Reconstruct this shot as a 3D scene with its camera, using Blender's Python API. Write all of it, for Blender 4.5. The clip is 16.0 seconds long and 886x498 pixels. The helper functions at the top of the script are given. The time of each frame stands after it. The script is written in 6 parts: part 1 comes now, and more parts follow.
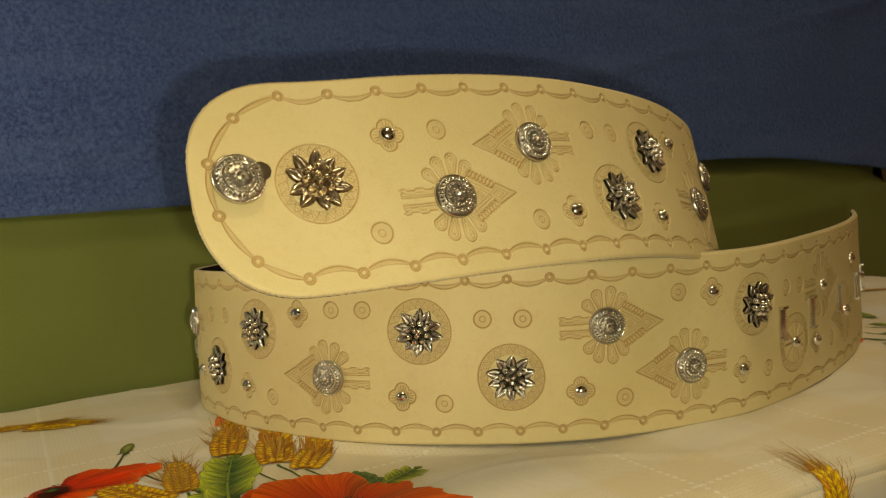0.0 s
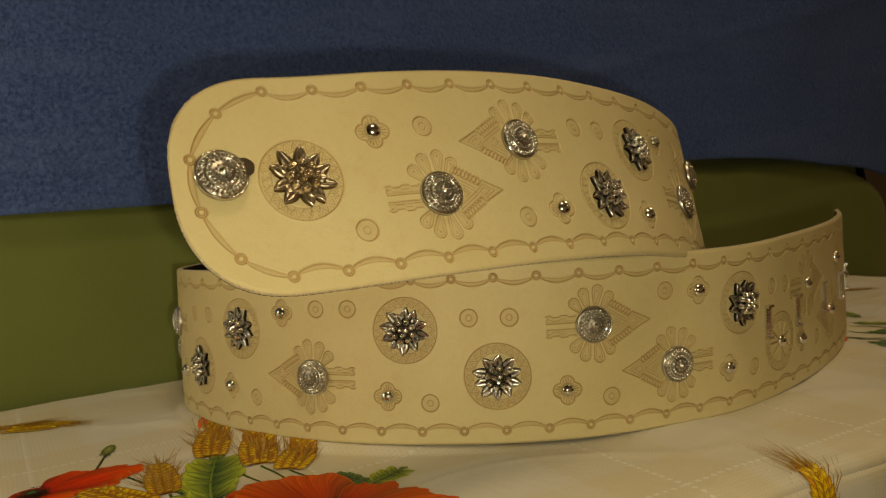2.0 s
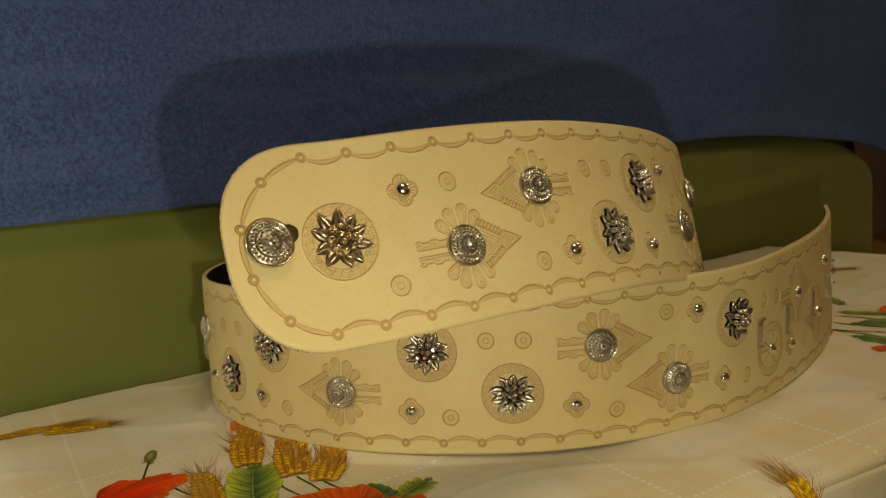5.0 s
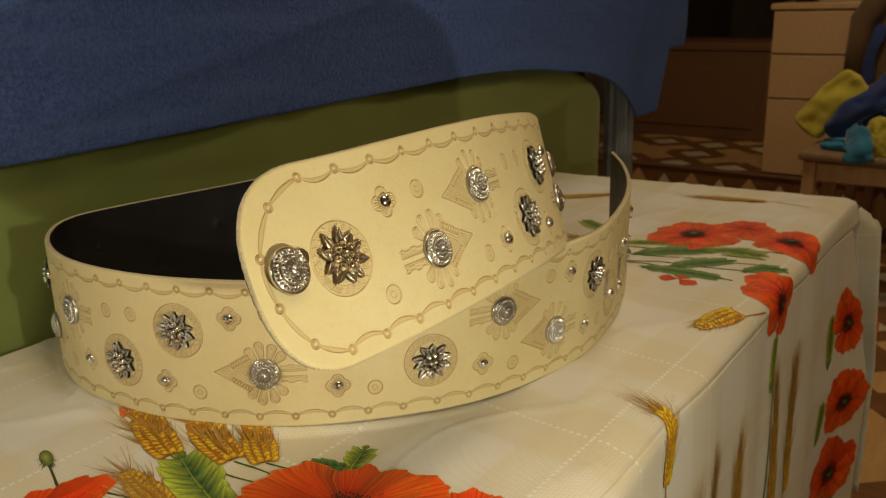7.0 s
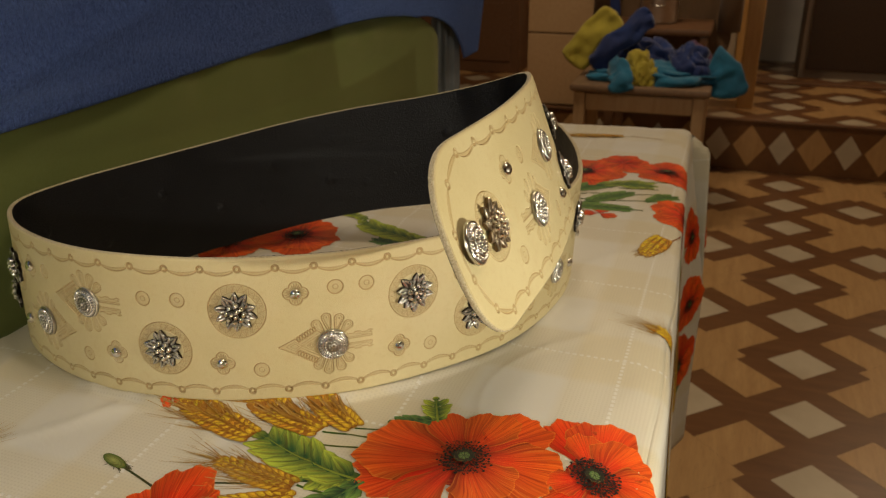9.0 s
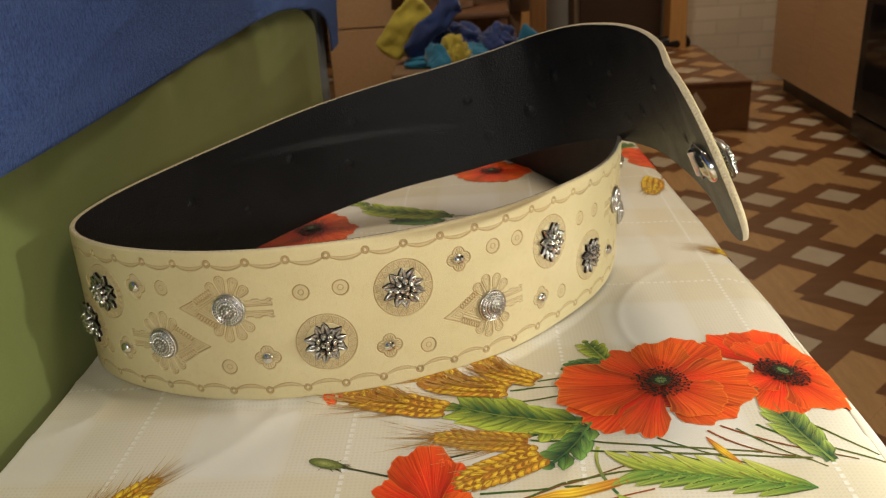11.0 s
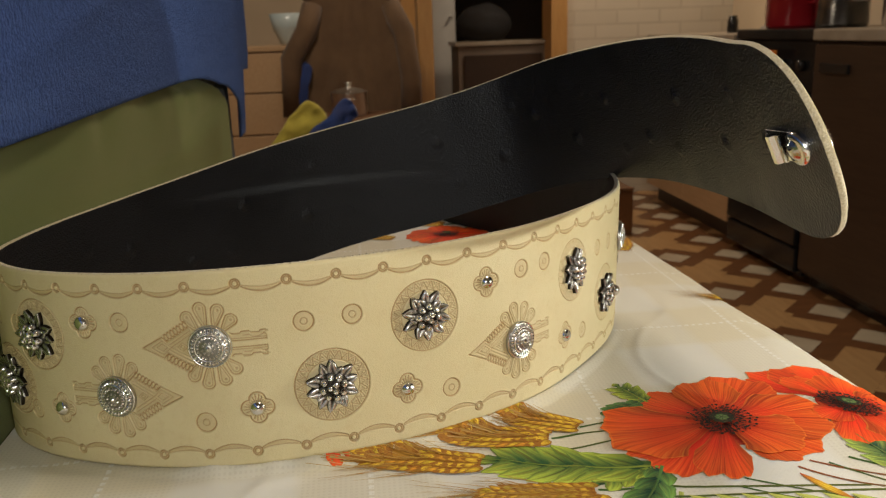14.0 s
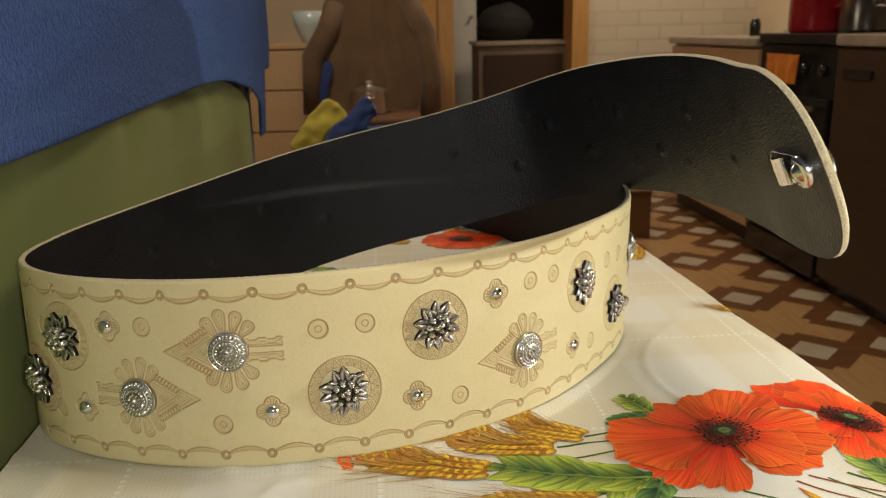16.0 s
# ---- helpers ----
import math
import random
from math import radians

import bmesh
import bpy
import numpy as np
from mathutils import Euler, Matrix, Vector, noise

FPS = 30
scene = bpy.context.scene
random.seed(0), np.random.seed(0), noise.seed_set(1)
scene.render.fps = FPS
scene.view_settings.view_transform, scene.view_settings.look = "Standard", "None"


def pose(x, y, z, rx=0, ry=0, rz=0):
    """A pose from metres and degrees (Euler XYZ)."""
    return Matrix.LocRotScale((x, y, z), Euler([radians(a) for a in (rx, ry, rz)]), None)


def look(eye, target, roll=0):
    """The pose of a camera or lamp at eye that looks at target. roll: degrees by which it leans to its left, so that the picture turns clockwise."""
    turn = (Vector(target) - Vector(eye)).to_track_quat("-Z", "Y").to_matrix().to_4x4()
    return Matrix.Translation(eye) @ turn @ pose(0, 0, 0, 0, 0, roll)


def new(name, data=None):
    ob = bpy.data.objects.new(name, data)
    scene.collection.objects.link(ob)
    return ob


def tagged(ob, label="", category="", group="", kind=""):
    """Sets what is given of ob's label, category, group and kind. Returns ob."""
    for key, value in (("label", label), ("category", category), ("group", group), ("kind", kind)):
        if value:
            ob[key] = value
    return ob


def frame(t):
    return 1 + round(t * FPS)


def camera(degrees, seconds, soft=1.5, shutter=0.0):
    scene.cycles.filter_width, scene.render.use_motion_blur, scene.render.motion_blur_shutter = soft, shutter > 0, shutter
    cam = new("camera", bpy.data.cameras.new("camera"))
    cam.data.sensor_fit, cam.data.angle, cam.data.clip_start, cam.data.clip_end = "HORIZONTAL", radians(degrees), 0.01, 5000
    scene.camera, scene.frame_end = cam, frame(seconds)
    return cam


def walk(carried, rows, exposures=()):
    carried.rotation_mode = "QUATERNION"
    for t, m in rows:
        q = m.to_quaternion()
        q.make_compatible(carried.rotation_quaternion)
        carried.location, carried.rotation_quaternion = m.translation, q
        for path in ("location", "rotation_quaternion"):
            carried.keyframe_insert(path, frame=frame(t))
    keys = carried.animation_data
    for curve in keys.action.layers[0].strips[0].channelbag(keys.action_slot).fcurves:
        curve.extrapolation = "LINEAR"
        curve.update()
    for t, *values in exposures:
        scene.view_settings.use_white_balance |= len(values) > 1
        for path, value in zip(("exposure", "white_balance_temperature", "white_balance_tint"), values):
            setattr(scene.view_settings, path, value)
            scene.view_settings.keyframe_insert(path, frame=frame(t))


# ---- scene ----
SIZE = 0.73            # all lengths below, drawn for a belt 12.4 cm wide, are brought to true size by this
cam = camera(57.2, 16.0, 1.2)
cam.data.dof.use_dof, cam.data.dof.focus_distance, cam.data.dof.aperture_fstop = True, 0.53 * SIZE, 17.0 / SIZE
PATH = [
    (0, (0.2003, 0.0476, 0.1787), (1.1523, 1.8015, 0.0463), -4.70),
    (0.5, (0.2056, 0.0487, 0.1792), (1.1693, 1.7965, 0.0511), -4.82),
    (1, (0.2072, 0.0493, 0.1773), (1.1764, 1.7941, 0.0487), -4.81),
    (1.5, (0.2055, 0.0492, 0.1775), (1.1774, 1.7923, 0.0466), -4.72),
    (2, (0.2021, 0.0515, 0.1766), (1.1850, 1.7883, 0.0436), -4.64),
    (2.5, (0.1990, 0.0512, 0.1782), (1.1874, 1.7851, 0.0485), -4.53),
    (3, (0.1981, 0.0500, 0.1808), (1.1952, 1.7787, 0.0482), -4.52),
    (3.5, (0.1943, 0.0461, 0.1791), (1.1906, 1.7751, 0.0445), -4.32),
    (3.7, (0.1890, 0.0455, 0.1781), (1.1887, 1.7726, 0.0438), -4.23),
    (5.8, (0.1641, 0.0120, 0.3074), (1.1684, 1.6748, -0.1684), -5.92),
    (6, (0.1581, 0.0090, 0.3176), (1.1828, 1.6446, -0.2067), -6.03),
    (6.5, (0.0894, 0.0458, 0.3269), (1.3408, 1.4962, -0.2477), -3.93),
    (7, (0.0265, 0.1248, 0.3409), (1.5208, 1.3081, -0.2647), -2.13),
    (7.5, (-0.0064, 0.1706, 0.3425), (1.5523, 1.2494, -0.2954), -1.81),
    (8, (-0.0269, 0.1835, 0.3675), (1.5511, 1.2165, -0.2980), -1.47),
    (8.5, (-0.0787, 0.2702, 0.3657), (1.6018, 1.0908, -0.3433), -0.32),
    (9, (-0.1161, 0.3263, 0.3766), (1.6226, 0.9489, -0.3909), -0.50),
    (9.5, (-0.1496, 0.3703, 0.3857), (1.6047, 0.9035, -0.4133), -1.01),
    (10, (-0.1742, 0.4209, 0.3874), (1.5955, 0.8730, -0.4274), -2.94),
    (10.2, (-0.1861, 0.4640, 0.3843), (1.5920, 0.8669, -0.4379), -3.65),
    (12.3, (-0.1799, 0.7107, 0.2515), (1.7053, 0.4425, -0.3601), -2.05),
    (12.5, (-0.1499, 0.7153, 0.2383), (1.7461, 0.4553, -0.3428), -2.14),
    (13, (-0.1201, 0.7053, 0.2456), (1.7893, 0.4637, -0.2985), -2.35),
    (13.5, (-0.1152, 0.7169, 0.2454), (1.8011, 0.4949, -0.2827), -2.31),
    (14, (-0.1147, 0.7102, 0.2592), (1.8071, 0.5143, -0.2589), -2.00),
    (14.5, (-0.1209, 0.7092, 0.2644), (1.8040, 0.5252, -0.2466), -1.94),
    (15, (-0.1209, 0.7078, 0.2792), (1.8013, 0.5267, -0.2428), -1.57),
    (15.5, (-0.1311, 0.7104, 0.2733), (1.7951, 0.5492, -0.2405), -1.42),
    (16, (-0.1274, 0.7073, 0.2723), (1.7969, 0.5543, -0.2506), -1.29),
]
walk(cam, [(t, look(SIZE * Vector(eye), SIZE * Vector(target), roll)) for t, eye, target, roll in PATH],
     [(0, -0.10, 9000, 3), (0.5, -0.14, 9000, 3), (1.5, -0.22, 9000, 3), (2.0, -0.52, 9200, 6), (3.7, -0.50, 9200, 6), (6, -0.07, 9000, 5), (7, 0.10, 7500, 8), (8, 0.0, 7250, 10), (8.5, -0.02, 7250, 10), (9, 0.12, 6950, 12),
      (9.5, 0.32, 6750, 12), (10.2, 0.44, 6650, 11), (12.3, 0.74, 5450, 12), (13, 0.54, 5750, 12), (13.5, 0.32, 5980, 13), (14.0, 0.48, 6020, 12), (14.5, 0.62, 5980, 11), (15.0, 0.82, 5980, 9), (15.5, 0.70, 6060, 9), (16, 0.68, 6100, 9)])

FLOOR = -0.64          # the room is drawn with its floor here, and the table top is z = 0

# ---- light ----
world = bpy.data.worlds.new("world")
scene.world = world
world.use_nodes = True
world.node_tree.nodes["Background"].inputs[0].default_value = (1.0, 0.86, 0.68, 1)
world.node_tree.nodes["Background"].inputs[1].default_value = 0.04


def lamp(name, kind, where, energy, colour, **more):
    data = bpy.data.lights.new(name, kind)
    data.energy, data.color = energy * SIZE ** 2, colour
    ob = new(name, data)
    ob.matrix_world = Matrix.Translation(SIZE * where.translation) @ where.to_3x3().to_4x4()
    for key, value in more.items():
        if key == "radius":
            data.shadow_soft_size = value * SIZE
        elif key == "size":
            data.size = value * SIZE
    return ob


# the small white lamp that the film-maker holds up to the belt, kept where it starts
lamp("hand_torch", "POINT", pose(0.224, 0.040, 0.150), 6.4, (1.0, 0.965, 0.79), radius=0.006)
# added fill near the camera's last place, repeating the carried light there; no such lamp stands
lamp("left_fill", "POINT", pose(-0.22, 0.64, 0.31), 4.7, (1.0, 0.92, 0.77), radius=0.02)
# a ceiling lamp in front of the table, unseen, assumed from light falling from above
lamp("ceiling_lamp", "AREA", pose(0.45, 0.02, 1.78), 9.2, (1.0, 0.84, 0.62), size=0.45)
# added fill that brightens the stool and the far cabinet; no lamp is known there
lamp("stool_fill", "AREA", pose(3.05, 1.10, 2.20), 21.0, (1.0, 0.82, 0.58), size=0.5)
# the kitchen's own lamp, unseen, judged from the bright brick wall beside it
lamp("kitchen_lamp", "AREA", pose(5.20, -1.10, 2.10), 16.0, (1.0, 0.78, 0.52), size=0.4)


# ---- materials ----
class Nodes:
    """A short way to write node trees."""

    def __init__(self, name):
        self.mat = bpy.data.materials.new(name)
        self.mat.use_nodes = True
        self.tree = self.mat.node_tree
        self.bsdf = self.tree.nodes["Principled BSDF"]

    def node(self, kind, inputs=(), **attrs):
        n = self.tree.nodes.new(kind)
        for k, v in attrs.items():
            if k == "operation":
                n.operation = v
            elif k == "data_type":
                n.data_type = v
            elif k == "blend_type":
                n.blend_type = v
            elif k == "attribute_name":
                n.attribute_name = v
            elif k == "uv_map":
                n.uv_map = v
            elif k == "bands_direction":
                n.bands_direction = v
        for k, v in dict(inputs).items():
            self.put(n.inputs[k], v)
        return n

    def put(self, socket, v):
        if isinstance(v, bpy.types.NodeSocket):
            self.tree.links.new(v, socket)
        elif isinstance(v, (tuple, list)) and len(v) == 3 and socket.type == "RGBA":
            socket.default_value = (*v, 1)
        else:
            socket.default_value = v

    def coords(self, which="Object"):
        return self.node("ShaderNodeTexCoord").outputs[which]

    def noise(self, scale, detail=3.0, vector=None, rough=0.55):
        return self.node("ShaderNodeTexNoise", {"Vector": vector or self.coords(), "Scale": scale, "Detail": detail, "Roughness": rough}).outputs[0]

    def math(self, op, a, b=0.0, c=0.0):
        return self.node("ShaderNodeMath", {0: a, 1: b, 2: c}, operation=op).outputs[0]

    def ramp(self, fac, low, high, a=0.0, b=1.0):
        return self.node("ShaderNodeMapRange", {0: fac, 1: low, 2: high, 3: a, 4: b}).outputs[0]

    def mix(self, fac, a, b, blend="MIX"):
        n = self.node("ShaderNodeMix", data_type="RGBA", blend_type=blend)
        self.put(n.inputs[0], fac)
        self.put(n.inputs[6], a)
        self.put(n.inputs[7], b)
        return n.outputs[2]

    def bump(self, height, strength, distance, normal=None):
        n = self.node("ShaderNodeBump", {"Height": height, "Strength": strength, "Distance": distance})
        if normal:
            self.put(n.inputs["Normal"], normal)
        return n.outputs[0]

    def done(self, colour, rough=0.6, metal=0.0, normal=None, sheen=0.0, spec=None, tint=None):
        self.put(self.bsdf.inputs["Base Color"], colour)
        self.put(self.bsdf.inputs["Roughness"], rough)
        self.put(self.bsdf.inputs["Metallic"], metal)
        if normal:
            self.put(self.bsdf.inputs["Normal"], normal)
        if sheen:
            self.bsdf.inputs["Sheen Weight"].default_value = sheen
        if spec is not None:
            self.bsdf.inputs["Specular IOR Level"].default_value = spec
        if tint:
            self.bsdf.inputs["Sheen Tint"].default_value = (*tint, 1)
        return self.mat


def attribute(n, name):
    return n.node("ShaderNodeAttribute", attribute_name=name)


def mat_leather():
    n = Nodes("tooled leather")
    big = n.noise(9.0, 4.0)
    fine = n.noise(700.0, 2.0)
    pores = n.node("ShaderNodeTexVoronoi", {"Vector": n.coords(), "Scale": 1400.0}).outputs[0]
    colour = n.mix(n.ramp(big, 0.3, 0.7), (0.614, 0.514, 0.272), (0.700, 0.608, 0.358))
    colour = n.mix(n.ramp(n.noise(60.0, 4.0), 0.55, 0.8, 0.0, 0.20), colour, (0.57, 0.41, 0.20))
    colour = n.mix(n.ramp(fine, 0.3, 0.75, 0.0, 0.22), colour, (0.74, 0.635, 0.375))
    colour = n.mix(n.ramp(n.noise(240.0, 3.0), 0.52, 0.72, 0.0, 0.13), colour, (0.52, 0.385, 0.17))
    scuff = n.noise(34.0, 5.0, rough=0.7)
    colour = n.mix(n.ramp(scuff, 0.62, 0.72, 0.0, 0.08), colour, (0.50, 0.36, 0.15))
    burn = attribute(n, "burnish").outputs["Fac"]
    colour = n.mix(burn, colour, (0.33, 0.160, 0.036))
    height = n.math("ADD", n.math("MULTIPLY", fine, 0.6), n.math("MULTIPLY", pores, 0.5))
    return n.done(colour, n.ramp(big, 0.2, 0.8, 0.42, 0.56), normal=n.bump(height, 0.38, 0.0005), spec=0.4)


def mat_lining():
    n = Nodes("black leather lining")
    cells = n.node("ShaderNodeTexVoronoi", {"Vector": n.coords(), "Scale": 620.0}).outputs[0]
    streak = n.noise(25.0, 5.0)
    colour = n.mix(n.ramp(streak, 0.3, 0.75), (0.0050, 0.0056, 0.0074), (0.0105, 0.0110, 0.0135))
    height = n.math("ADD", cells, n.math("MULTIPLY", n.noise(260.0, 3.0), 0.8))
    return n.done(colour, n.ramp(streak, 0.3, 0.7, 0.37, 0.52), normal=n.bump(height, 0.42, 0.0009), spec=0.42)


def mat_raw_edge():
    n = Nodes("raw leather edge")
    fuzz = n.noise(900.0, 4.0)
    colour = n.mix(n.ramp(fuzz, 0.3, 0.7), (0.40, 0.32, 0.18), (0.72, 0.64, 0.44))
    return n.done(colour, 0.9, normal=n.bump(fuzz, 0.6, 0.001), sheen=0.2)


def mat_silver(name="antique silver", base=(0.82, 0.80, 0.75), dark=(0.040, 0.034, 0.026), rough=0.14, grain=0.06):
    n = Nodes(name)
    # dark metal in recesses: patina, with the shade between beads and petals in the colour
    patina = attribute(n, "patina").outputs["Fac"]
    spots = n.ramp(n.noise(900.0, 3.0), 0.45, 0.75, 0.0, 0.35)
    worn = n.math("MAXIMUM", patina, n.math("MULTIPLY", spots, 0.5))
    return n.done(n.mix(worn, base, dark), n.ramp(worn, 0.0, 1.0, rough, 0.45), metal=1.0, normal=n.bump(n.noise(650.0, 3.0), grain, 0.0014) if grain else None)


def mat_plain(name, a, b, scale, rough=0.6, bump=0.0, bump_scale=None, metal=0.0, stretch=None, sheen=0.0):
    n = Nodes(name)
    vec = n.coords()
    if stretch:
        vec = n.node("ShaderNodeMapping", {"Vector": vec, "Scale": stretch}).outputs[0]
    field = n.noise(scale, 5.0, vec)
    normal = n.bump(n.noise(bump_scale or scale * 6, 4.0, vec), bump, 0.002) if bump else None
    return n.done(n.mix(n.ramp(field, 0.3, 0.7), a, b), n.ramp(field, 0.3, 0.7, rough * 0.85, min(1.0, rough * 1.15)), metal=metal, normal=normal, sheen=sheen)


def mat_terry():
    n = Nodes("blue terry towelling")
    loops = n.noise(230.0, 3.0, rough=0.75)
    tuft = n.noise(110.0, 3.0)
    big = n.noise(6.0, 4.0)
    colour = n.mix(n.ramp(loops, 0.34, 0.70), (0.018, 0.044, 0.175), (0.100, 0.190, 0.52))
    colour = n.mix(n.ramp(big, 0.3, 0.75, 0.0, 0.45), colour, (0.026, 0.066, 0.26))
    # slanting lighter streaks: the highlights of folds, put into the towel's colour
    fold_lights = n.noise(1.0, 4.0, n.node("ShaderNodeMapping", {"Vector": n.coords(), "Rotation": (0, radians(40), 0), "Scale": (4.0, 4.0, 30.0)}).outputs[0])
    colour = n.mix(n.ramp(fold_lights, 0.5, 0.75, 0.0, 0.35), colour, (0.13, 0.22, 0.52))
    height = n.math("ADD", loops, n.math("MULTIPLY", tuft, 0.6))
    return n.done(colour, 0.95, normal=n.bump(height, 1.0, 0.006), sheen=0.75, tint=(0.22, 0.38, 1.0))


def mat_green():
    n = Nodes("olive green upholstery")
    vec = n.coords()
    weave = n.node("ShaderNodeTexWave", {"Vector": vec, "Scale": 420.0, "Distortion": 1.5}).outputs[0]
    big = n.noise(3.5, 5.0)
    colour = n.mix(n.ramp(big, 0.3, 0.7), (0.118, 0.152, 0.040), (0.162, 0.200, 0.060))
    colour = n.mix(n.ramp(n.noise(300.0, 2.0), 0.4, 0.8, 0.0, 0.2), colour, (0.17, 0.23, 0.08))
    return n.done(colour, 0.75, normal=n.bump(weave, 0.12, 0.0008), sheen=0.22, spec=0.25, tint=(0.90, 0.86, 0.50))


def mat_cloth():
    n = Nodes("checked tablecloth")
    uv = n.node("ShaderNodeSeparateXYZ", {0: n.node("ShaderNodeUVMap", uv_map="sheet").outputs[0]})
    bands = []
    dashes = []
    for i, (k, o) in enumerate(((0, 0.053), (1, 0.062))):
        along, across = uv.outputs[1 - k], uv.outputs[k]
        part_ = n.math("FRACT", n.math("DIVIDE", n.math("ADD", across, 10 * 0.163 - o), 0.163))
        bands.append(n.ramp(n.math("ABSOLUTE", n.math("SUBTRACT", part_, 0.5)), 0.20, 0.26))
        line = n.ramp(n.math("ABSOLUTE", n.math("SUBTRACT", part_, 0.5)), 0.4875, 0.492)
        dash = n.math("GREATER_THAN", n.math("FRACT", n.math("DIVIDE", along, 0.0065)), 0.42)
        dashes.append(n.math("MULTIPLY", line, dash))
    tan = n.math("MULTIPLY", n.math("ADD", *bands), 0.5)
    colour = n.mix(tan, (0.66, 0.645, 0.595), (0.62, 0.560, 0.410))
    colour = n.mix(n.ramp(n.noise(5.0, 4.0), 0.35, 0.7, 0.0, 0.25), colour, (0.64, 0.575, 0.45))
    dash = n.math("MAXIMUM", *dashes)
    colour = n.mix(n.math("MULTIPLY", dash, 0.7), colour, (0.76, 0.75, 0.71))
    # dotted weave in the bands
    dots = n.math("MULTIPLY", n.math("GREATER_THAN", n.math("FRACT", n.math("DIVIDE", uv.outputs[0], 0.0032)), 0.5), n.math("GREATER_THAN", n.math("FRACT", n.math("DIVIDE", uv.outputs[1], 0.0032)), 0.5))
    here = n.math("GREATER_THAN", tan, 0.4)
    colour = n.mix(n.math("MULTIPLY", n.math("MULTIPLY", dots, here), 0.28), colour, (0.48, 0.43, 0.33))
    weave = n.node("ShaderNodeTexWave", {"Vector": n.node("ShaderNodeUVMap", uv_map="sheet").outputs[0], "Scale": 300.0, "Distortion": 0.6}, bands_direction="DIAGONAL").outputs[0]
    height = n.math("ADD", n.math("MULTIPLY", weave, 0.3), n.math("ADD", n.math("MULTIPLY", dash, 0.8), n.math("MULTIPLY", n.noise(300.0, 2.0), 0.5)))
    return n.done(colour, 0.55, normal=n.bump(height, 0.22, 0.001), sheen=0.1)


def mat_print():
    n = Nodes("printed dye on cloth")
    col = attribute(n, "dye").outputs["Color"]
    uv = n.node("ShaderNodeMapping", {"Vector": n.node("ShaderNodeUVMap", uv_map="sheet").outputs[0], "Scale": (1, 1, 1)}).outputs[0]
    vein = n.noise(1.0, 3.0, n.node("ShaderNodeMapping", {"Vector": n.node("ShaderNodeUVMap", uv_map="strokes").outputs[0], "Scale": (70.0, 3.0, 1.0)}).outputs[0])
    fold = n.noise(1.0, 3.0, n.node("ShaderNodeMapping", {"Vector": n.node("ShaderNodeUVMap", uv_map="strokes").outputs[0], "Scale": (26.0, 2.2, 1.0)}).outputs[0])
    col = n.mix(n.ramp(fold, 0.50, 0.60, 0.0, 0.50), col, n.mix(1.0, col, (0.52, 0.22, 0.18), "MULTIPLY"))
    dark = n.mix(n.ramp(vein, 0.52, 0.62, 0.0, 0.42), col, n.mix(1.0, col, (0.50, 0.26, 0.20), "MULTIPLY"))
    light = n.mix(n.ramp(vein, 0.34, 0.44, 0.36, 0.0), dark, n.mix(0.35, col, (1.0, 0.62, 0.12)))
    weave = n.node("ShaderNodeTexWave", {"Vector": uv, "Scale": 300.0, "Distortion": 0.6}, bands_direction="DIAGONAL").outputs[0]
    return n.done(light, 0.62, normal=n.bump(weave, 0.05, 0.0006), spec=0.25)


def mat_wood(name, a, b, scale=6.0, axis=(1, 12, 12), rough=0.45):
    n = Nodes(name)
    vec = n.node("ShaderNodeMapping", {"Vector": n.coords(), "Scale": axis}).outputs[0]
    grain = n.noise(scale, 6.0, vec, 0.65)
    fine = n.noise(scale * 7, 3.0, vec)
    colour = n.mix(n.ramp(grain, 0.3, 0.7), a, b)
    colour = n.mix(n.ramp(fine, 0.5, 0.75, 0.0, 0.35), colour, tuple(0.6 * c for c in a))
    return n.done(colour, rough, normal=n.bump(fine, 0.08, 0.001))


def mat_brick_wall():
    n = Nodes("white painted brick")
    br = n.node("ShaderNodeTexBrick", {"Vector": n.node("ShaderNodeMapping", {"Vector": n.coords(), "Rotation": (0, radians(90), radians(90))}).outputs[0], "Color1": (0.66, 0.60, 0.50), "Color2": (0.58, 0.52, 0.42), "Mortar": (0.52, 0.46, 0.37), "Scale": 1.0, "Mortar Size": 0.006, "Brick Width": 0.24, "Row Height": 0.075})
    colour = n.mix(n.ramp(n.noise(6.0, 4.0), 0.3, 0.7, 0.0, 0.4), br.outputs[0], (0.70, 0.62, 0.5))
    return n.done(colour, 0.6, normal=n.bump(br.outputs[1], -0.3, 0.004))


def mat_jacket():
    n = Nodes("brown canvas")
    f = n.noise(7.0, 6.0)
    return n.done(n.mix(n.ramp(f, 0.3, 0.7), (0.105, 0.058, 0.028), (0.165, 0.095, 0.046)), 0.85, normal=n.bump(n.noise(160.0, 3.0), 0.3, 0.003), sheen=0.2)


LEATHER, LINING, RAW = mat_leather(), mat_lining(), mat_raw_edge()
SILVER, BRIGHT = mat_silver(), mat_silver("bright nickel", (0.84, 0.82, 0.76), (0.10, 0.085, 0.06), 0.12)
CLOTH, DYE, TERRY, GREEN = mat_cloth(), mat_print(), mat_terry(), mat_green()
PALE_WOOD = mat_wood("pale birch veneer", (0.50, 0.31, 0.16), (0.58, 0.38, 0.21))
PINE = mat_wood("varnished pine", (0.52, 0.27, 0.085), (0.62, 0.36, 0.13), axis=(12, 12, 1))
STOOL_WOOD = mat_wood("stool beech", (0.46, 0.29, 0.15), (0.56, 0.38, 0.22), axis=(12, 12, 1))
DARK_WOOD = mat_wood("dark brown laminate", (0.040, 0.022, 0.014), (0.062, 0.036, 0.022), rough=0.4)
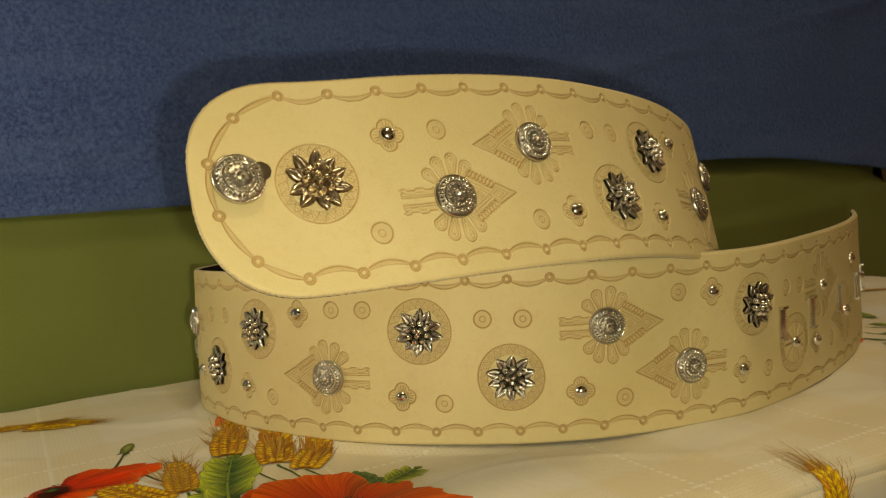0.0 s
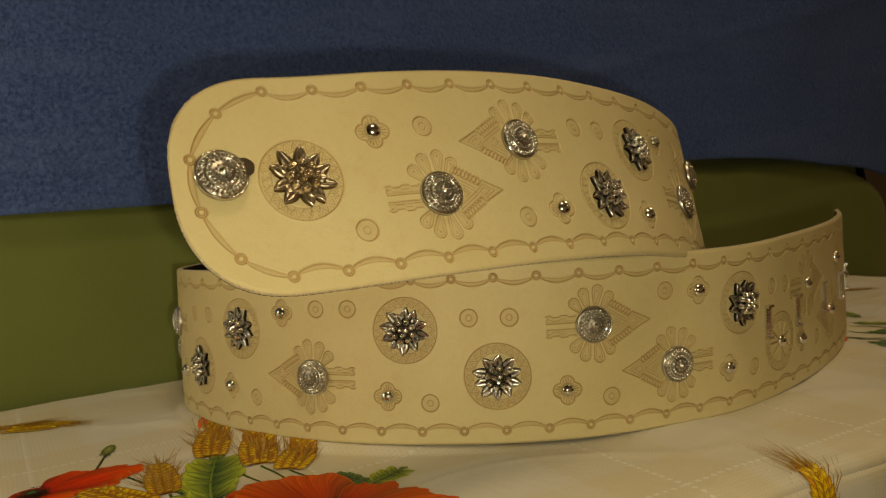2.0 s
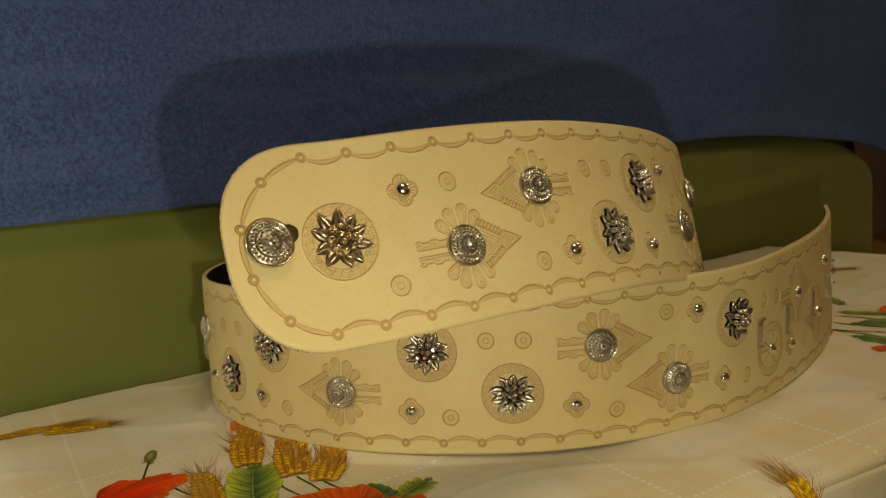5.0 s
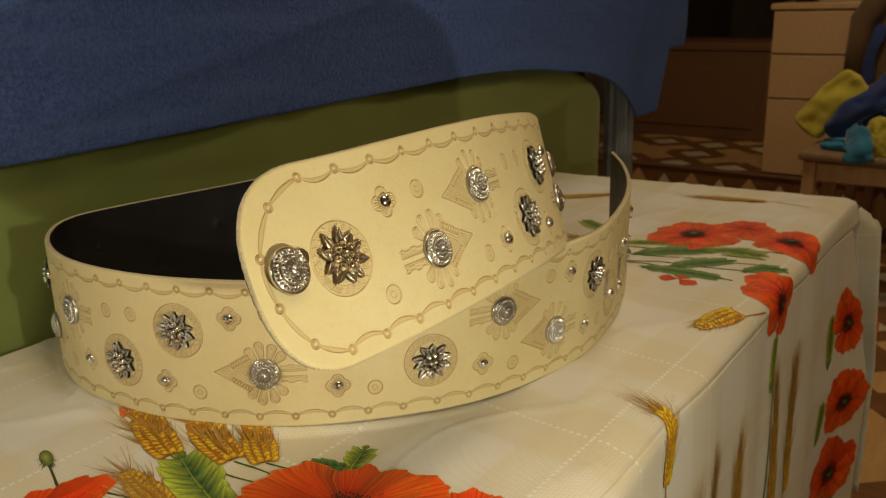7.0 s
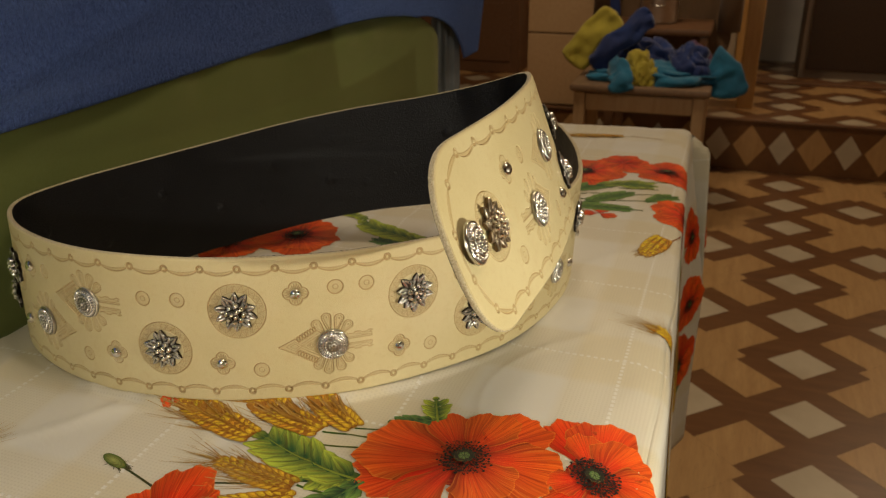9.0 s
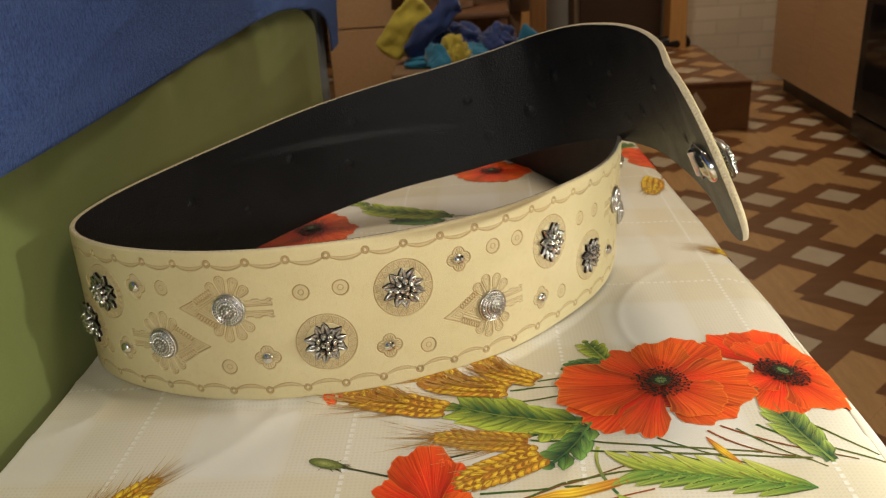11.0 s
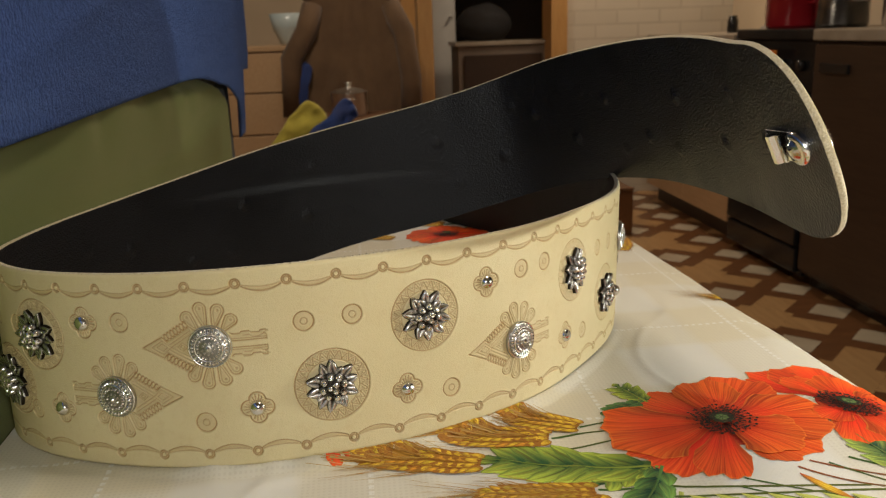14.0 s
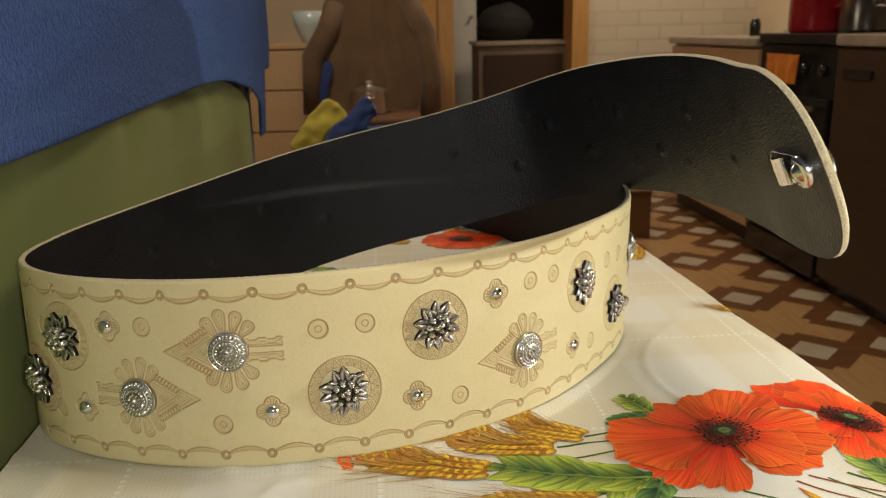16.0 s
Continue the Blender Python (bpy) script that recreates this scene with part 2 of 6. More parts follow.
RED_WOOD = mat_wood("reddish brown wood", (0.14, 0.065, 0.03), (0.2, 0.10, 0.05))
WORKTOP = mat_plain("grey-brown worktop", (0.30, 0.25, 0.19), (0.40, 0.34, 0.27), 14.0, 0.4)
BLACK_ENAMEL = mat_plain("black enamel", (0.012, 0.012, 0.013), (0.022, 0.021, 0.022), 9.0, 0.22)
OVEN_GLASS = mat_plain("dark oven glass", (0.006, 0.006, 0.008), (0.012, 0.012, 0.014), 5.0, 0.08)
STEEL = mat_plain("brushed steel", (0.62, 0.61, 0.58), (0.72, 0.71, 0.68), 30.0, 0.22, metal=1.0)
GREY_TUBE = mat_plain("grey painted tube", (0.16, 0.18, 0.20), (0.24, 0.26, 0.28), 20.0, 0.4)
JACKET = mat_jacket()
ROYAL = mat_plain("royal blue knit", (0.007, 0.020, 0.11), (0.014, 0.042, 0.19), 14.0, 0.85, 0.5, 160.0, sheen=0.3)
CYAN = mat_plain("turquoise knit", (0.006, 0.11, 0.22), (0.012, 0.18, 0.33), 14.0, 0.85, 0.5, 160.0, sheen=0.3)
YELLOW = mat_plain("mustard yellow knit", (0.36, 0.29, 0.025), (0.52, 0.44, 0.06), 14.0, 0.85, 0.5, 160.0, sheen=0.3)
PURPLE = mat_plain("plum knit", (0.10, 0.02, 0.08), (0.17, 0.05, 0.13), 14.0, 0.85, 0.5, 160.0, sheen=0.3)
ORANGE = mat_plain("orange cloth", (0.60, 0.15, 0.01), (0.75, 0.26, 0.03), 20.0, 0.85, 0.4, 200.0)
RED_ENAMEL = mat_plain("red enamel", (0.33, 0.010, 0.020), (0.42, 0.02, 0.03), 8.0, 0.2)
CERAMIC = mat_plain("pale blue ceramic", (0.50, 0.60, 0.62), (0.62, 0.68, 0.68), 8.0, 0.25)
WALL_PAINT = mat_plain("cream wall paint", (0.58, 0.47, 0.33), (0.66, 0.55, 0.40), 3.0, 0.75, 0.1, 60.0)
# for the hall and outer walls: their dimness is put into the colour
DIM_PAINT = mat_plain("dimmed grey-brown paint", (0.17, 0.13, 0.10), (0.23, 0.18, 0.14), 3.0, 0.8, 0.1, 60.0)
WHITE_PAINT = mat_plain("white gloss paint", (0.62, 0.60, 0.56), (0.72, 0.70, 0.66), 4.0, 0.4)
VINYL = [mat_wood("vinyl, dark walnut", (0.135, 0.056, 0.021), (0.195, 0.088, 0.034), 5.0, (9, 1, 1), 0.32),
         mat_wood("vinyl, light oak", (0.42, 0.24, 0.10), (0.53, 0.325, 0.145), 5.0, (1, 9, 1), 0.32),
         mat_plain("vinyl, ash white", (0.46, 0.38, 0.27), (0.56, 0.48, 0.36), 9.0, 0.32)]


# ---- small mesh helpers ----
def mesh_object(name, verts, faces, material, parent=None, label="", smooth=True):
    me = bpy.data.meshes.new(name)
    me.from_pydata([tuple(map(float, v)) for v in verts], [], faces)
    return from_mesh(name, me, material, parent, label, smooth)


def from_mesh(name, me, material, parent=None, label="", smooth=True):
    for m in material if isinstance(material, (list, tuple)) else [material]:
        me.materials.append(m)
    if smooth:
        me.polygons.foreach_set("use_smooth", [True] * len(me.polygons))
    ob = new(name, me)
    if parent:
        ob.parent = parent
    if label:
        ob["label"] = label
    return ob


def part(name, bm, material, parent=None, label="", smooth=False):
    me = bpy.data.meshes.new(name)
    bmesh.ops.recalc_face_normals(bm, faces=bm.faces)
    bm.to_mesh(me)
    bm.free()
    return from_mesh(name, me, material, parent, label, smooth)


def thing(name, where, label, category, group=""):
    ob = new(name)
    ob.empty_display_size = 0.05
    ob.matrix_world = where
    return tagged(ob, label, category, group)


def box_bm(x0, x1, y0, y1, z0, z1, bevel=0.004, bm=None):
    one = bmesh.new()
    bmesh.ops.create_cube(one, size=1, matrix=Matrix.Translation(((x0 + x1) / 2, (y0 + y1) / 2, (z0 + z1) / 2)) @ Matrix.Diagonal((x1 - x0, y1 - y0, z1 - z0, 1)))
    if bevel:
        bmesh.ops.bevel(one, geom=one.edges[:], offset=bevel, segments=2, affect="EDGES", profile=0.6)
    if bm is None:
        return one
    me = bpy.data.meshes.new("tmp")
    one.to_mesh(me)
    one.free()
    bm.from_mesh(me)
    bpy.data.meshes.remove(me)
    return bm


def lathe(profile, segments=32):
    """Verts and faces of a turned shape; profile: (radius, height) from the foot to the top."""
    verts, faces = [], []
    for r, z in profile:
        for k in range(segments):
            a = 2 * math.pi * k / segments
            verts.append((r * math.cos(a), r * math.sin(a), z))
    for i in range(len(profile) - 1):
        for k in range(segments):
            a, b = i * segments + k, i * segments + (k + 1) % segments
            faces.append((a, b, b + segments, a + segments))
    return verts, faces


def grid_faces(nu, nv, wrap=False):
    i = np.arange(nu if wrap else nu - 1)[:, None]
    j = np.arange(nv - 1)[None]
    a = i * nv + j
    b = ((i + 1) % nu) * nv + j
    return np.stack([a, b, b + 1, a + 1], -1).reshape(-1, 4)


def fast_mesh(name, verts, faces):
    me = bpy.data.meshes.new(name)
    me.vertices.add(len(verts))
    me.vertices.foreach_set("co", np.ascontiguousarray(verts, np.float32).ravel())
    me.loops.add(faces.size)
    me.loops.foreach_set("vertex_index", np.ascontiguousarray(faces, np.int32).ravel())
    me.polygons.add(len(faces))
    me.polygons.foreach_set("loop_start", np.arange(0, faces.size, faces.shape[1], dtype=np.int32))
    me.update(calc_edges=True)
    return me


def set_attribute(me, name, values):
    a = me.attributes.new(name, "FLOAT", "POINT")
    a.data.foreach_set("value", np.ascontiguousarray(values, np.float32).ravel())


def tube(points, radius, sides=10):
    """Verts and faces of a round bar along points."""
    pts = [Vector(p) for p in points]
    verts, faces = [], []
    for i, p in enumerate(pts):
        t = (pts[min(i + 1, len(pts) - 1)] - pts[max(i - 1, 0)]).normalized()
        u = t.orthogonal().normalized() if i == 0 else (u - t * u.dot(t)).normalized()
        w = t.cross(u)
        for k in range(sides):
            a = 2 * math.pi * k / sides
            verts.append(p + radius * (u * math.cos(a) + w * math.sin(a)))
    for i in range(len(pts) - 1):
        for k in range(sides):
            a, b = i * sides + k, i * sides + (k + 1) % sides
            faces.append((a, b, b + sides, a + sides))
    faces += [tuple(range(sides))[::-1], tuple((len(pts) - 1) * sides + k for k in range(sides))]
    return verts, faces


# ---- the room ----
def wall(name, x0, x1, y0, y1, z0, z1, material):
    return tagged(part(name, box_bm(x0, x1, y0, y1, z0, z1, 0), material), kind="structure")


def enlarge(seen, centre, factor):
    """Scale what was built since seen out from a centre near the camera, to keep its place in the view."""
    c = Vector(centre)
    m = Matrix.Translation(c) @ Matrix.Scale(factor, 4) @ Matrix.Translation(-c)
    for ob in scene.objects:
        if ob.name not in seen and ob.parent is None:
            ob.matrix_world = m @ ob.matrix_world


def names():
    return {ob.name for ob in scene.objects}


STEP_X, STEP = 3.40, 0.214     # the hall and the far corner lie one step up


def vinyl(name, x0, x1, y0, y1, z, label):
    """Sheet vinyl printed as parquet: white lozenges in walnut bands, with oak crosses between."""
    px, py = 0.121, 0.125
    verts, faces, mats = [(x0, y0, 0), (x1, y0, 0), (x1, y1, 0), (x0, y1, 0)], [(0, 1, 2, 3)], [0]

    def cell(cx, cy, a0, a1, b0, b1, m):
        k = len(verts)
        for a, b in ((a0, b0), (a1, b0), (a1, b1), (a0, b1)):
            verts.append((min(x1, max(x0, cx + (a + b) * px)), min(y1, max(y0, cy + (a - b) * py)), 0.0006))
        faces.append((k, k + 1, k + 2, k + 3))
        mats.append(m)

    for j in range(-12, 22):
        for i in range(-4, 26):
            cx, cy = 2.013 + (2 * (i - 6) + (j % 2)) * px, 0.10 + j * py
            if not (x0 + 0.02 < cx < x1 - 0.02 and y0 + 0.02 < cy < y1 - 0.02):
                continue
            if j % 2 == 0:
                if j % 4 == 0 or i % 2 == 0:
                    cell(cx, cy, -0.31, 0.31, -0.31, 0.31, 2)
                else:
                    cell(cx, cy, -0.498, 0.498, -0.498, 0.498, 1)
            else:
                # reach out to the one oak lozenge next to this one
                side = 1 if (j + 1) % 4 == 2 else -1
                for da in (0, 1):
                    ii = i + da
                    if ii % 2 == 1:
                        ends = {(1, 1): ("a", 1), (0, -1): ("a", -1), (1, -1): ("b", 1), (0, 1): ("b", -1)}[(da, side)]
                        lim = [-0.31, 0.31, -0.31, 0.31]
                        lim[(0 if ends[0] == "a" else 2) + (1 if ends[1] > 0 else 0)] = 0.5 * ends[1]
                        cell(cx, cy, *lim, 1)
    me = bpy.data.meshes.new(name)
    me.from_pydata([(x, y, h + z) for x, y, h in verts], [], faces)
    ob = from_mesh(name, me, VINYL, smooth=False)
    me.polygons.foreach_set("material_index", mats)
    return tagged(ob, label, "floor", kind="structure")


def build_floor():
    low = vinyl("floor", -2.6, 7.2, -1.6, 3.0, FLOOR, "sheet vinyl floor printed as walnut, oak and white parquet")
    part("subfloor", box_bm(-2.6, 7.2, -1.6, 3.0, FLOOR - 0.12, FLOOR - 0.002, 0), DARK_WOOD, low)
    high = vinyl("floor_hall", STEP_X + 0.004, 7.0, -0.62, 2.6, FLOOR + STEP, "raised hall floor in the same printed vinyl, one step up")
    part("platform", box_bm(STEP_X, 7.0, -0.62, 2.6, FLOOR + 0.001, FLOOR + STEP - 0.002, 0), DARK_WOOD, high)
    # the vinyl goes down over the step's front
    verts, faces, mats = [(-0.62, 0), (2.6, 0), (2.6, STEP), (-0.62, STEP)], [(3, 2, 1, 0)], [0]
    for k in range(-4, 21):
        c, oak = 0.118 + 0.125 * k, k % 2
        if not -0.55 < c < 2.5:
            continue
        w, h = (0.066, 0.088) if oak else (0.050, 0.072)
        n = len(verts)
        verts += [(c - w, STEP / 2), (c, STEP / 2 - h), (c + w, STEP / 2), (c, STEP / 2 + h)]
        faces.append((n + 3, n + 2, n + 1, n))
        mats.append(1 if oak else 2)
    me = bpy.data.meshes.new("riser")
    me.from_pydata([(STEP_X - (0.003 if i < 4 else 0.0036), y, FLOOR + 0.001 + z) for i, (y, z) in enumerate(verts)], [], faces)
    ob = from_mesh("riser", me, VINYL, high, smooth=False)
    me.polygons.foreach_set("material_index", mats)
    part("nosing", box_bm(STEP_X - 0.016, STEP_X + 0.012, -0.62, 2.6, FLOOR + STEP - 0.004, FLOOR + STEP + 0.006, 0.003), RED_WOOD, high, "worn dark wooden nosing strip")


EYE = (-0.15, 0.373, 0.386)
before = names()
build_floor()
TOP = FLOOR + 2.5
wall("wall_south", -2.6, 7.2, -1.62, -1.5, FLOOR, TOP, WALL_PAINT)
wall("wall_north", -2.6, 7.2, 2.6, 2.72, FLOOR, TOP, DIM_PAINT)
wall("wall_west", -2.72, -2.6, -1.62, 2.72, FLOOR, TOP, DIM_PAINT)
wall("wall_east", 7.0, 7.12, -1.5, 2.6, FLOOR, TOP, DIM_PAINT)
BRICK = mat_brick_wall()
wall("wall_door_right", 4.36, 4.48, -1.5, -0.465, FLOOR, TOP, BRICK)
wall("wall_door_left", 4.36, 4.48, 0.350, 1.36, FLOOR, TOP, WALL_PAINT)
wall("wall_over_door", 4.36, 4.48, -0.465, 0.385, FLOOR + 2.06, TOP, WALL_PAINT)
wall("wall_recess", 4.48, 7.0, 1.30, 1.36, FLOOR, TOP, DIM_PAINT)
tagged(part("ceiling", box_bm(-2.72, 7.12, -1.62, 2.72, TOP, TOP + 0.1, 0), WALL_PAINT), kind="structure")

sill = thing("threshold", pose(4.25, -0.04, FLOOR + STEP), "dark wooden threshold strip across the doorway", "threshold")
part("strip", box_bm(-0.04, 0.04, -0.42, 0.42, 0.0, 0.014, 0.005), RED_WOOD, sill)
frame_ = thing("door_frame", pose(4.3, -0.04, FLOOR), "varnished pine door frame with no door in it", "door frame")
for y0, y1 in ((0.295, 0.385), (-0.505, -0.415)):
    part("jamb", box_bm(-0.015, 0.20, y0, y1, STEP + 0.001, 2.03, 0.006), PINE, frame_)
part("lintel", box_bm(-0.015, 0.20, -0.505, 0.415, 2.032, 2.12, 0.006), PINE, frame_)
post = thing("wooden_post", pose(STEP_X + 0.27, 0.280, FLOOR + STEP), "square varnished pine post standing near the step's edge", "post")
part("shaft", box_bm(-0.05, 0.09, -0.034, 0.034, 0.001, 2.28, 0.006), PINE, post)
enlarge(before, EYE, 1.38)


# ---- the hall beyond the door ----
def hall():
    ob = thing("hall_cabinet", pose(5.65, -0.36, FLOOR), "low grey-brown hall cabinet with a framed front", "cabinet")
    part("body", box_bm(0.0, 0.4, -0.33, 0.30, 0, 0.80, 0.004), DIM_PAINT, ob)
    part("top", box_bm(-0.02, 0.41, -0.35, 0.32, 0.802, 0.83, 0.004), WORKTOP, ob, "pale worn top")
    part("door", box_bm(-0.018, -0.002, -0.29, 0.26, 0.06, 0.74, 0.004), DARK_WOOD, ob)
    bag = thing("dark_bag", pose(5.83, -0.27, FLOOR + 0.83), "dark bag lying on the hall cabinet", "bag")
    bm = bmesh.new()
    bmesh.ops.create_icosphere(bm, subdivisions=3, radius=1)
    for v in bm.verts:
        v.co = Vector((v.co.x * 0.12, v.co.y * 0.2, max(v.co.z, -0.8) * 0.14 + 0.112)) * (1 + 0.12 * noise.noise(v.co * 2.3))
    low = min(v.co.z for v in bm.verts)
    for v in bm.verts:
        v.co.z -= low
    part("body", bm, mat_plain("dark canvas", (0.010, 0.010, 0.012), (0.022, 0.020, 0.020), 25, 0.85, 0.2, 300), bag, smooth=True)
    door = thing("hall_door", pose(6.25, 0.05, FLOOR), "white painted hall door standing half open", "door")
    part("leaf", box_bm(-0.02, 0.02, -0.17, 0.15, 0.005, 2.0, 0.004), WHITE_PAINT, door)
    part("handle", box_bm(-0.075, -0.021, -0.14, -0.12, 1.0, 1.02, 0.004), STEEL, door)
    shoe = thing("shoe", pose(5.5, -0.70, FLOOR + 0.001), "dark shoe lying on the hall floor", "shoe")
    bm = bmesh.new()
    bmesh.ops.create_icosphere(bm, subdivisions=3, radius=1)
    for v in bm.verts:
        c = v.co
        v.co = Vector((c.x * 0.05, c.y * 0.13, max(c.z, -0.35) * (0.080 if c.y < 0 else 0.055)))
    low = min(v.co.z for v in bm.verts)
    for v in bm.verts:
        v.co.z -= low
    part("upper", bm, BLACK_ENAMEL, shoe, smooth=True)


before = names()
hall()
enlarge(before, EYE, 1.092)


# ---- kitchen side ----
def kitchen():
    unit = thing("base_cabinet", pose(3.13, -1.49, FLOOR), "pale wood kitchen base cabinet with two doors", "cabinet")
    part("carcass", box_bm(0.0, 0.985, 0.0, 0.62, 0.09, 0.845, 0.003), PALE_WOOD, unit)
    part("plinth", box_bm(0.0, 0.985, 0.0, 0.57, 0.0, 0.088, 0.003), DARK_WOOD, unit)
    for a, b in ((0.006, 0.490), (0.496, 0.980)):
        d = part("door", box_bm(a, b, 0.622, 0.640, 0.10, 0.835, 0.004), PALE_WOOD, unit)
        part("handle", box_bm(b - 0.06 if a < 0.1 else a + 0.03, b - 0.045 if a < 0.1 else a + 0.045, 0.641, 0.662, 0.62, 0.75, 0.003), STEEL, d)
    top = thing("worktop", pose(3.13, -1.49, FLOOR + 0.845), "grey-brown laminate kitchen worktop", "worktop")
    part("slab", box_bm(0.0, 1.0, 0.0, 0.655, 0.001, 0.036, 0.006), WORKTOP, top)
    jar = thing("spice_jar", pose(3.56, -1.03, FLOOR + 0.882), "small dark jar standing on the worktop", "jar")
    mesh_object("body", *lathe([(0, 0), (0.022, 0), (0.024, 0.01), (0.024, 0.055), (0.018, 0.065), (0.018, 0.075), (0, 0.076)], 16), BLACK_ENAMEL, jar)
    rag = thing("crumpled_cloth", pose(3.25, -1.1, FLOOR + 0.881), "grey crumpled cloth on the worktop", "cloth")
    part("cloth", heap(0.11, 0.09, 0.06, 3), mat_plain("grey dishcloth", (0.30, 0.27, 0.26), (0.42, 0.38, 0.36), 20, 0.9), rag, smooth=True)

    stove = thing("stove", pose(2.545, -1.49, FLOOR), "black free-standing stove with a glass oven door", "stove")
    part("body", box_bm(0.0, 0.58, 0.0, 0.63, 0.03, 0.86, 0.005), BLACK_ENAMEL, stove)
    part("hob", box_bm(-0.002, 0.582, 0.0, 0.645, 0.862, 0.90, 0.006), BLACK_ENAMEL, stove)
    door = part("oven_door", box_bm(0.02, 0.56, 0.632, 0.655, 0.14, 0.68, 0.006), BLACK_ENAMEL, stove)
    part("window", box_bm(0.09, 0.49, 0.656, 0.660, 0.24, 0.56, 0.001), OVEN_GLASS, door, "dark oven glass")
    part("handle", box_bm(0.06, 0.52, 0.668, 0.690, 0.635, 0.655, 0.006), STEEL, door)
    part("drawer", box_bm(0.02, 0.56, 0.632, 0.650, 0.04, 0.13, 0.005), BLACK_ENAMEL, stove)
    for k in range(4):
        v, f = lathe([(0, 0), (0.02, 0), (0.019, 0.018), (0.014, 0.022), (0, 0.022)], 16)
        mesh_object("knob", [(0.09 + k * 0.13 + x, 0.631 + z, 0.775 + y) for x, y, z in v], f, BLACK_ENAMEL, stove)
    # stands in for an orange patch on the stove, placed to fit the camera's view
    towel = thing("orange_patch", pose(2.545 + 0.33, -1.49 + 0.664, FLOOR + 0.822), "orange cloth on the stove's front, for an orange patch there", "tea towel")
    us, vs = np.linspace(-0.12, 0.12, 25), np.linspace(0, 1, 20)
    verts = []
    for u in us:
        for v in vs:
            verts.append((u * (1 - 0.25 * v), 0.006 + 0.010 * math.sin(u * 60) * v, 0.004 - 0.115 * v * (1 + 0.1 * math.sin(u * 20))))
    back = [(x, y - 0.004, z) for x, y, z in verts]
    fa = [tuple(q) for q in grid_faces(25, 20)]
    n0 = len(verts)
    mesh_object("cloth", verts + back, fa + [tuple(n0 + k for k in q[::-1]) for q in fa], ORANGE, towel)
    for x, y, r, h, m, label in ((2.74, -1.05, 0.09, 0.115, STEEL, "shiny steel saucepan on the stove"), (2.98, -1.02, 0.12, 0.12, RED_ENAMEL, "red enamel cooking pot on the stove"), (2.33, -1.05, 0.10, 0.13, STEEL, "steel pot standing on the dark cabinet")):
        base = FLOOR + 0.90
        pot(x, y, base, r, h, m, label)
    dark = thing("dark_cabinet", pose(1.25, -1.49, FLOOR), "dark brown laminate kitchen cabinet", "cabinet")
    part("carcass", box_bm(0.0, 1.285, 0.0, 0.635, 0.05, 0.86, 0.004), DARK_WOOD, dark)
    part("plinth", box_bm(0.0, 1.285, 0.0, 0.60, 0.0, 0.048, 0.003), BLACK_ENAMEL, dark)
    part("top", box_bm(-0.004, 1.289, 0.0, 0.66, 0.862, 0.899, 0.006), WORKTOP, dark, "grey-brown laminate top")
    for a, b in ((0.01, 0.635), (0.645, 1.275)):
        d = part("door", box_bm(a, b, 0.637, 0.656, 0.07, 0.85, 0.004), DARK_WOOD, dark)
        part("handle", box_bm(a + 0.42, a + 0.58, 0.657, 0.668, 0.76, 0.79, 0.003), BLACK_ENAMEL, d)


def heap(rx, ry, h, seed):
    """A soft crumpled heap of cloth on z = 0."""
    bm = bmesh.new()
    bmesh.ops.create_icosphere(bm, subdivisions=5, radius=1)
    off = Vector((seed * 3.7, seed * 1.9, seed * 0.7))
    for v in bm.verts:
        c = v.co.normalized()
        fold = 0.16 * noise.noise(c * 1.7 + off) - 0.20 * max(0.0, 1 - abs(noise.noise(c * 1.9 + off)) / 0.22) ** 1.5 - 0.06 * max(0.0, 1 - abs(noise.noise(c * 3.4 + off)) / 0.2)
        r = 0.86 + fold
        v.co = Vector((c.x * rx * r, c.y * ry * r, max(0.0, (c.z + 0.25) / 1.25) * h * r))
    return bm


def sash(points, width, thick, seed=0):
    """A soft band of cloth that stands across x, along points."""
    q = np.array(points, float)
    at = np.linspace(0, len(q) - 1, 40)
    line = np.stack([np.interp(at, range(len(q)), q[:, k]) for k in range(3)], 1)
    for _ in range(6):
        line[1:-1] = 0.5 * line[1:-1] + 0.25 * (line[:-2] + line[2:])
    tan = np.gradient(line, axis=0)
    verts, sides = [], 22
    for i, (c, t) in enumerate(zip(line, tan)):
        t = Vector(t).normalized()
        side = t.cross(Vector((1, 0, 0)))
        side = side.normalized() if side.length > 0.2 else Vector((0, 1, 0))
        out = side.cross(t)
        end = math.sin(math.pi * min(1.0, (i + 1) / 4, (40 - i) / 4) / 2)
        for k in range(sides):
            a = 2 * math.pi * k / sides
            bump = 1 + 0.55 * noise.noise(Vector((math.cos(a) * 2.6, i * 0.09, seed))) - 0.55 * max(0.0, 1 - abs(noise.noise(Vector((math.cos(a) * 1.7, i * 0.06, seed + 4)))) / 0.22)
            wide = width * (1 + 0.35 * noise.noise(Vector((i * 0.11, seed * 2.0, math.copysign(1.0, math.cos(a))))))
            verts.append(Vector(c) + side * math.cos(a) * wide / 2 * end + out * math.sin(a) * thick / 2 * end * bump)
    faces = [(i * sides + k, i * sides + (k + 1) % sides, (i + 1) * sides + (k + 1) % sides, (i + 1) * sides + k) for i in range(39) for k in range(sides)]
    return verts, faces + [tuple(range(sides))[::-1], tuple(39 * sides + k for k in range(sides))]


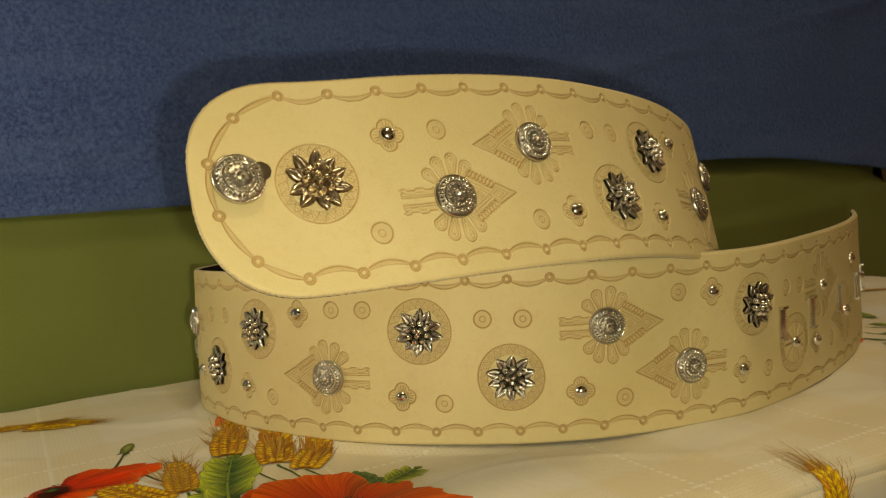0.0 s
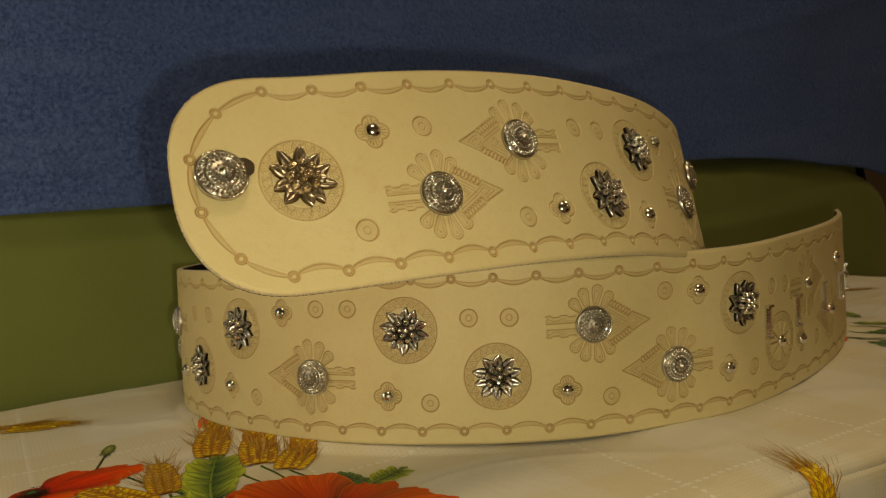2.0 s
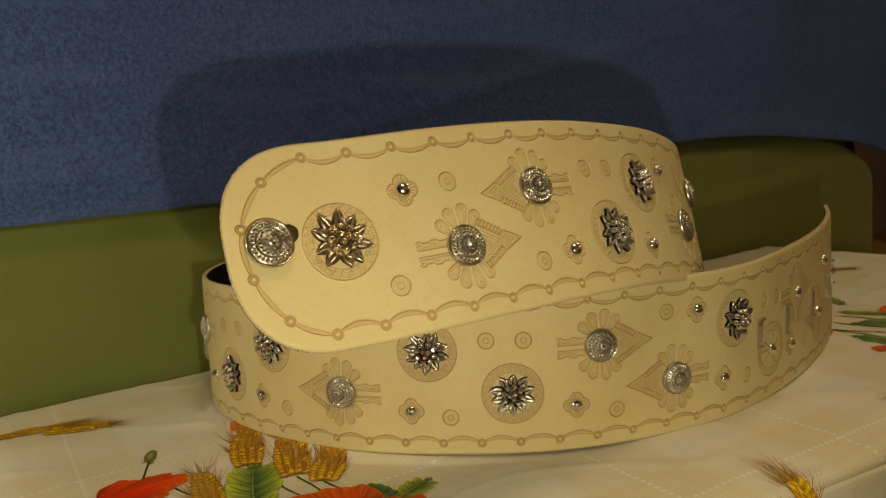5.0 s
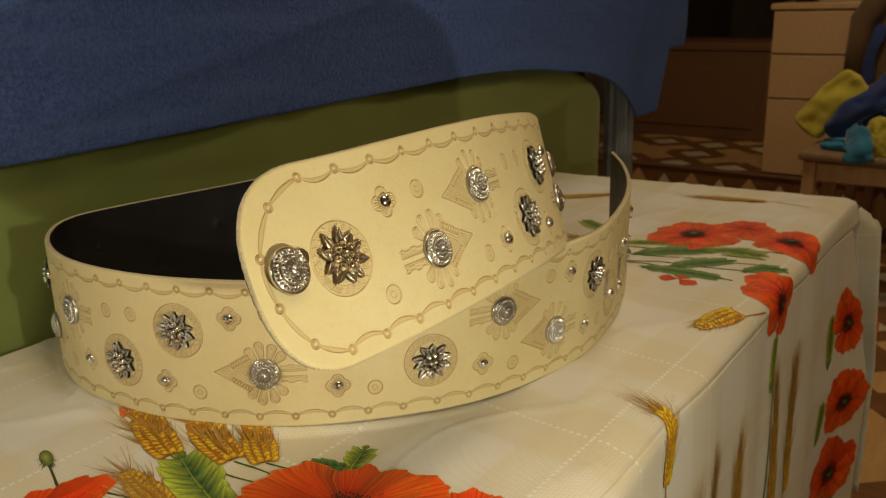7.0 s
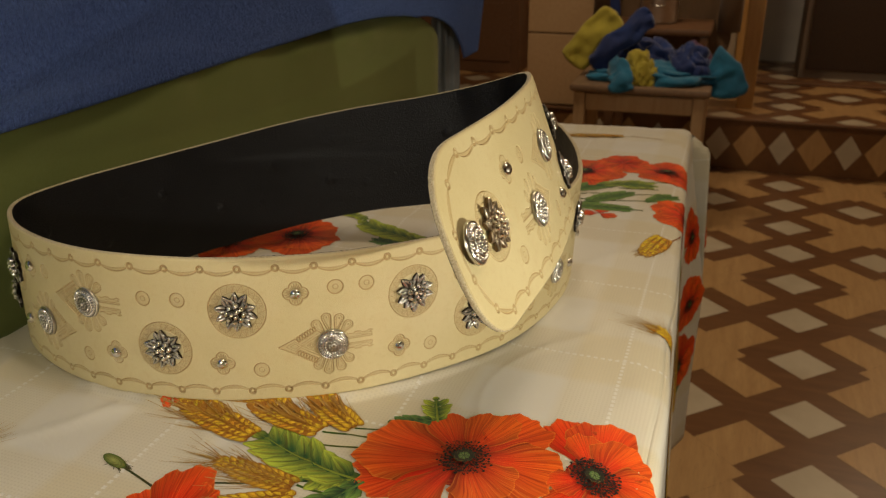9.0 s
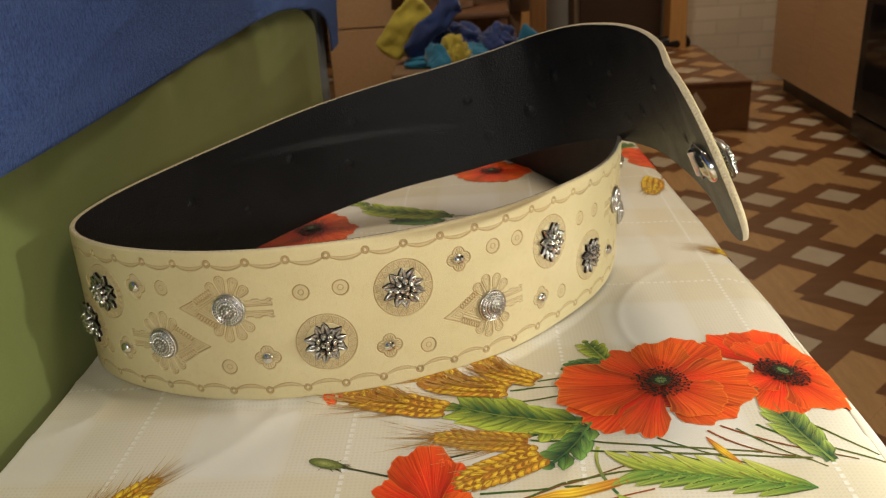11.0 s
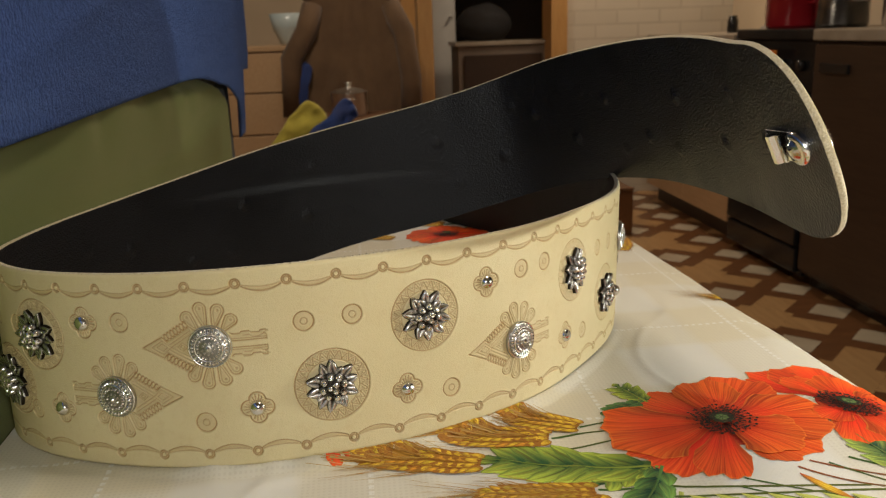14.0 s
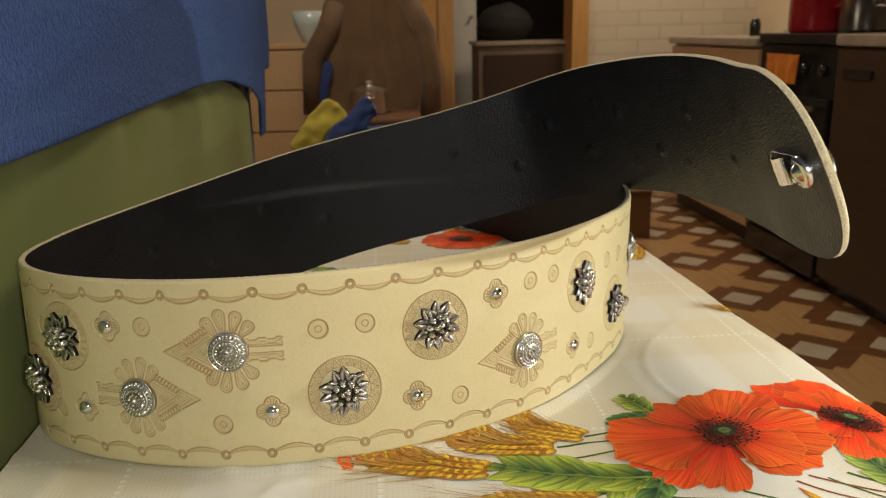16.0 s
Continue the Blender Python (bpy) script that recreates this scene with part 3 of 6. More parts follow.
def pot(x, y, z, r, h, m, label):
    ob = thing("cooking_pot", pose(x, y, z), label, "pot")
    mesh_object("body", *lathe([(0, 0.001), (r * 0.94, 0.001), (r, 0.012), (r, h), (r + 0.004, h + 0.003), (r - 0.004, h), (r - 0.004, 0.02), (0, 0.018)], 32), m, ob)
    mesh_object("lid", *lathe([(r + 0.002, h + 0.004), (r * 0.7, h + 0.016), (0.015, h + 0.024), (0.012, h + 0.032), (0.018, h + 0.045), (0, h + 0.048)], 32), m, ob)
    for s in (-1, 1):
        v, f = tube([(s * r, -0.03, h * 0.75), (s * (r + 0.03), -0.022, h * 0.77), (s * (r + 0.03), 0.022, h * 0.77), (s * r, 0.03, h * 0.75)], 0.005, 8)
        mesh_object("handle", v, f, m, ob)
    return ob


before = names()
kitchen()
enlarge(before, (-0.13, 0.708, 0.387), 1.38)


def far_corner():
    cab = thing("drawer_cabinet", pose(3.93, 0.95, FLOOR), "pale birch veneer drawer cabinet", "cabinet")
    part("carcass", box_bm(0.02, 0.425, -0.12, 0.38, 0.095, 0.852, 0.004), PALE_WOOD, cab)
    part("top", box_bm(0.0, 0.425, -0.132, 0.392, 0.854, 0.88, 0.004), PALE_WOOD, cab)
    for z0, z1 in ((0.11, 0.455), (0.463, 0.655), (0.663, 0.845)):
        part("drawer", box_bm(0.0, 0.018, -0.114, 0.374, z0, z1, 0.003), PALE_WOOD, cab)
    bowl = thing("bowl", pose(4.10, 0.950, FLOOR + 0.88), "pale blue ceramic bowl on the drawer cabinet", "bowl")
    mesh_object("body", *lathe([(0, 0.001), (0.04, 0.001), (0.045, 0.01), (0.075, 0.075), (0.092, 0.150), (0.087, 0.150), (0.07, 0.075), (0.03, 0.018), (0, 0.016)], 32), CERAMIC, bowl)
    bottle = thing("dark_jar", pose(4.12, 1.24, FLOOR + 0.88), "dark glass jar on the drawer cabinet", "jar")
    mesh_object("body", *lathe([(0, 0.001), (0.05, 0.001), (0.055, 0.02), (0.055, 0.15), (0.04, 0.18), (0.04, 0.2), (0, 0.2)], 24), BLACK_ENAMEL, bottle)



def coat_and_chair():
    """A chair with a coat over its back."""
    ch = thing("chair", pose(3.40, 0.44, FLOOR), "wooden chair with a coat over its back", "chair")
    part("seat", box_bm(0.0, 0.40, 0.0, 0.42, 0.54, 0.568, 0.010), RED_WOOD, ch)
    for x, y, h in ((0.01, 0.01, 0.538), (0.01, 0.375, 0.538), (0.372, 0.01, 1.07), (0.372, 0.375, 1.07)):
        part("leg", box_bm(x if h < 0.6 else 0.402, (x if h < 0.6 else 0.402) + 0.034, y, y + 0.034, -0.134, h, 0.005), RED_WOOD, ch)
    for z in (0.62, 0.82, 1.01):
        part("back_rail", box_bm(0.410, 0.428, 0.046, 0.373, z, z + 0.05, 0.004), RED_WOOD, ch)
    coat = thing("coat", pose(3.815, 0.660, FLOOR), "brown canvas coat hanging over the chair's back", "coat")

    def side(x0, out, z1, seed):
        us, vs = np.linspace(-1, 1, 56), np.linspace(0, 1, 40)
        verts = []
        for u in us:
            for v in vs:
                z = 1.095 + (z1 - 1.095) * v
                half = 0.195 + 0.095 * math.sin(min(1.0, v * 1.25) * math.pi * 0.5) - 0.05 * max(0, v - 0.75)
                fold = 0.016 * math.sin(u * 11 + seed + 2 * v) * v + 0.014 * noise.noise(Vector((u * 3, v * 4, seed)))
                verts.append((x0 + out * (0.012 + 0.018 * v ** 0.5) + out * abs(fold), u * half + 0.02 * noise.noise(Vector((v * 5, u * 2, seed))), z - 0.03 * u * u + 0.02 * v * math.sin(u * 6 + seed)))
        k = len(verts)
        verts += [(x - out * 0.006, y, z) for x, y, z in verts]
        fa = grid_faces(56, 40)
        faces = [tuple(int(t) for t in q) for q in fa] + [tuple(k + int(t) for t in q[::-1]) for q in fa]
        rim = [i * 40 + 39 for i in range(56)]
        faces += [(a, b, k + b, k + a) for a, b in zip(rim, rim[1:])]
        return verts, faces

    mesh_object("front_panel", *side(-0.016, -1, 0.40, 1.0), JACKET, coat)
    mesh_object("back_panel", *side(0.030, 1, 0.45, 4.0), JACKET, coat)
    v, f = tube([(0.007, -0.21, 1.08), (0.007, -0.1, 1.102), (0.007, 0.1, 1.102), (0.007, 0.19, 1.08)], 0.027, 12)
    mesh_object("collar_fold", v, f, JACKET, coat)
    for s, pts in ((1, [(-0.01, 0.150, 1.05), (-0.05, 0.185, 0.94), (-0.055, 0.262, 0.82), (-0.05, 0.27, 0.56)]), (-1, [(-0.01, -0.20, 1.05), (-0.05, -0.260, 0.92), (-0.055, -0.285, 0.72), (-0.05, -0.28, 0.52)])):
        v, f = tube(pts, 0.050, 14)
        mesh_object("sleeve", v, f, JACKET, coat)
    scarf = thing("blue_scarf", pose(3.735, 0.915, FLOOR + 0.60), "royal blue scarf hanging beside the coat", "scarf")
    v, f = sash([(0.03, -0.06, 0.20), (0.0, -0.035, 0.12), (-0.005, -0.02, 0.04), (0, -0.03, -0.04), (0.005, -0.04, -0.07)], 0.070, 0.014, 5)
    mesh_object("cloth", v, f, ROYAL, scarf)
    pot(3.60, 0.67, FLOOR + 0.569, 0.080, 0.100, BRUSHED, "small steel saucepan standing on the chair seat")



def back_corner():
    chest = thing("wooden_chest", pose(5.25, 1.70, FLOOR), "reddish brown wooden chest in the back corner", "chest")
    part("body", box_bm(0.0, 0.5, 0.0, 0.95, 0.0, 0.56, 0.008), RED_WOOD, chest)
    part("lid", box_bm(-0.012, 0.51, -0.01, 0.96, 0.562, 0.61, 0.008), RED_WOOD, chest)
    part("panel", box_bm(-0.012, -0.001, 0.06, 0.89, 0.08, 0.46, 0.004), RED_WOOD, chest)


BRUSHED = mat_plain("brushed steel", (0.62, 0.60, 0.56), (0.74, 0.72, 0.68), 30, 0.34, 0.1, 200, 1.0)
before = names()
far_corner()
enlarge(before, EYE, 1.207)
before = names()
coat_and_chair()
enlarge(before, EYE, 1.22)
before = names()
back_corner()
enlarge(before, EYE, 1.092)


def stool_and_clothes():
    st = thing("stool", pose(2.74, 0.385, FLOOR), "beech wooden stool with a brown seat", "stool")
    part("seat", box_bm(0.0, 0.36, 0.0, 0.48, 0.425, 0.452, 0.010), mat_wood("stool seat", (0.20, 0.125, 0.075), (0.27, 0.17, 0.105)), st, "worn brown seat board")
    for x in (0.015, 0.305):
        for y in (0.015, 0.425):
            part("leg", box_bm(x, x + 0.04, y, y + 0.04, -0.063, 0.424, 0.005), STOOL_WOOD, st)
    for y in (0.02, 0.44):
        part("rail", box_bm(0.057, 0.303, y, y + 0.022, 0.36, 0.42, 0.004), STOOL_WOOD, st)
    for x in (0.02, 0.32):
        part("rail", box_bm(x, x + 0.022, 0.057, 0.423, 0.36, 0.42, 0.004), STOOL_WOOD, st)
    z = FLOOR + 0.4525
    for name, x, y, rx, ry, h, m, seed, label in (
            ("tshirt", 2.905, 0.590, 0.160, 0.290, 0.085, CYAN, 2, "turquoise shirt crumpled flat on the stool"),
            ("sweater", 2.965, 0.655, 0.11, 0.15, 0.175, ROYAL, 1, "royal blue knitted sweater heaped on the stool"),
            ("sweater", 2.93, 0.475, 0.11, 0.10, 0.155, ROYAL, 6, "royal blue knitted sleeve on the heap"),
            ("scarf", 2.805, 0.632, 0.058, 0.072, 0.135, YELLOW, 3, "mustard yellow scarf bundled on the stool"),
            ("cardigan", 3.03, 0.455, 0.07, 0.06, 0.14, PURPLE, 7, "plum coloured cardigan on the heap")):
        ob = thing(name, pose(x, y, z), label, "clothing", "clothes heaped on the stool")
        part("cloth", heap(rx, ry, h, seed), m, ob, smooth=True)
    for name, pts, w, t, m, seed, label in (
            ("scarf", [(2.92, 0.895, -0.150), (2.92, 0.855, -0.095), (2.93, 0.805, -0.03), (2.945, 0.735, 0.025)], 0.115, 0.05, YELLOW, 1, "mustard yellow scarf folded on the heap"),
            ("sweater_sleeve", [(2.87, 0.81, -0.145), (2.86, 0.77, -0.105), (2.865, 0.725, -0.06), (2.88, 0.68, -0.015), (2.90, 0.64, 0.02), (2.91, 0.615, 0.035)], 0.080, 0.04, ROYAL, 2, "royal blue sleeve lying over the heap"),
            ("hanging_sleeve", [(2.90, 0.40, -0.120), (2.88, 0.365, -0.128), (2.87, 0.340, -0.165), (2.87, 0.332, -0.235)], 0.12, 0.035, CYAN, 8, "turquoise shirt tail hanging over the stool's corner"),
            ("hanging_sleeve", [(2.82, 0.735, -0.125), (2.765, 0.70, -0.140), (2.728, 0.685, -0.165), (2.722, 0.675, -0.205)], 0.085, 0.03, CYAN, 3, "turquoise sleeve hanging over the stool's edge")):
        base = Vector(pts[0])
        ob = thing(name, pose(*base), label, "clothing", "clothes heaped on the stool")
        v, f = sash([tuple(Vector(q) - base) for q in pts], w, t, seed)
        mesh_object("cloth", v, f, m, ob)


before = names()
stool_and_clothes()
enlarge(before, (-0.15, 0.300, 0.386), 1.30)
FLOOR = -1.03          # the same floor, at the scale of what follows


# ---- sofa back with towel, behind the table ----
SOFA_Y = 0.974


def build_sofa():
    sofa = thing("sofa", pose(0.0, SOFA_Y, FLOOR), "olive green upholstered sofa back behind the table", "sofa")
    xs = np.concatenate([np.linspace(-1.6, 0.0, 30), np.linspace(0.02, 1.76, 160)])
    zs = np.linspace(0.10, 1.61, 160)
    verts = []
    for x in xs:
        for z in zs:
            h = z + FLOOR
            edge = min(1.0, (1.76 - x) / 0.14)
            rim = math.sqrt(max(0.0, 1 - (1 - edge) ** 2))
            fold = 0.004 * noise.noise(Vector((x * 3, h * 5, 0.3))) + 0.0025 * math.sin(x * 38 + 5 * noise.noise(Vector((x * 4, 0, h * 3)))) * math.exp(-((h - 0.185) / 0.03) ** 2)
            crease = -0.004 * math.exp(-((h - 0.13 - 0.03 * math.sin(x * 4 + 0.6)) / 0.012) ** 2)
            top = 0.172 - 0.115 * max(0.0, min(1.0, (x - 1.38) / 0.38)) ** 3
            back_ = max(0.0, min(1.0, (h - top) / 0.035))
            verts.append((x, 0.07 * (1 - rim) + 0.055 * back_ * back_ * (3 - 2 * back_) * max(0.0, min(1.0, (x - 0.9) / 0.4)) - fold - crease * 0.6, z))
    n = len(zs)
    front = grid_faces(len(xs), n)
    k = len(verts)
    back = [(x, 0.15, z) for x in (xs[0], xs[-1]) for z in (zs[0], zs[-1])]
    faces = [tuple(q) for q in front]
    right = [(len(xs) - 1) * n + j for j in range(n)]
    faces += [tuple([right[j], k + 2 if j < n // 2 else k + 3, right[j + 1]]) for j in range(n - 1)]
    faces += [(right[n // 2], k + 2, k + 3)]
    top = [i * n + n - 1 for i in range(len(xs))]
    faces += [tuple(top + [k + 3, k + 1])]
    faces += [(k, k + 1, k + 3, k + 2)]
    mesh_object("backrest", verts + back, faces, GREEN, sofa)
    part("base", box_bm(-1.6, 1.70, 0.02, 0.75, 0.02, 0.098, 0.004), DARK_WOOD, sofa, "dark wooden base")
    part("seat", box_bm(-1.6, 1.70, 0.16, 0.80, 0.10, 0.45, 0.04), GREEN, sofa)
    # grey pleated cover of the sofa's end post
    verts, ring = [], 48
    for i in range(14):
        z = 1.49 * i / 13
        for k in range(ring):
            a = 2 * math.pi * k / ring
            r = 0.034 + 0.004 * math.cos(a * 9) + 0.003 * noise.noise(Vector((math.cos(a) * 2, math.sin(a) * 2, z * 3)))
            verts.append((1.935 + r * math.cos(a), 0.075 + r * math.sin(a), z))
    faces = [(i * ring + k, i * ring + (k + 1) % ring, (i + 1) * ring + (k + 1) % ring, (i + 1) * ring + k) for i in range(13) for k in range(ring)]
    mesh_object("end_post", verts, faces + [tuple(13 * ring + k for k in range(ring))], GREY_TUBE, sofa, "grey pleated end post")
    part("rail", box_bm(1.66, 1.93, 0.11, 0.14, 0.25, 0.30, 0.006), GREY_TUBE, sofa)


build_sofa()


def hem(x):
    """Height of the towel's lower edge."""
    return 0.200 - 0.010 * math.sin(x * 2.1 + 0.6) - 0.030 * max(0.0, min(1.0, (x - 1.15) / 0.35)) ** 2 - 0.155 * max(0.0, min(1.0, (x - 1.45) / 0.46)) ** 2.2


def build_towel():
    ob = thing("towel", pose(0.0, SOFA_Y - 0.006, 0.0), "blue terry towel draped over the sofa back", "towel")
    xs, vs = np.concatenate([np.linspace(-1.5, 1.6, 220), np.linspace(1.607, 2.20, 84)]), np.linspace(0, 1, 90)

    def at(x, v, off):
        z0 = hem(x)
        if x > 2.04:
            z0 += min(0.155, (x - 2.04) * 2.6)
        z = z0 + (0.60 - z0) * v
        up = max(0.0, z - z0)
        y = -0.005 - 0.022 * up - 0.004 * math.sin(x * 5 + 2 * z)
        y -= 0.007 * (0.5 + 0.5 * math.sin(x * 16 - z * 17 + 3 * noise.noise(Vector((x, z * 2, 0))))) * min(1.0, up * 6) * (0.25 + 0.75 * max(0.0, min(1.0, (x - 0.9) / 0.6)))
        y -= 0.004 * noise.noise(Vector((x * 2.3, z * 3.1, 1.7))) + 0.010 * math.exp(-((z - 0.26 - 0.20 * (x - 0.6)) / 0.012) ** 2) * 0.35
        if x > 1.72:
            y += 0.025 * min(1.0, (x - 1.72) / 0.2) ** 1.5
        return (x, y + off, z)

    n = len(vs)
    front = [at(x, v, 0.0) for x in xs for v in vs]
    back = [at(x, v, 0.005) for x in xs for v in vs]
    fa = grid_faces(len(xs), n)
    k = len(front)
    faces = [tuple(q) for q in fa] + [tuple(k + i for i in q[::-1]) for q in fa]
    rim = [i * n for i in range(len(xs))]
    faces += [(a, k + a, k + b, b) for a, b in zip(rim, rim[1:])]
    side = [(len(xs) - 1) * n + j for j in range(n)]
    faces += [(a, k + a, k + b, b) for a, b in zip(side, side[1:])]
    mesh_object("front_fall", front + back, faces, TERRY, ob)
    # over the top and down the far side
    prof = [(-0.026, 0.60), (-0.02, 0.613), (0.0, 0.62), (0.12, 0.62), (0.17, 0.612), (0.18, 0.58), (0.182, 0.35)]
    verts, faces = [], []
    for x in (-1.5, 2.20):
        verts += [(x, y, z) for y, z in prof] + [(x, y * 0.94 + 0.004, z - 0.006) for y, z in prof]
    m = len(prof)
    for i in range(m - 1):
        faces += [(i, i + 1, 2 * m + i + 1, 2 * m + i), (m + i, 3 * m + i, 3 * m + i + 1, m + i + 1)]
    mesh_object("top_fold", verts, faces, TERRY, ob)


build_towel()

# ---- the belt's line: plan, height of the lower edge and lean, from the slotted end to the tip ----
BELT_W = 0.1244
BELT_T = 0.0046
BELT_LINE = [
    (1.0217, 0.6116, 0.0013, 0.2), (0.9534, 0.5633, 0.0009, -0.3), (0.8688, 0.5172, 0.0002, -1.0), (0.7788, 0.4850, -0.0010, -2.1),
    (0.6887, 0.4696, -0.0028, -3.3), (0.6038, 0.4762, -0.0009, -1.7), (0.5294, 0.4997, 0.0012, -0.3), (0.4635, 0.5429, 0.0033, 1.3),
    (0.3997, 0.6044, 0.0060, 2.7), (0.3585, 0.6896, 0.0062, 3.2), (0.3453, 0.7779, 0.0051, 2.8), (0.3589, 0.8539, 0.0023, 2.0),
    (0.3923, 0.9238, 0.0001, 1.6), (0.4382, 0.9618, 0.0005, 1.4), (0.5071, 0.9572, 0.0006, 0.8), (0.5801, 0.9200, 0.0051, 0.3),
    (0.6483, 0.8620, 0.0151, 0.1), (0.7003, 0.7921, 0.0298, -0.0), (0.7282, 0.7173, 0.0447, -0.0), (0.7362, 0.6432, 0.0584, -2.1),
    (0.7363, 0.5816, 0.0730, -1.2), (0.7174, 0.5231, 0.0923, 6.5), (0.6565, 0.4756, 0.1146, 16.2), (0.5703, 0.4456, 0.1286, 20.1),
    (0.4897, 0.4352, 0.1331, 19.4), (0.4175, 0.4321, 0.1339, 20.6), (0.3462, 0.4360, 0.1334, 22.8), (0.2830, 0.4360, 0.1362, 24.3),
]


def smooth_line(points, step):
    """Even samples along a Catmull-Rom line through the points."""
    p = np.array(points, float)
    p = np.vstack([2 * p[0] - p[1], p, 2 * p[-1] - p[-2]])
    out = []
    for i in range(1, len(p) - 2):
        t = np.linspace(0, 1, 60, endpoint=False)[:, None]
        a, b, c, d = p[i - 1], p[i], p[i + 1], p[i + 2]
        out.append(0.5 * (2 * b + (c - a) * t + (2 * a - 5 * b + 4 * c - d) * t ** 2 + (3 * b - a - 3 * c + d) * t ** 3))
    out.append(p[-2][None])
    q = np.vstack(out)
    for _ in range(60):
        q[1:-1] = 0.5 * q[1:-1] + 0.25 * (q[:-2] + q[2:])
    s = np.concatenate([[0], np.cumsum(np.linalg.norm(np.diff(q[:, :3], axis=0), axis=1))])
    n = max(2, int(round(s[-1] / step)) + 1)
    at = np.linspace(0, s[-1], n)
    return at, np.stack([np.interp(at, s, q[:, k]) for k in range(q.shape[1])], 1)


LINE_S, LINE_P = smooth_line(BELT_LINE, 0.002)
BELT_L = LINE_S[-1]
_tan = np.gradient(LINE_P[:, :3], LINE_S, axis=0)
_tan /= np.linalg.norm(_tan, axis=1)[:, None]
_out = np.stack([-_tan[:, 1], _tan[:, 0], 0 * _tan[:, 0]], 1)
_out /= np.linalg.norm(_out, axis=1)[:, None]
_lean = np.radians(LINE_P[:, 3])[:, None]
_rise = np.cross(_out, _tan)
_rise *= np.sign(_rise[:, 2:3])
LINE_UP = _rise * np.cos(_lean) - _out * np.sin(_lean)
LINE_OUT = _out * np.cos(_lean) + _rise * np.sin(_lean)


def belt_at(s, v, h=0.0):
    """The place on the belt: s along it, v up from its lower edge, h out of its face (arrays)."""
    s, v, h = np.broadcast_arrays(np.asarray(s, float), np.asarray(v, float), np.asarray(h, float))
    pick = lambda a: np.stack([np.interp(s, LINE_S, a[:, k]) for k in range(3)], -1)
    return pick(LINE_P[:, :3]) + pick(LINE_UP) * v[..., None] + pick(LINE_OUT) * h[..., None]


def build_swell():
    """Heights of the cloth, which lies rucked under the belt: it rises to the belt's lower edge and drops away outside it."""
    us, vs = np.arange(0.28, 1.12, 0.0015), np.arange(0.40, 0.975, 0.0015)
    U, V = np.meshgrid(us, vs, indexing="ij")
    keep = LINE_S < 1.22
    line, out = LINE_P[keep][::3], LINE_OUT[keep][::3]
    near = np.full(U.shape, 9.0)
    side, foot = np.zeros_like(U), np.zeros_like(U)
    for (x, y, z, _), o in zip(line, out):
        d = np.hypot(U - x, V - y)
        m = d < near
        near[m] = d[m]
        side[m] = ((U - x) * o[0] + (V - y) * o[1])[m]
        foot[m] = z
    t = np.clip((near - 0.0015) / np.where(side > 0, 0.0060, 0.05), 0, 1)
    return us, vs, np.clip(foot, 0, 0.02) * (1 - t * t * (3 - 2 * t))


SWELL = build_swell()


def lie(p, q):
    """Height of the cloth on the table at (p, q)."""
    us, vs, h = SWELL
    a, b = (p - us[0]) / 0.0015, (q - vs[0]) / 0.0015
    z = 0.0045 * math.exp(-((p - 0.345) / 0.08) ** 2 - ((q - 0.43) / 0.09) ** 2) - 0.0028 * math.exp(-((p - 0.68) / 0.17) ** 2 - ((q - 0.46) / 0.16) ** 2)
    if 0 <= a < len(us) - 1 and 0 <= b < len(vs) - 1:
        i, j = int(a), int(b)
        f, g = a - i, b - j
        z += h[i, j] * (1 - f) * (1 - g) + h[i + 1, j] * f * (1 - g) + h[i, j + 1] * (1 - f) * g + h[i + 1, j + 1] * f * g
    return z


# ---- the table and its printed cloth ----
EDGE_Y, EDGE_X, BACK_Y = 0.352, 1.405, 0.962


def front_edge(p):
    """The table stands a little askew: y of its front edge at x = p."""
    return 0.356 + 0.045 * (min(1.5, max(0.0, p)) - 0.38)


def far_edge(q):
    """x of its far end at y = q."""
    return 1.443 - 0.12 * (min(1.0, max(0.3, q)) - 0.40)


def build_table():
    ob = thing("table", pose(0.3, 0.65, FLOOR, 0, 0, 3.4), "wooden table wholly covered by its cloth", "table")
    part("tabletop", box_bm(-1.2, EDGE_X - 0.3 - 0.012, EDGE_Y - 0.65 + 0.012, BACK_Y - 0.65 - 0.09, -FLOOR - 0.034, -FLOOR - 0.004, 0.004), PALE_WOOD, ob)
    part("apron", box_bm(-1.12, EDGE_X - 0.40, EDGE_Y - 0.65 + 0.08, BACK_Y - 0.65 - 0.13, -FLOOR - 0.12, -FLOOR - 0.036, 0.003), PALE_WOOD, ob)
    for x in (-1.15, EDGE_X - 0.40):
        for y in (EDGE_Y - 0.65 + 0.05, BACK_Y - 0.65 - 0.19):
            part("leg", box_bm(x, x + 0.05, y, y + 0.05, 0, -FLOOR - 0.121, 0.004), PALE_WOOD, ob)


build_table()
R_EDGE = 0.016


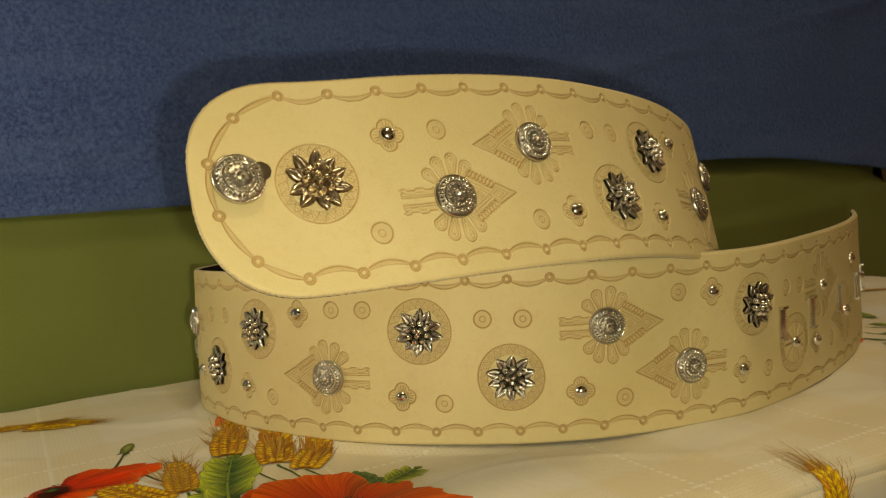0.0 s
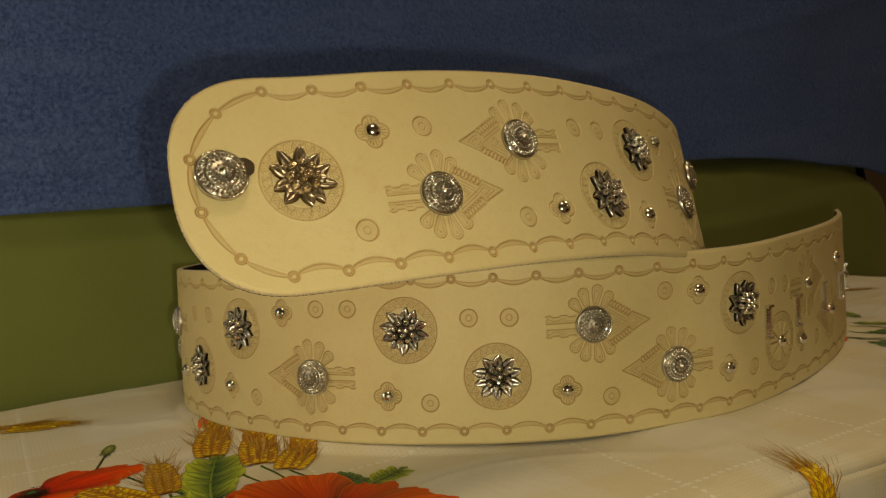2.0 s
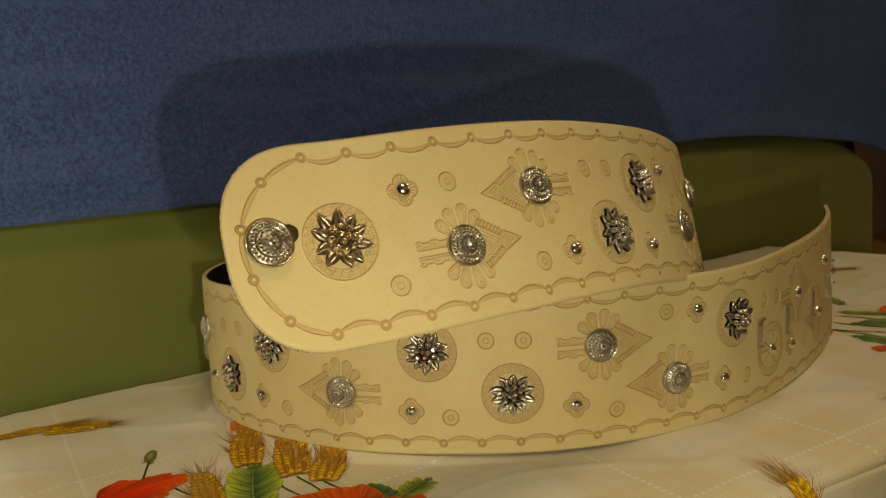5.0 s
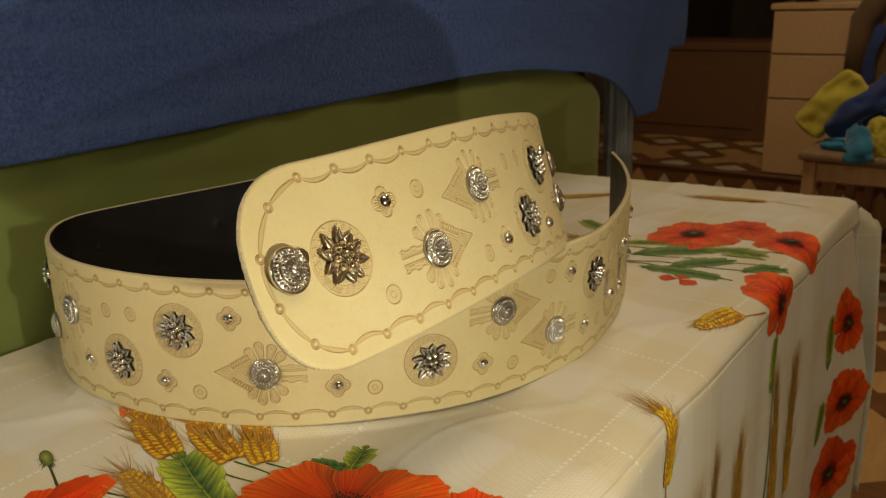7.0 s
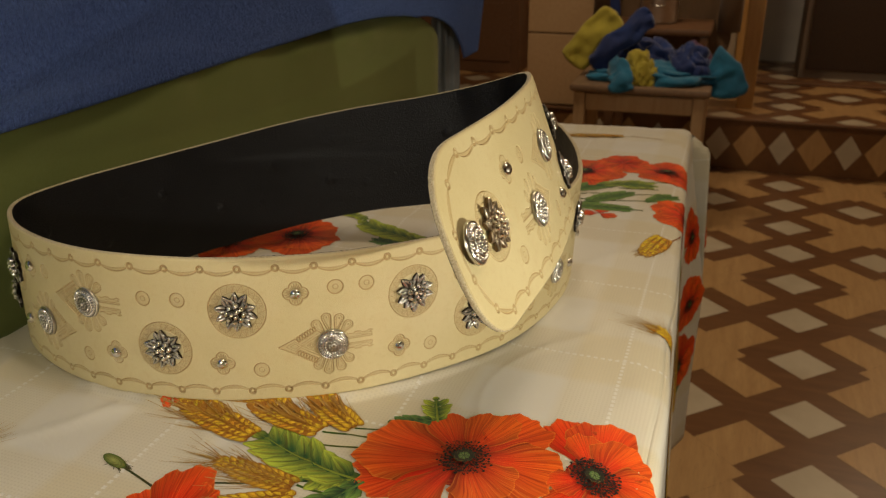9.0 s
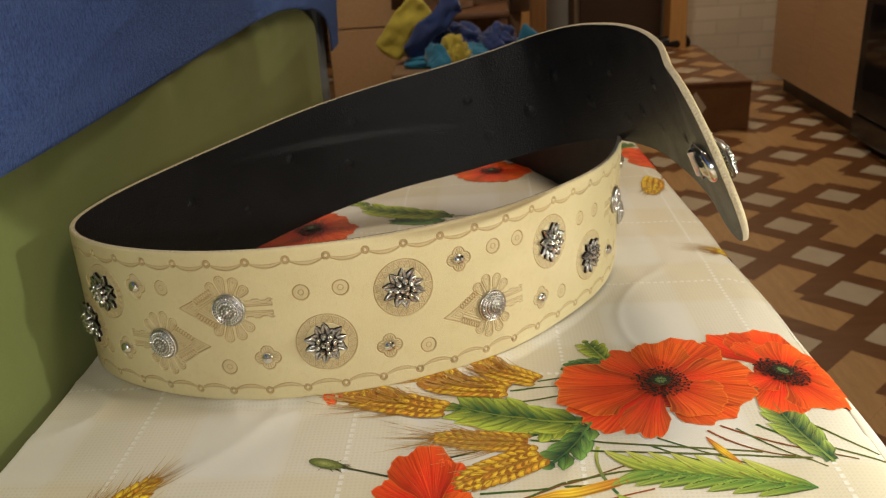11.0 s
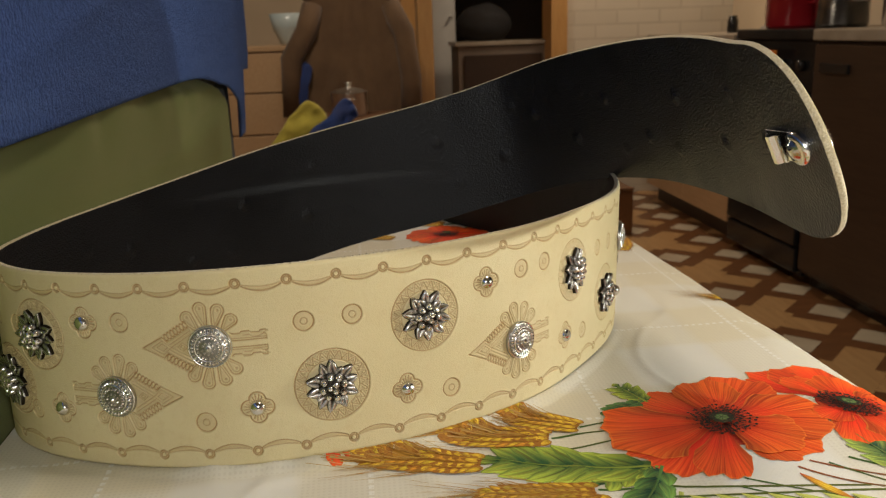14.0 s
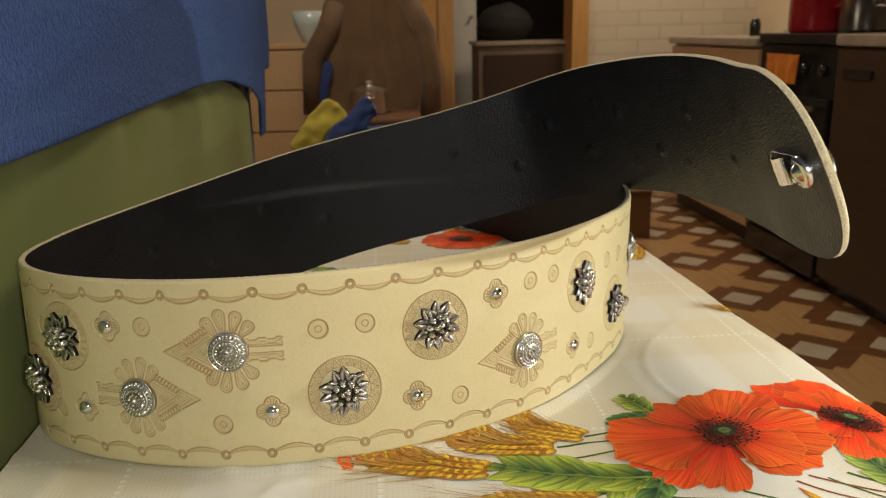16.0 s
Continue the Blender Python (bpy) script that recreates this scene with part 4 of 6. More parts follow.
def drape(p, q, h=0.0):
    """The place of the cloth's point (p, q): flat on the table, then over the front or the far edge. h: how far above it."""
    bend = R_EDGE * math.pi / 2
    ey, ex = front_edge(p), far_edge(q)
    if q < ey and (p <= ex or ey - q >= p - ex):
        d, side, along = ey - q, 0, p
    elif p > ex:
        d, side, along = p - ex, 1, q
    else:
        z = 0.0010 * noise.noise(Vector((p * 14, q * 14, 0))) + 0.0014 * noise.noise(Vector((p * 4, q * 4, 3)))
        pull = noise.noise(Vector((p * 3.0 + q * 4.0, q * 2.2 - p * 1.6, 8)))
        z += 0.0022 * max(0.0, 1 - abs(pull) / 0.10) ** 2 + 0.0012 * max(0.0, 1 - abs(noise.noise(Vector((p * 5.5, q * 6.5, 4)))) / 0.09) ** 2
        z -= 0.004 * max(0.0, 1 - (q - ey) / 0.03) ** 2 + 0.004 * max(0.0, 1 - (ex - p) / 0.03) ** 2
        return Vector((p, q, z + h - 0.001 + lie(p, q)))
    if d < bend:
        a = d / R_EDGE
        out, down = R_EDGE * math.sin(a), R_EDGE * (1 - math.cos(a))
        n_out, n_up = math.sin(a), math.cos(a)
    else:
        out, down, n_out, n_up = R_EDGE, R_EDGE + d - bend, 1.0, 0.0
    g = min(1.0, max(0.0, d - 0.02) / 0.30)
    corner = math.exp(-((ex - along) / 0.10) ** 2) if side == 0 else math.exp(-((along - ey) / 0.10) ** 2)
    wave = 0.5 + 0.5 * math.sin(along * 33 + 2.2 * math.sin(along * 7))
    out += g * (0.004 + 0.030 * wave * (0.4 + 0.6 * corner) + 0.030 * corner) + 0.003 * noise.noise(Vector((along * 9, d * 5, 5)))
    out += h * n_out
    z = -down - 0.005 + h * n_up
    if side == 0:
        return Vector((along + g * 0.02 * corner, ey - out, z))
    return Vector((ex + out, along - g * 0.02 * corner, z))


def build_cloth():
    ob = thing("tablecloth", pose(0, 0, 0), "cream checked tablecloth printed with red poppies and wheat", "tablecloth")
    hang = 0.62
    top_p = np.concatenate([np.linspace(-0.9, 0.0, 40)[:-1], np.arange(0.0, 0.32, 0.007), np.arange(0.322, 0.62, 0.0022), np.arange(0.622, 0.75, 0.005), np.arange(0.752, EDGE_X, 0.011), [EDGE_X]])
    top_q = np.concatenate([np.arange(EDGE_Y, 0.46, 0.006), np.arange(0.46, BACK_Y, 0.0028), [BACK_Y]])

    def sheet(ps, qs, name):
        verts = [drape(p, q) for p in ps for q in qs]
        faces = [tuple(f) for f in grid_faces(len(ps), len(qs))]
        me = bpy.data.meshes.new(name)
        me.from_pydata([tuple(v) for v in verts], [], faces)
        uv = me.uv_layers.new(name="sheet")
        flat = [(p, q) for p in ps for q in qs]
        idx = np.zeros(len(me.loops), np.int32)
        me.loops.foreach_get("vertex_index", idx)
        uv.data.foreach_set("uv", np.array(flat, np.float32)[idx].ravel())
        o = from_mesh(name, me, CLOTH, ob)
        s = o.modifiers.new("thickness", "SOLIDIFY")
        s.thickness, s.offset = 0.0012, -1
        return o

    sheet(top_p, top_q, "top")
    over = EDGE_Y - np.concatenate([np.linspace(0, 0.03, 10), np.linspace(0.04, hang, 46)])[::-1]
    sheet(top_p, over, "front_fall")
    end = EDGE_X + np.concatenate([np.linspace(0, 0.03, 10), np.linspace(0.04, hang, 46)])
    sheet(end, top_q, "end_fall")
    return ob


SHEET = build_cloth()


class Motif:
    """Coloured patches dyed on the cloth, each laid in flat cloth coordinates."""

    def __init__(self, name):
        self.name, self.v, self.c, self.s, self.f, self.level = name, [], [], [], [], 0.0004

    def grid(self, pts, cols, strokes):
        nu, nv = len(pts), len(pts[0])
        k = len(self.v)
        for i in range(nu):
            for j in range(nv):
                self.v.append((*pts[i][j], self.level))
                self.c.append(cols[i][j])
                self.s.append(strokes[i][j])
        self.f += [tuple(k + int(t) for t in q) for q in grid_faces(nu, nv)]
        self.level += 0.00012

    def fan(self, centre, rim, inner, outer):
        k = len(self.v)
        self.v.append((*centre, self.level))
        self.c.append(inner)
        self.s.append((0, 0))
        for i, p in enumerate(rim):
            self.v.append((*p, self.level))
            self.c.append(outer)
            self.s.append((i * 0.02, 1))
        n = len(rim)
        self.f += [(k, k + 1 + i, k + 1 + (i + 1) % n) for i in range(n)]
        self.level += 0.000004

    def ribbon(self, pts, w0, w1, c0, c1):
        pts = [Vector(p) for p in pts]
        out, cols, st = [], [], []
        for i, p in enumerate(pts):
            t = (pts[min(i + 1, len(pts) - 1)] - pts[max(i - 1, 0)]).normalized()
            f = i / (len(pts) - 1)
            w = (w0 + (w1 - w0) * f) / 2
            nrm = Vector((-t.y, t.x)) * w
            out.append([tuple(p + nrm), tuple(p - nrm)])
            c = tuple(a + (b - a) * f for a, b in zip(c0, c1))
            cols.append([c, tuple(0.7 * a for a in c)])
            st.append([(0, f), (0.05, f)])
        self.grid(out, cols, st)
        self.level -= 0.0001

    def done(self, label=""):
        me = bpy.data.meshes.new(self.name)
        slide = lambda d: min(1.0, max(0.0, d / 0.08))
        self.v = [(p + (far_edge(q) - EDGE_X) * slide(p - EDGE_X), q + (front_edge(p) - EDGE_Y) * slide(EDGE_Y - q), h) for p, q, h in self.v]
        me.from_pydata([tuple(drape(p, q, 0.00012 + 0.60 * h)) for p, q, h in self.v], [], self.f)
        a = me.attributes.new("dye", "FLOAT_COLOR", "POINT")
        a.data.foreach_set("color", np.array([(*c, 1) for c in self.c], np.float32).ravel())
        idx = np.zeros(len(me.loops), np.int32)
        me.loops.foreach_get("vertex_index", idx)
        for name, data in (("sheet", [v[:2] for v in self.v]), ("strokes", self.s)):
            me.uv_layers.new(name=name).data.foreach_set("uv", np.array(data, np.float32)[idx].ravel())
        bm = bmesh.new()
        bm.from_mesh(me)
        for f in bm.faces:
            f.normal_update()
        bm.to_mesh(me)
        bm.free()
        return from_mesh(self.name, me, DYE, SHEET, label)


def curve(a, b, c, n=14):
    """A bent line from a over b to c."""
    a, b, c = Vector(a), Vector(b), Vector(c)
    return [(1 - t) ** 2 * a + 2 * t * (1 - t) * b + t * t * c for t in np.linspace(0, 1, n)]


def blend(a, b, t):
    t = min(1.0, max(0.0, t))
    return tuple(p + (q - p) * t for p, q in zip(a, b))


def petal_patch(m, centre, tip, half, seed, hue=0.0, root=0.0):
    """One crinkled petal from the flower's centre to its tip; half: half of its width."""
    rng = random.Random(seed)
    c, t_ = Vector(centre), Vector(tip)
    d = t_ - c
    long, turn = d.length, math.atan2(d.y, d.x)
    spread0 = math.atan2(half, long * 0.66)
    ph, ph2 = rng.uniform(0, 9), rng.uniform(0, 9)
    base, mid, end = (0.44 + hue, 0.016, 0.003), (0.69, 0.040 + hue * 0.22, 0.004), (0.75, 0.098 + hue * 0.28, 0.009)
    rim = (0.78, 0.19, 0.022)
    bright, warm = rng.uniform(0.90, 1.08), rng.uniform(-0.25, 0.25)
    pts, cols, st = [], [], []
    fs = [root + (0.955 - root) * i / 10 for i in range(11)] + [0.978, 0.982, 1.0]
    gs = [-1, -0.975, -0.955] + list(np.linspace(-0.94, 0.94, 25)) + [0.955, 0.975, 1]
    for f in fs:
        row, crow, srow = [], [], []
        for g in gs:
            ruffle = 1 + 0.030 * math.sin(g * 6 + ph) + 0.026 * math.sin(g * 13 + ph2) + 0.012 * math.sin(g * 27 + ph)
            lobe = (1 - 0.30 * abs(g) ** 2.6) * (1 + (ruffle - 1) * f)
            a = turn + g * spread0 * (0.55 + 0.45 * f ** 0.5) * (1 + 0.05 * math.sin(f * 9 + ph2))
            r = long * lobe * f
            row.append((c.x + r * math.cos(a), c.y + r * math.sin(a)))
            col = blend(base, mid, f / 0.5) if f < 0.5 else blend(mid, end, (f - 0.5) / 0.45 + warm)
            shade = bright * (1 + 0.13 * math.sin(g * 5 + ph2)) * (1 - 0.48 * max(0.0, abs(g) - 0.66) / 0.34)
            col = tuple(min(0.9, q * shade) for q in col)
            if f > 0.98 or abs(g) > 0.96:
                col = blend(col, rim, 0.60 * min(1.0, f * 1.3))
            crow.append(col)
            srow.append((g * 0.5 + ph, f * 0.4 + ph))
        pts.append(row)
        cols.append(crow)
        st.append(srow)
    m.grid(pts, cols, st)


def flower_heart(m, put, hr, seed=0):
    """The black stamens and the green capsule; put(r, a) gives a place round the middle."""
    rng = random.Random(seed + 5)
    black, soft = (0.010, 0.006, 0.008), (0.05, 0.012, 0.010)
    for k in range(170):
        a, r1 = k * 2.399963, hr * (0.70 + 0.95 * ((k * 0.7548777) % 1.0)) * rng.uniform(0.92, 1.08)
        r0 = max(hr * 0.45, r1 - hr * rng.uniform(0.15, 0.5))
        m.ribbon([put(r0, a), put(r1, a + rng.uniform(-0.12, 0.12))], 0.0006, 0.0003, black, soft)
        d = put(r1, a)
        w = hr * rng.uniform(0.055, 0.10)
        m.fan(d, [(d[0] + w * math.cos(t), d[1] + w * math.sin(t)) for t in np.linspace(0, 2 * math.pi, 6, endpoint=False)], black, (0.015, 0.01, 0.012))
    m.fan(put(0, 0), [put(hr * (0.60 + 0.10 * (k % 2)), 2 * math.pi * k / 20) for k in range(20)], (0.02, 0.03, 0.01), (0.012, 0.010, 0.008))
    m.level += 0.0001
    m.fan(put(0, 0), [put(hr * (0.34 + 0.05 * math.sin(k * 2.7)), 2 * math.pi * k / 18) for k in range(18)], (0.26, 0.36, 0.14), (0.06, 0.15, 0.04))
    for k in range(7):
        a = 2 * math.pi * k / 7 + 0.2
        m.ribbon([put(0, a), put(hr * 0.30, a)], 0.0008, 0.0005, (0.05, 0.10, 0.03), (0.03, 0.06, 0.02))


def poppy_of(centre, petals, heart, seed=0, squash=1.0, axis=0.0):
    """A poppy out of named petals: (tip, half width, hue), the hindmost first; heart: radius or 0."""
    m = Motif("printed_poppy")
    short = 0.62 * min((Vector(tip) - Vector(centre)).length for tip, half, hue in petals)
    if heart:
        m.fan(centre, [(centre[0] + short * math.cos(a), centre[1] + short * math.sin(a)) for a in np.linspace(0, 2 * math.pi, 28, endpoint=False)], (0.30, 0.010, 0.003), (0.42, 0.020, 0.004))
        m.level += 0.0001
    for k, (tip, half, hue) in enumerate(petals):
        petal_patch(m, centre, tip, half, seed * 31 + k, hue)
    ca, sa = math.cos(radians(axis)), math.sin(radians(axis))

    def put(r, a):
        x, y = r * math.cos(a), r * math.sin(a) * squash
        return (centre[0] + x * ca - y * sa, centre[1] + x * sa + y * ca)

    if heart:
        flower_heart(m, put, heart, seed)
    return m.done()


def poppy(centre, radius, turn=0.0, squash=1.0, axis=0.0, seed=0, petals=6, heart=True, hue=0.0):
    """An open poppy seen from above; squash flattens it across the axis (degrees)."""
    rng = random.Random(seed * 7 + 11)
    ca, sa = math.cos(radians(axis)), math.sin(radians(axis))
    order = [0, 3, 1, 4, 2, 5, 6][:petals] if petals > 3 else list(range(petals))
    rows = []
    for ring, scale in ((0, 1.0), (1, 0.84)) if petals > 3 else ((0, 1.0),):
        for k in order[:petals] if ring == 0 else order[:max(2, petals - 2)]:
            a = radians(turn) + 2 * math.pi * (k + 0.5 * ring) / petals + rng.uniform(-0.2, 0.2)
            r = radius * scale * rng.uniform(0.86, 1.05)
            x, y = r * math.cos(a), r * math.sin(a) * squash
            rows.append(((centre[0] + x * ca - y * sa, centre[1] + x * sa + y * ca), r * rng.uniform(0.50, 0.70), hue + rng.uniform(-0.05, 0.05)))
    return poppy_of(centre, rows, radius * 0.19 if heart else 0, seed, squash, axis)


def leaf(a, b, width, seed=0, bend=0.0, light=(0.40, 0.50, 0.055), dark=(0.018, 0.085, 0.024), teeth=6, name="printed_leaf"):
    """A lobed leaf from its stalk a to its tip b, with darker hollows along the rib and pale lobe tips."""
    rng = random.Random(seed + 3)
    m = Motif(name)
    light, dark = tuple(1.28 * c for c in light), (dark[0] * 0.75, dark[1] * 0.95, dark[2] * 1.1)
    a, b = Vector(a), Vector(b)
    d = b - a
    t, nrm = d.normalized(), Vector((-d.y, d.x)).normalized()
    long = d.length

    def rib(f):
        return a + d * f + nrm * bend * math.sin(math.pi * f)

    middle = blend(dark, light, 0.42)
    m.ribbon([tuple(rib(f)) for f in np.linspace(0.0, 0.95, 16)], width * 0.34, width * 0.10, blend(dark, light, 0.12), blend(dark, light, 0.25))
    m.level += 0.0001
    n = max(3, teeth)
    for k in range(n, -1, -1):
        for s in (1, -1) if k < n else (0,):
            f0 = 0.06 + 0.78 * k / n
            root = rib(f0)
            reach = width / 2 * math.sin(math.pi * (0.16 + 0.70 * k / n)) ** 0.7 * rng.uniform(0.9, 1.12)
            end = rib(min(1.0, f0 + 0.20 + 0.06 * rng.random())) + nrm * s * reach if s else b
            ax = end - root
            side = Vector((-ax.y, ax.x)).normalized()
            w = max(long / n * 0.55, width * 0.13) * (1 if s else 0.8)
            pts, cols, st = [], [], []
            for i in range(9):
                f = i / 8
                row, crow, srow = [], [], []
                for j in range(7):
                    g = 2 * j / 6 - 1
                    out = w * (0.30 + 1.5 * f - 1.78 * f ** 2.2) * (1 + 0.10 * math.sin(f * 16 + k)) + 0.0004
                    q = root + ax * f + side * (g * out + s * 0.15 * w * math.sin(math.pi * f))
                    row.append(tuple(q))
                    tt = f * 1.15 + 0.22 * abs(g) - 0.10 + (0.12 if s > 0 else -0.10)
                    col = blend(dark, middle, tt / 0.45) if tt < 0.45 else blend(middle, light, (tt - 0.45) / 0.55)
                    if abs(g) > 0.9:
                        col = blend(col, dark, 0.45)
                    if g * (s or 1) < -0.55:
                        col = blend(col, dark, 0.55)
                    if abs(g) < 0.1 and f > 0.1:
                        col = blend(col, dark, 0.35)
                    crow.append(col)
                    srow.append((g * 0.22 + k * 0.7 + s, f * 0.35 + seed))
                pts.append(row)
                cols.append(crow)
                st.append(srow)
            m.grid(pts, cols, st)
            m.level -= 0.00009
    m.level += 0.0001
    m.ribbon([tuple(rib(f)) for f in np.linspace(-0.03, 0.93, 14)], 0.0022, 0.0006, blend(dark, light, 0.55), blend(dark, light, 0.3))
    return m.done()


def blade(a, b, width, bend=0.0, colours=((0.42, 0.02, 0.01), (0.80, 0.55, 0.03), (0.45, 0.04, 0.01)), lines=3, belly=0.5):
    """A slender pointed leaf or pod from a to b, its colours running along it, with fine darker lines; belly: where it is widest."""
    m = Motif("printed_blade")
    m.level = 0.0005
    a, b = Vector(a), Vector(b)
    d = b - a
    nrm = Vector((-d.y, d.x)).normalized()
    pts, cols, st = [], [], []
    power = math.log(0.5) / math.log(belly)
    for i in range(19):
        f = i / 18
        half = width / 2 * math.sin(math.pi * f ** power) ** 0.85 + 0.0002
        c = blend(colours[0], colours[1], 2 * f) if f < 0.5 else blend(colours[1], colours[2], 2 * f - 1)
        row, crow, srow = [], [], []
        for j in range(13):
            g = 2 * j / 12 - 1
            row.append(tuple(a + d * f + nrm * (bend * math.sin(math.pi * f) + g * half)))
            shade = 1.0 - 0.40 * (0.5 + 0.5 * math.cos(g * math.pi * lines)) - 0.30 * max(0.0, g)
            crow.append(tuple(min(0.9, q * shade * 1.25) for q in c))
            srow.append((g * 0.10 + a.x, f * 0.3))
        pts.append(row)
        cols.append(crow)
        st.append(srow)
    m.grid(pts, cols, st)
    return m.done()


def stem(*pts, width=0.0022, c0=(0.045, 0.12, 0.02), c1=(0.12, 0.14, 0.02)):
    m = Motif("printed_stem")
    m.level = 0.00025
    m.ribbon(curve(*pts), width, width * 0.8, c0, c1)
    return m.done()


def wheat(a, b, width, seed=0, awn=0.05, warm=1.0):
    """An ear of wheat from its stalk end a to its tip b."""
    rng = random.Random(seed + 17)
    m = Motif("printed_wheat")
    m.level = 0.0003
    a, b = Vector(a), Vector(b)
    d = b - a
    t = d.normalized()
    nrm = Vector((-t.y, t.x))
    length = d.length
    n = max(7, int(length / 0.0058))
    gold, green, brown = (0.78 * warm, 0.46 * warm, 0.030), (0.56 * warm, 0.40 * warm, 0.026), (0.34, 0.145, 0.016)
    for k in range(7 * n):
        f = rng.random() ** 0.8
        s = rng.uniform(-1, 1)
        w = width * 0.46 * math.sin(math.pi * min(1, 0.14 + f * 0.86)) ** 0.6
        p = a + d * f + nrm * s * w
        tip = p + (t * rng.uniform(0.75, 1.15) + nrm * (s * rng.uniform(0.15, 0.55))) * (awn * rng.uniform(0.55, 1.1))
        c0 = blend(brown, (0.54, 0.29, 0.04), rng.random())
        m.ribbon([tuple(p), tuple((p + tip) / 2 + nrm * s * 0.001), tuple(tip)], 0.0009, 0.0002, c0, blend((0.50, 0.33, 0.08), (0.72, 0.56, 0.26), rng.random()))
    m.level = 0.0006
    half = [width * 0.50 * math.sin(math.pi * min(1, 0.12 + f * 0.88)) ** 0.6 for f in np.linspace(0, 1, 18)]
    m.grid([[tuple(a + d * f + nrm * w * g) for g in (-1, 0, 1)] for f, w in zip(np.linspace(0, 1, 18), half)],
           [[(0.38, 0.18, 0.022), (0.46, 0.23, 0.028), (0.38, 0.18, 0.022)] for w in half], [[(0.0, 0.02 * i), (0.05, 0.02 * i), (0.1, 0.02 * i)] for i in range(18)])
    m.level += 0.0002
    for k in range(n - 1, -1, -1):
        f = (k + 0.5) / n
        w = width * 0.52 * math.sin(math.pi * min(1, 0.20 + f * 0.76)) ** 0.6
        for s in (-0.84, 0.84, -0.30, 0.30):
            c = a + d * (f + (0.45 / n if abs(s) < 0.5 else 0)) + nrm * s * w
            ax = (t + nrm * s * 0.55).normalized()
            bx = Vector((-ax.y, ax.x))
            la, lb = length / n * rng.uniform(0.86, 1.08), width * 0.125
            tone = blend(blend(green, gold, rng.random() * 1.3), (0.46 * warm, 0.155, 0.018), max(0.0, rng.random() - 0.55) * 1.6)
            for scale, inner, outer in ((1.0, brown, brown), (0.84, tuple(min(0.9, q * 1.35) for q in tone), tuple(q * 0.72 for q in tone))):
                ring = [tuple(c + ax * la * scale * (math.cos(u) + 0.25 * max(0.0, math.cos(u)) ** 3) + bx * lb * scale * math.sin(u) * (1 - 0.3 * math.cos(u))) for u in np.linspace(0, 2 * math.pi, 10, endpoint=False)]
                m.fan(tuple(c + ax * la * 0.15 - bx * lb * 0.2), ring, inner, outer)
                m.level += 0.000006
    return m.done()


def bud(a, b, width, seed=0):
    """A hairy poppy bud at b on its stalk from a."""
    stem(a, tuple((Vector(a) + Vector(b)) / 2 + Vector((0.002, 0.003))), b, width=0.0022, c0=(0.05, 0.05, 0.02), c1=(0.06, 0.09, 0.03))
    d = (Vector(b) - Vector(a)).normalized()
    m = Motif("printed_bud")
    nrm = Vector((-d.y, d.x))
    c = Vector(b) + d * width * 1.2
    rng = random.Random(seed)
    for k in range(18):
        u = math.pi + rng.uniform(-0.7, 0.7) if k < 12 else rng.uniform(0, 2 * math.pi)
        p = c + d * width * 1.35 * math.cos(u) + nrm * width * 0.5 * math.sin(u)
        o = (p - c).normalized()
        m.ribbon([tuple(p - o * 0.002), tuple(p + o * rng.uniform(0.003, 0.007))], 0.0009, 0.0004, (0.05, 0.06, 0.02), (0.10, 0.10, 0.05))
    m.level += 0.0002
    m.fan(tuple(c + d * width * 0.2), [tuple(c + d * width * 1.40 * math.cos(u) + nrm * width * 0.52 * math.sin(u)) for u in np.linspace(0, 2 * math.pi, 18, endpoint=False)], (0.34, 0.38, 0.12), (0.06, 0.11, 0.02))
    m.done()


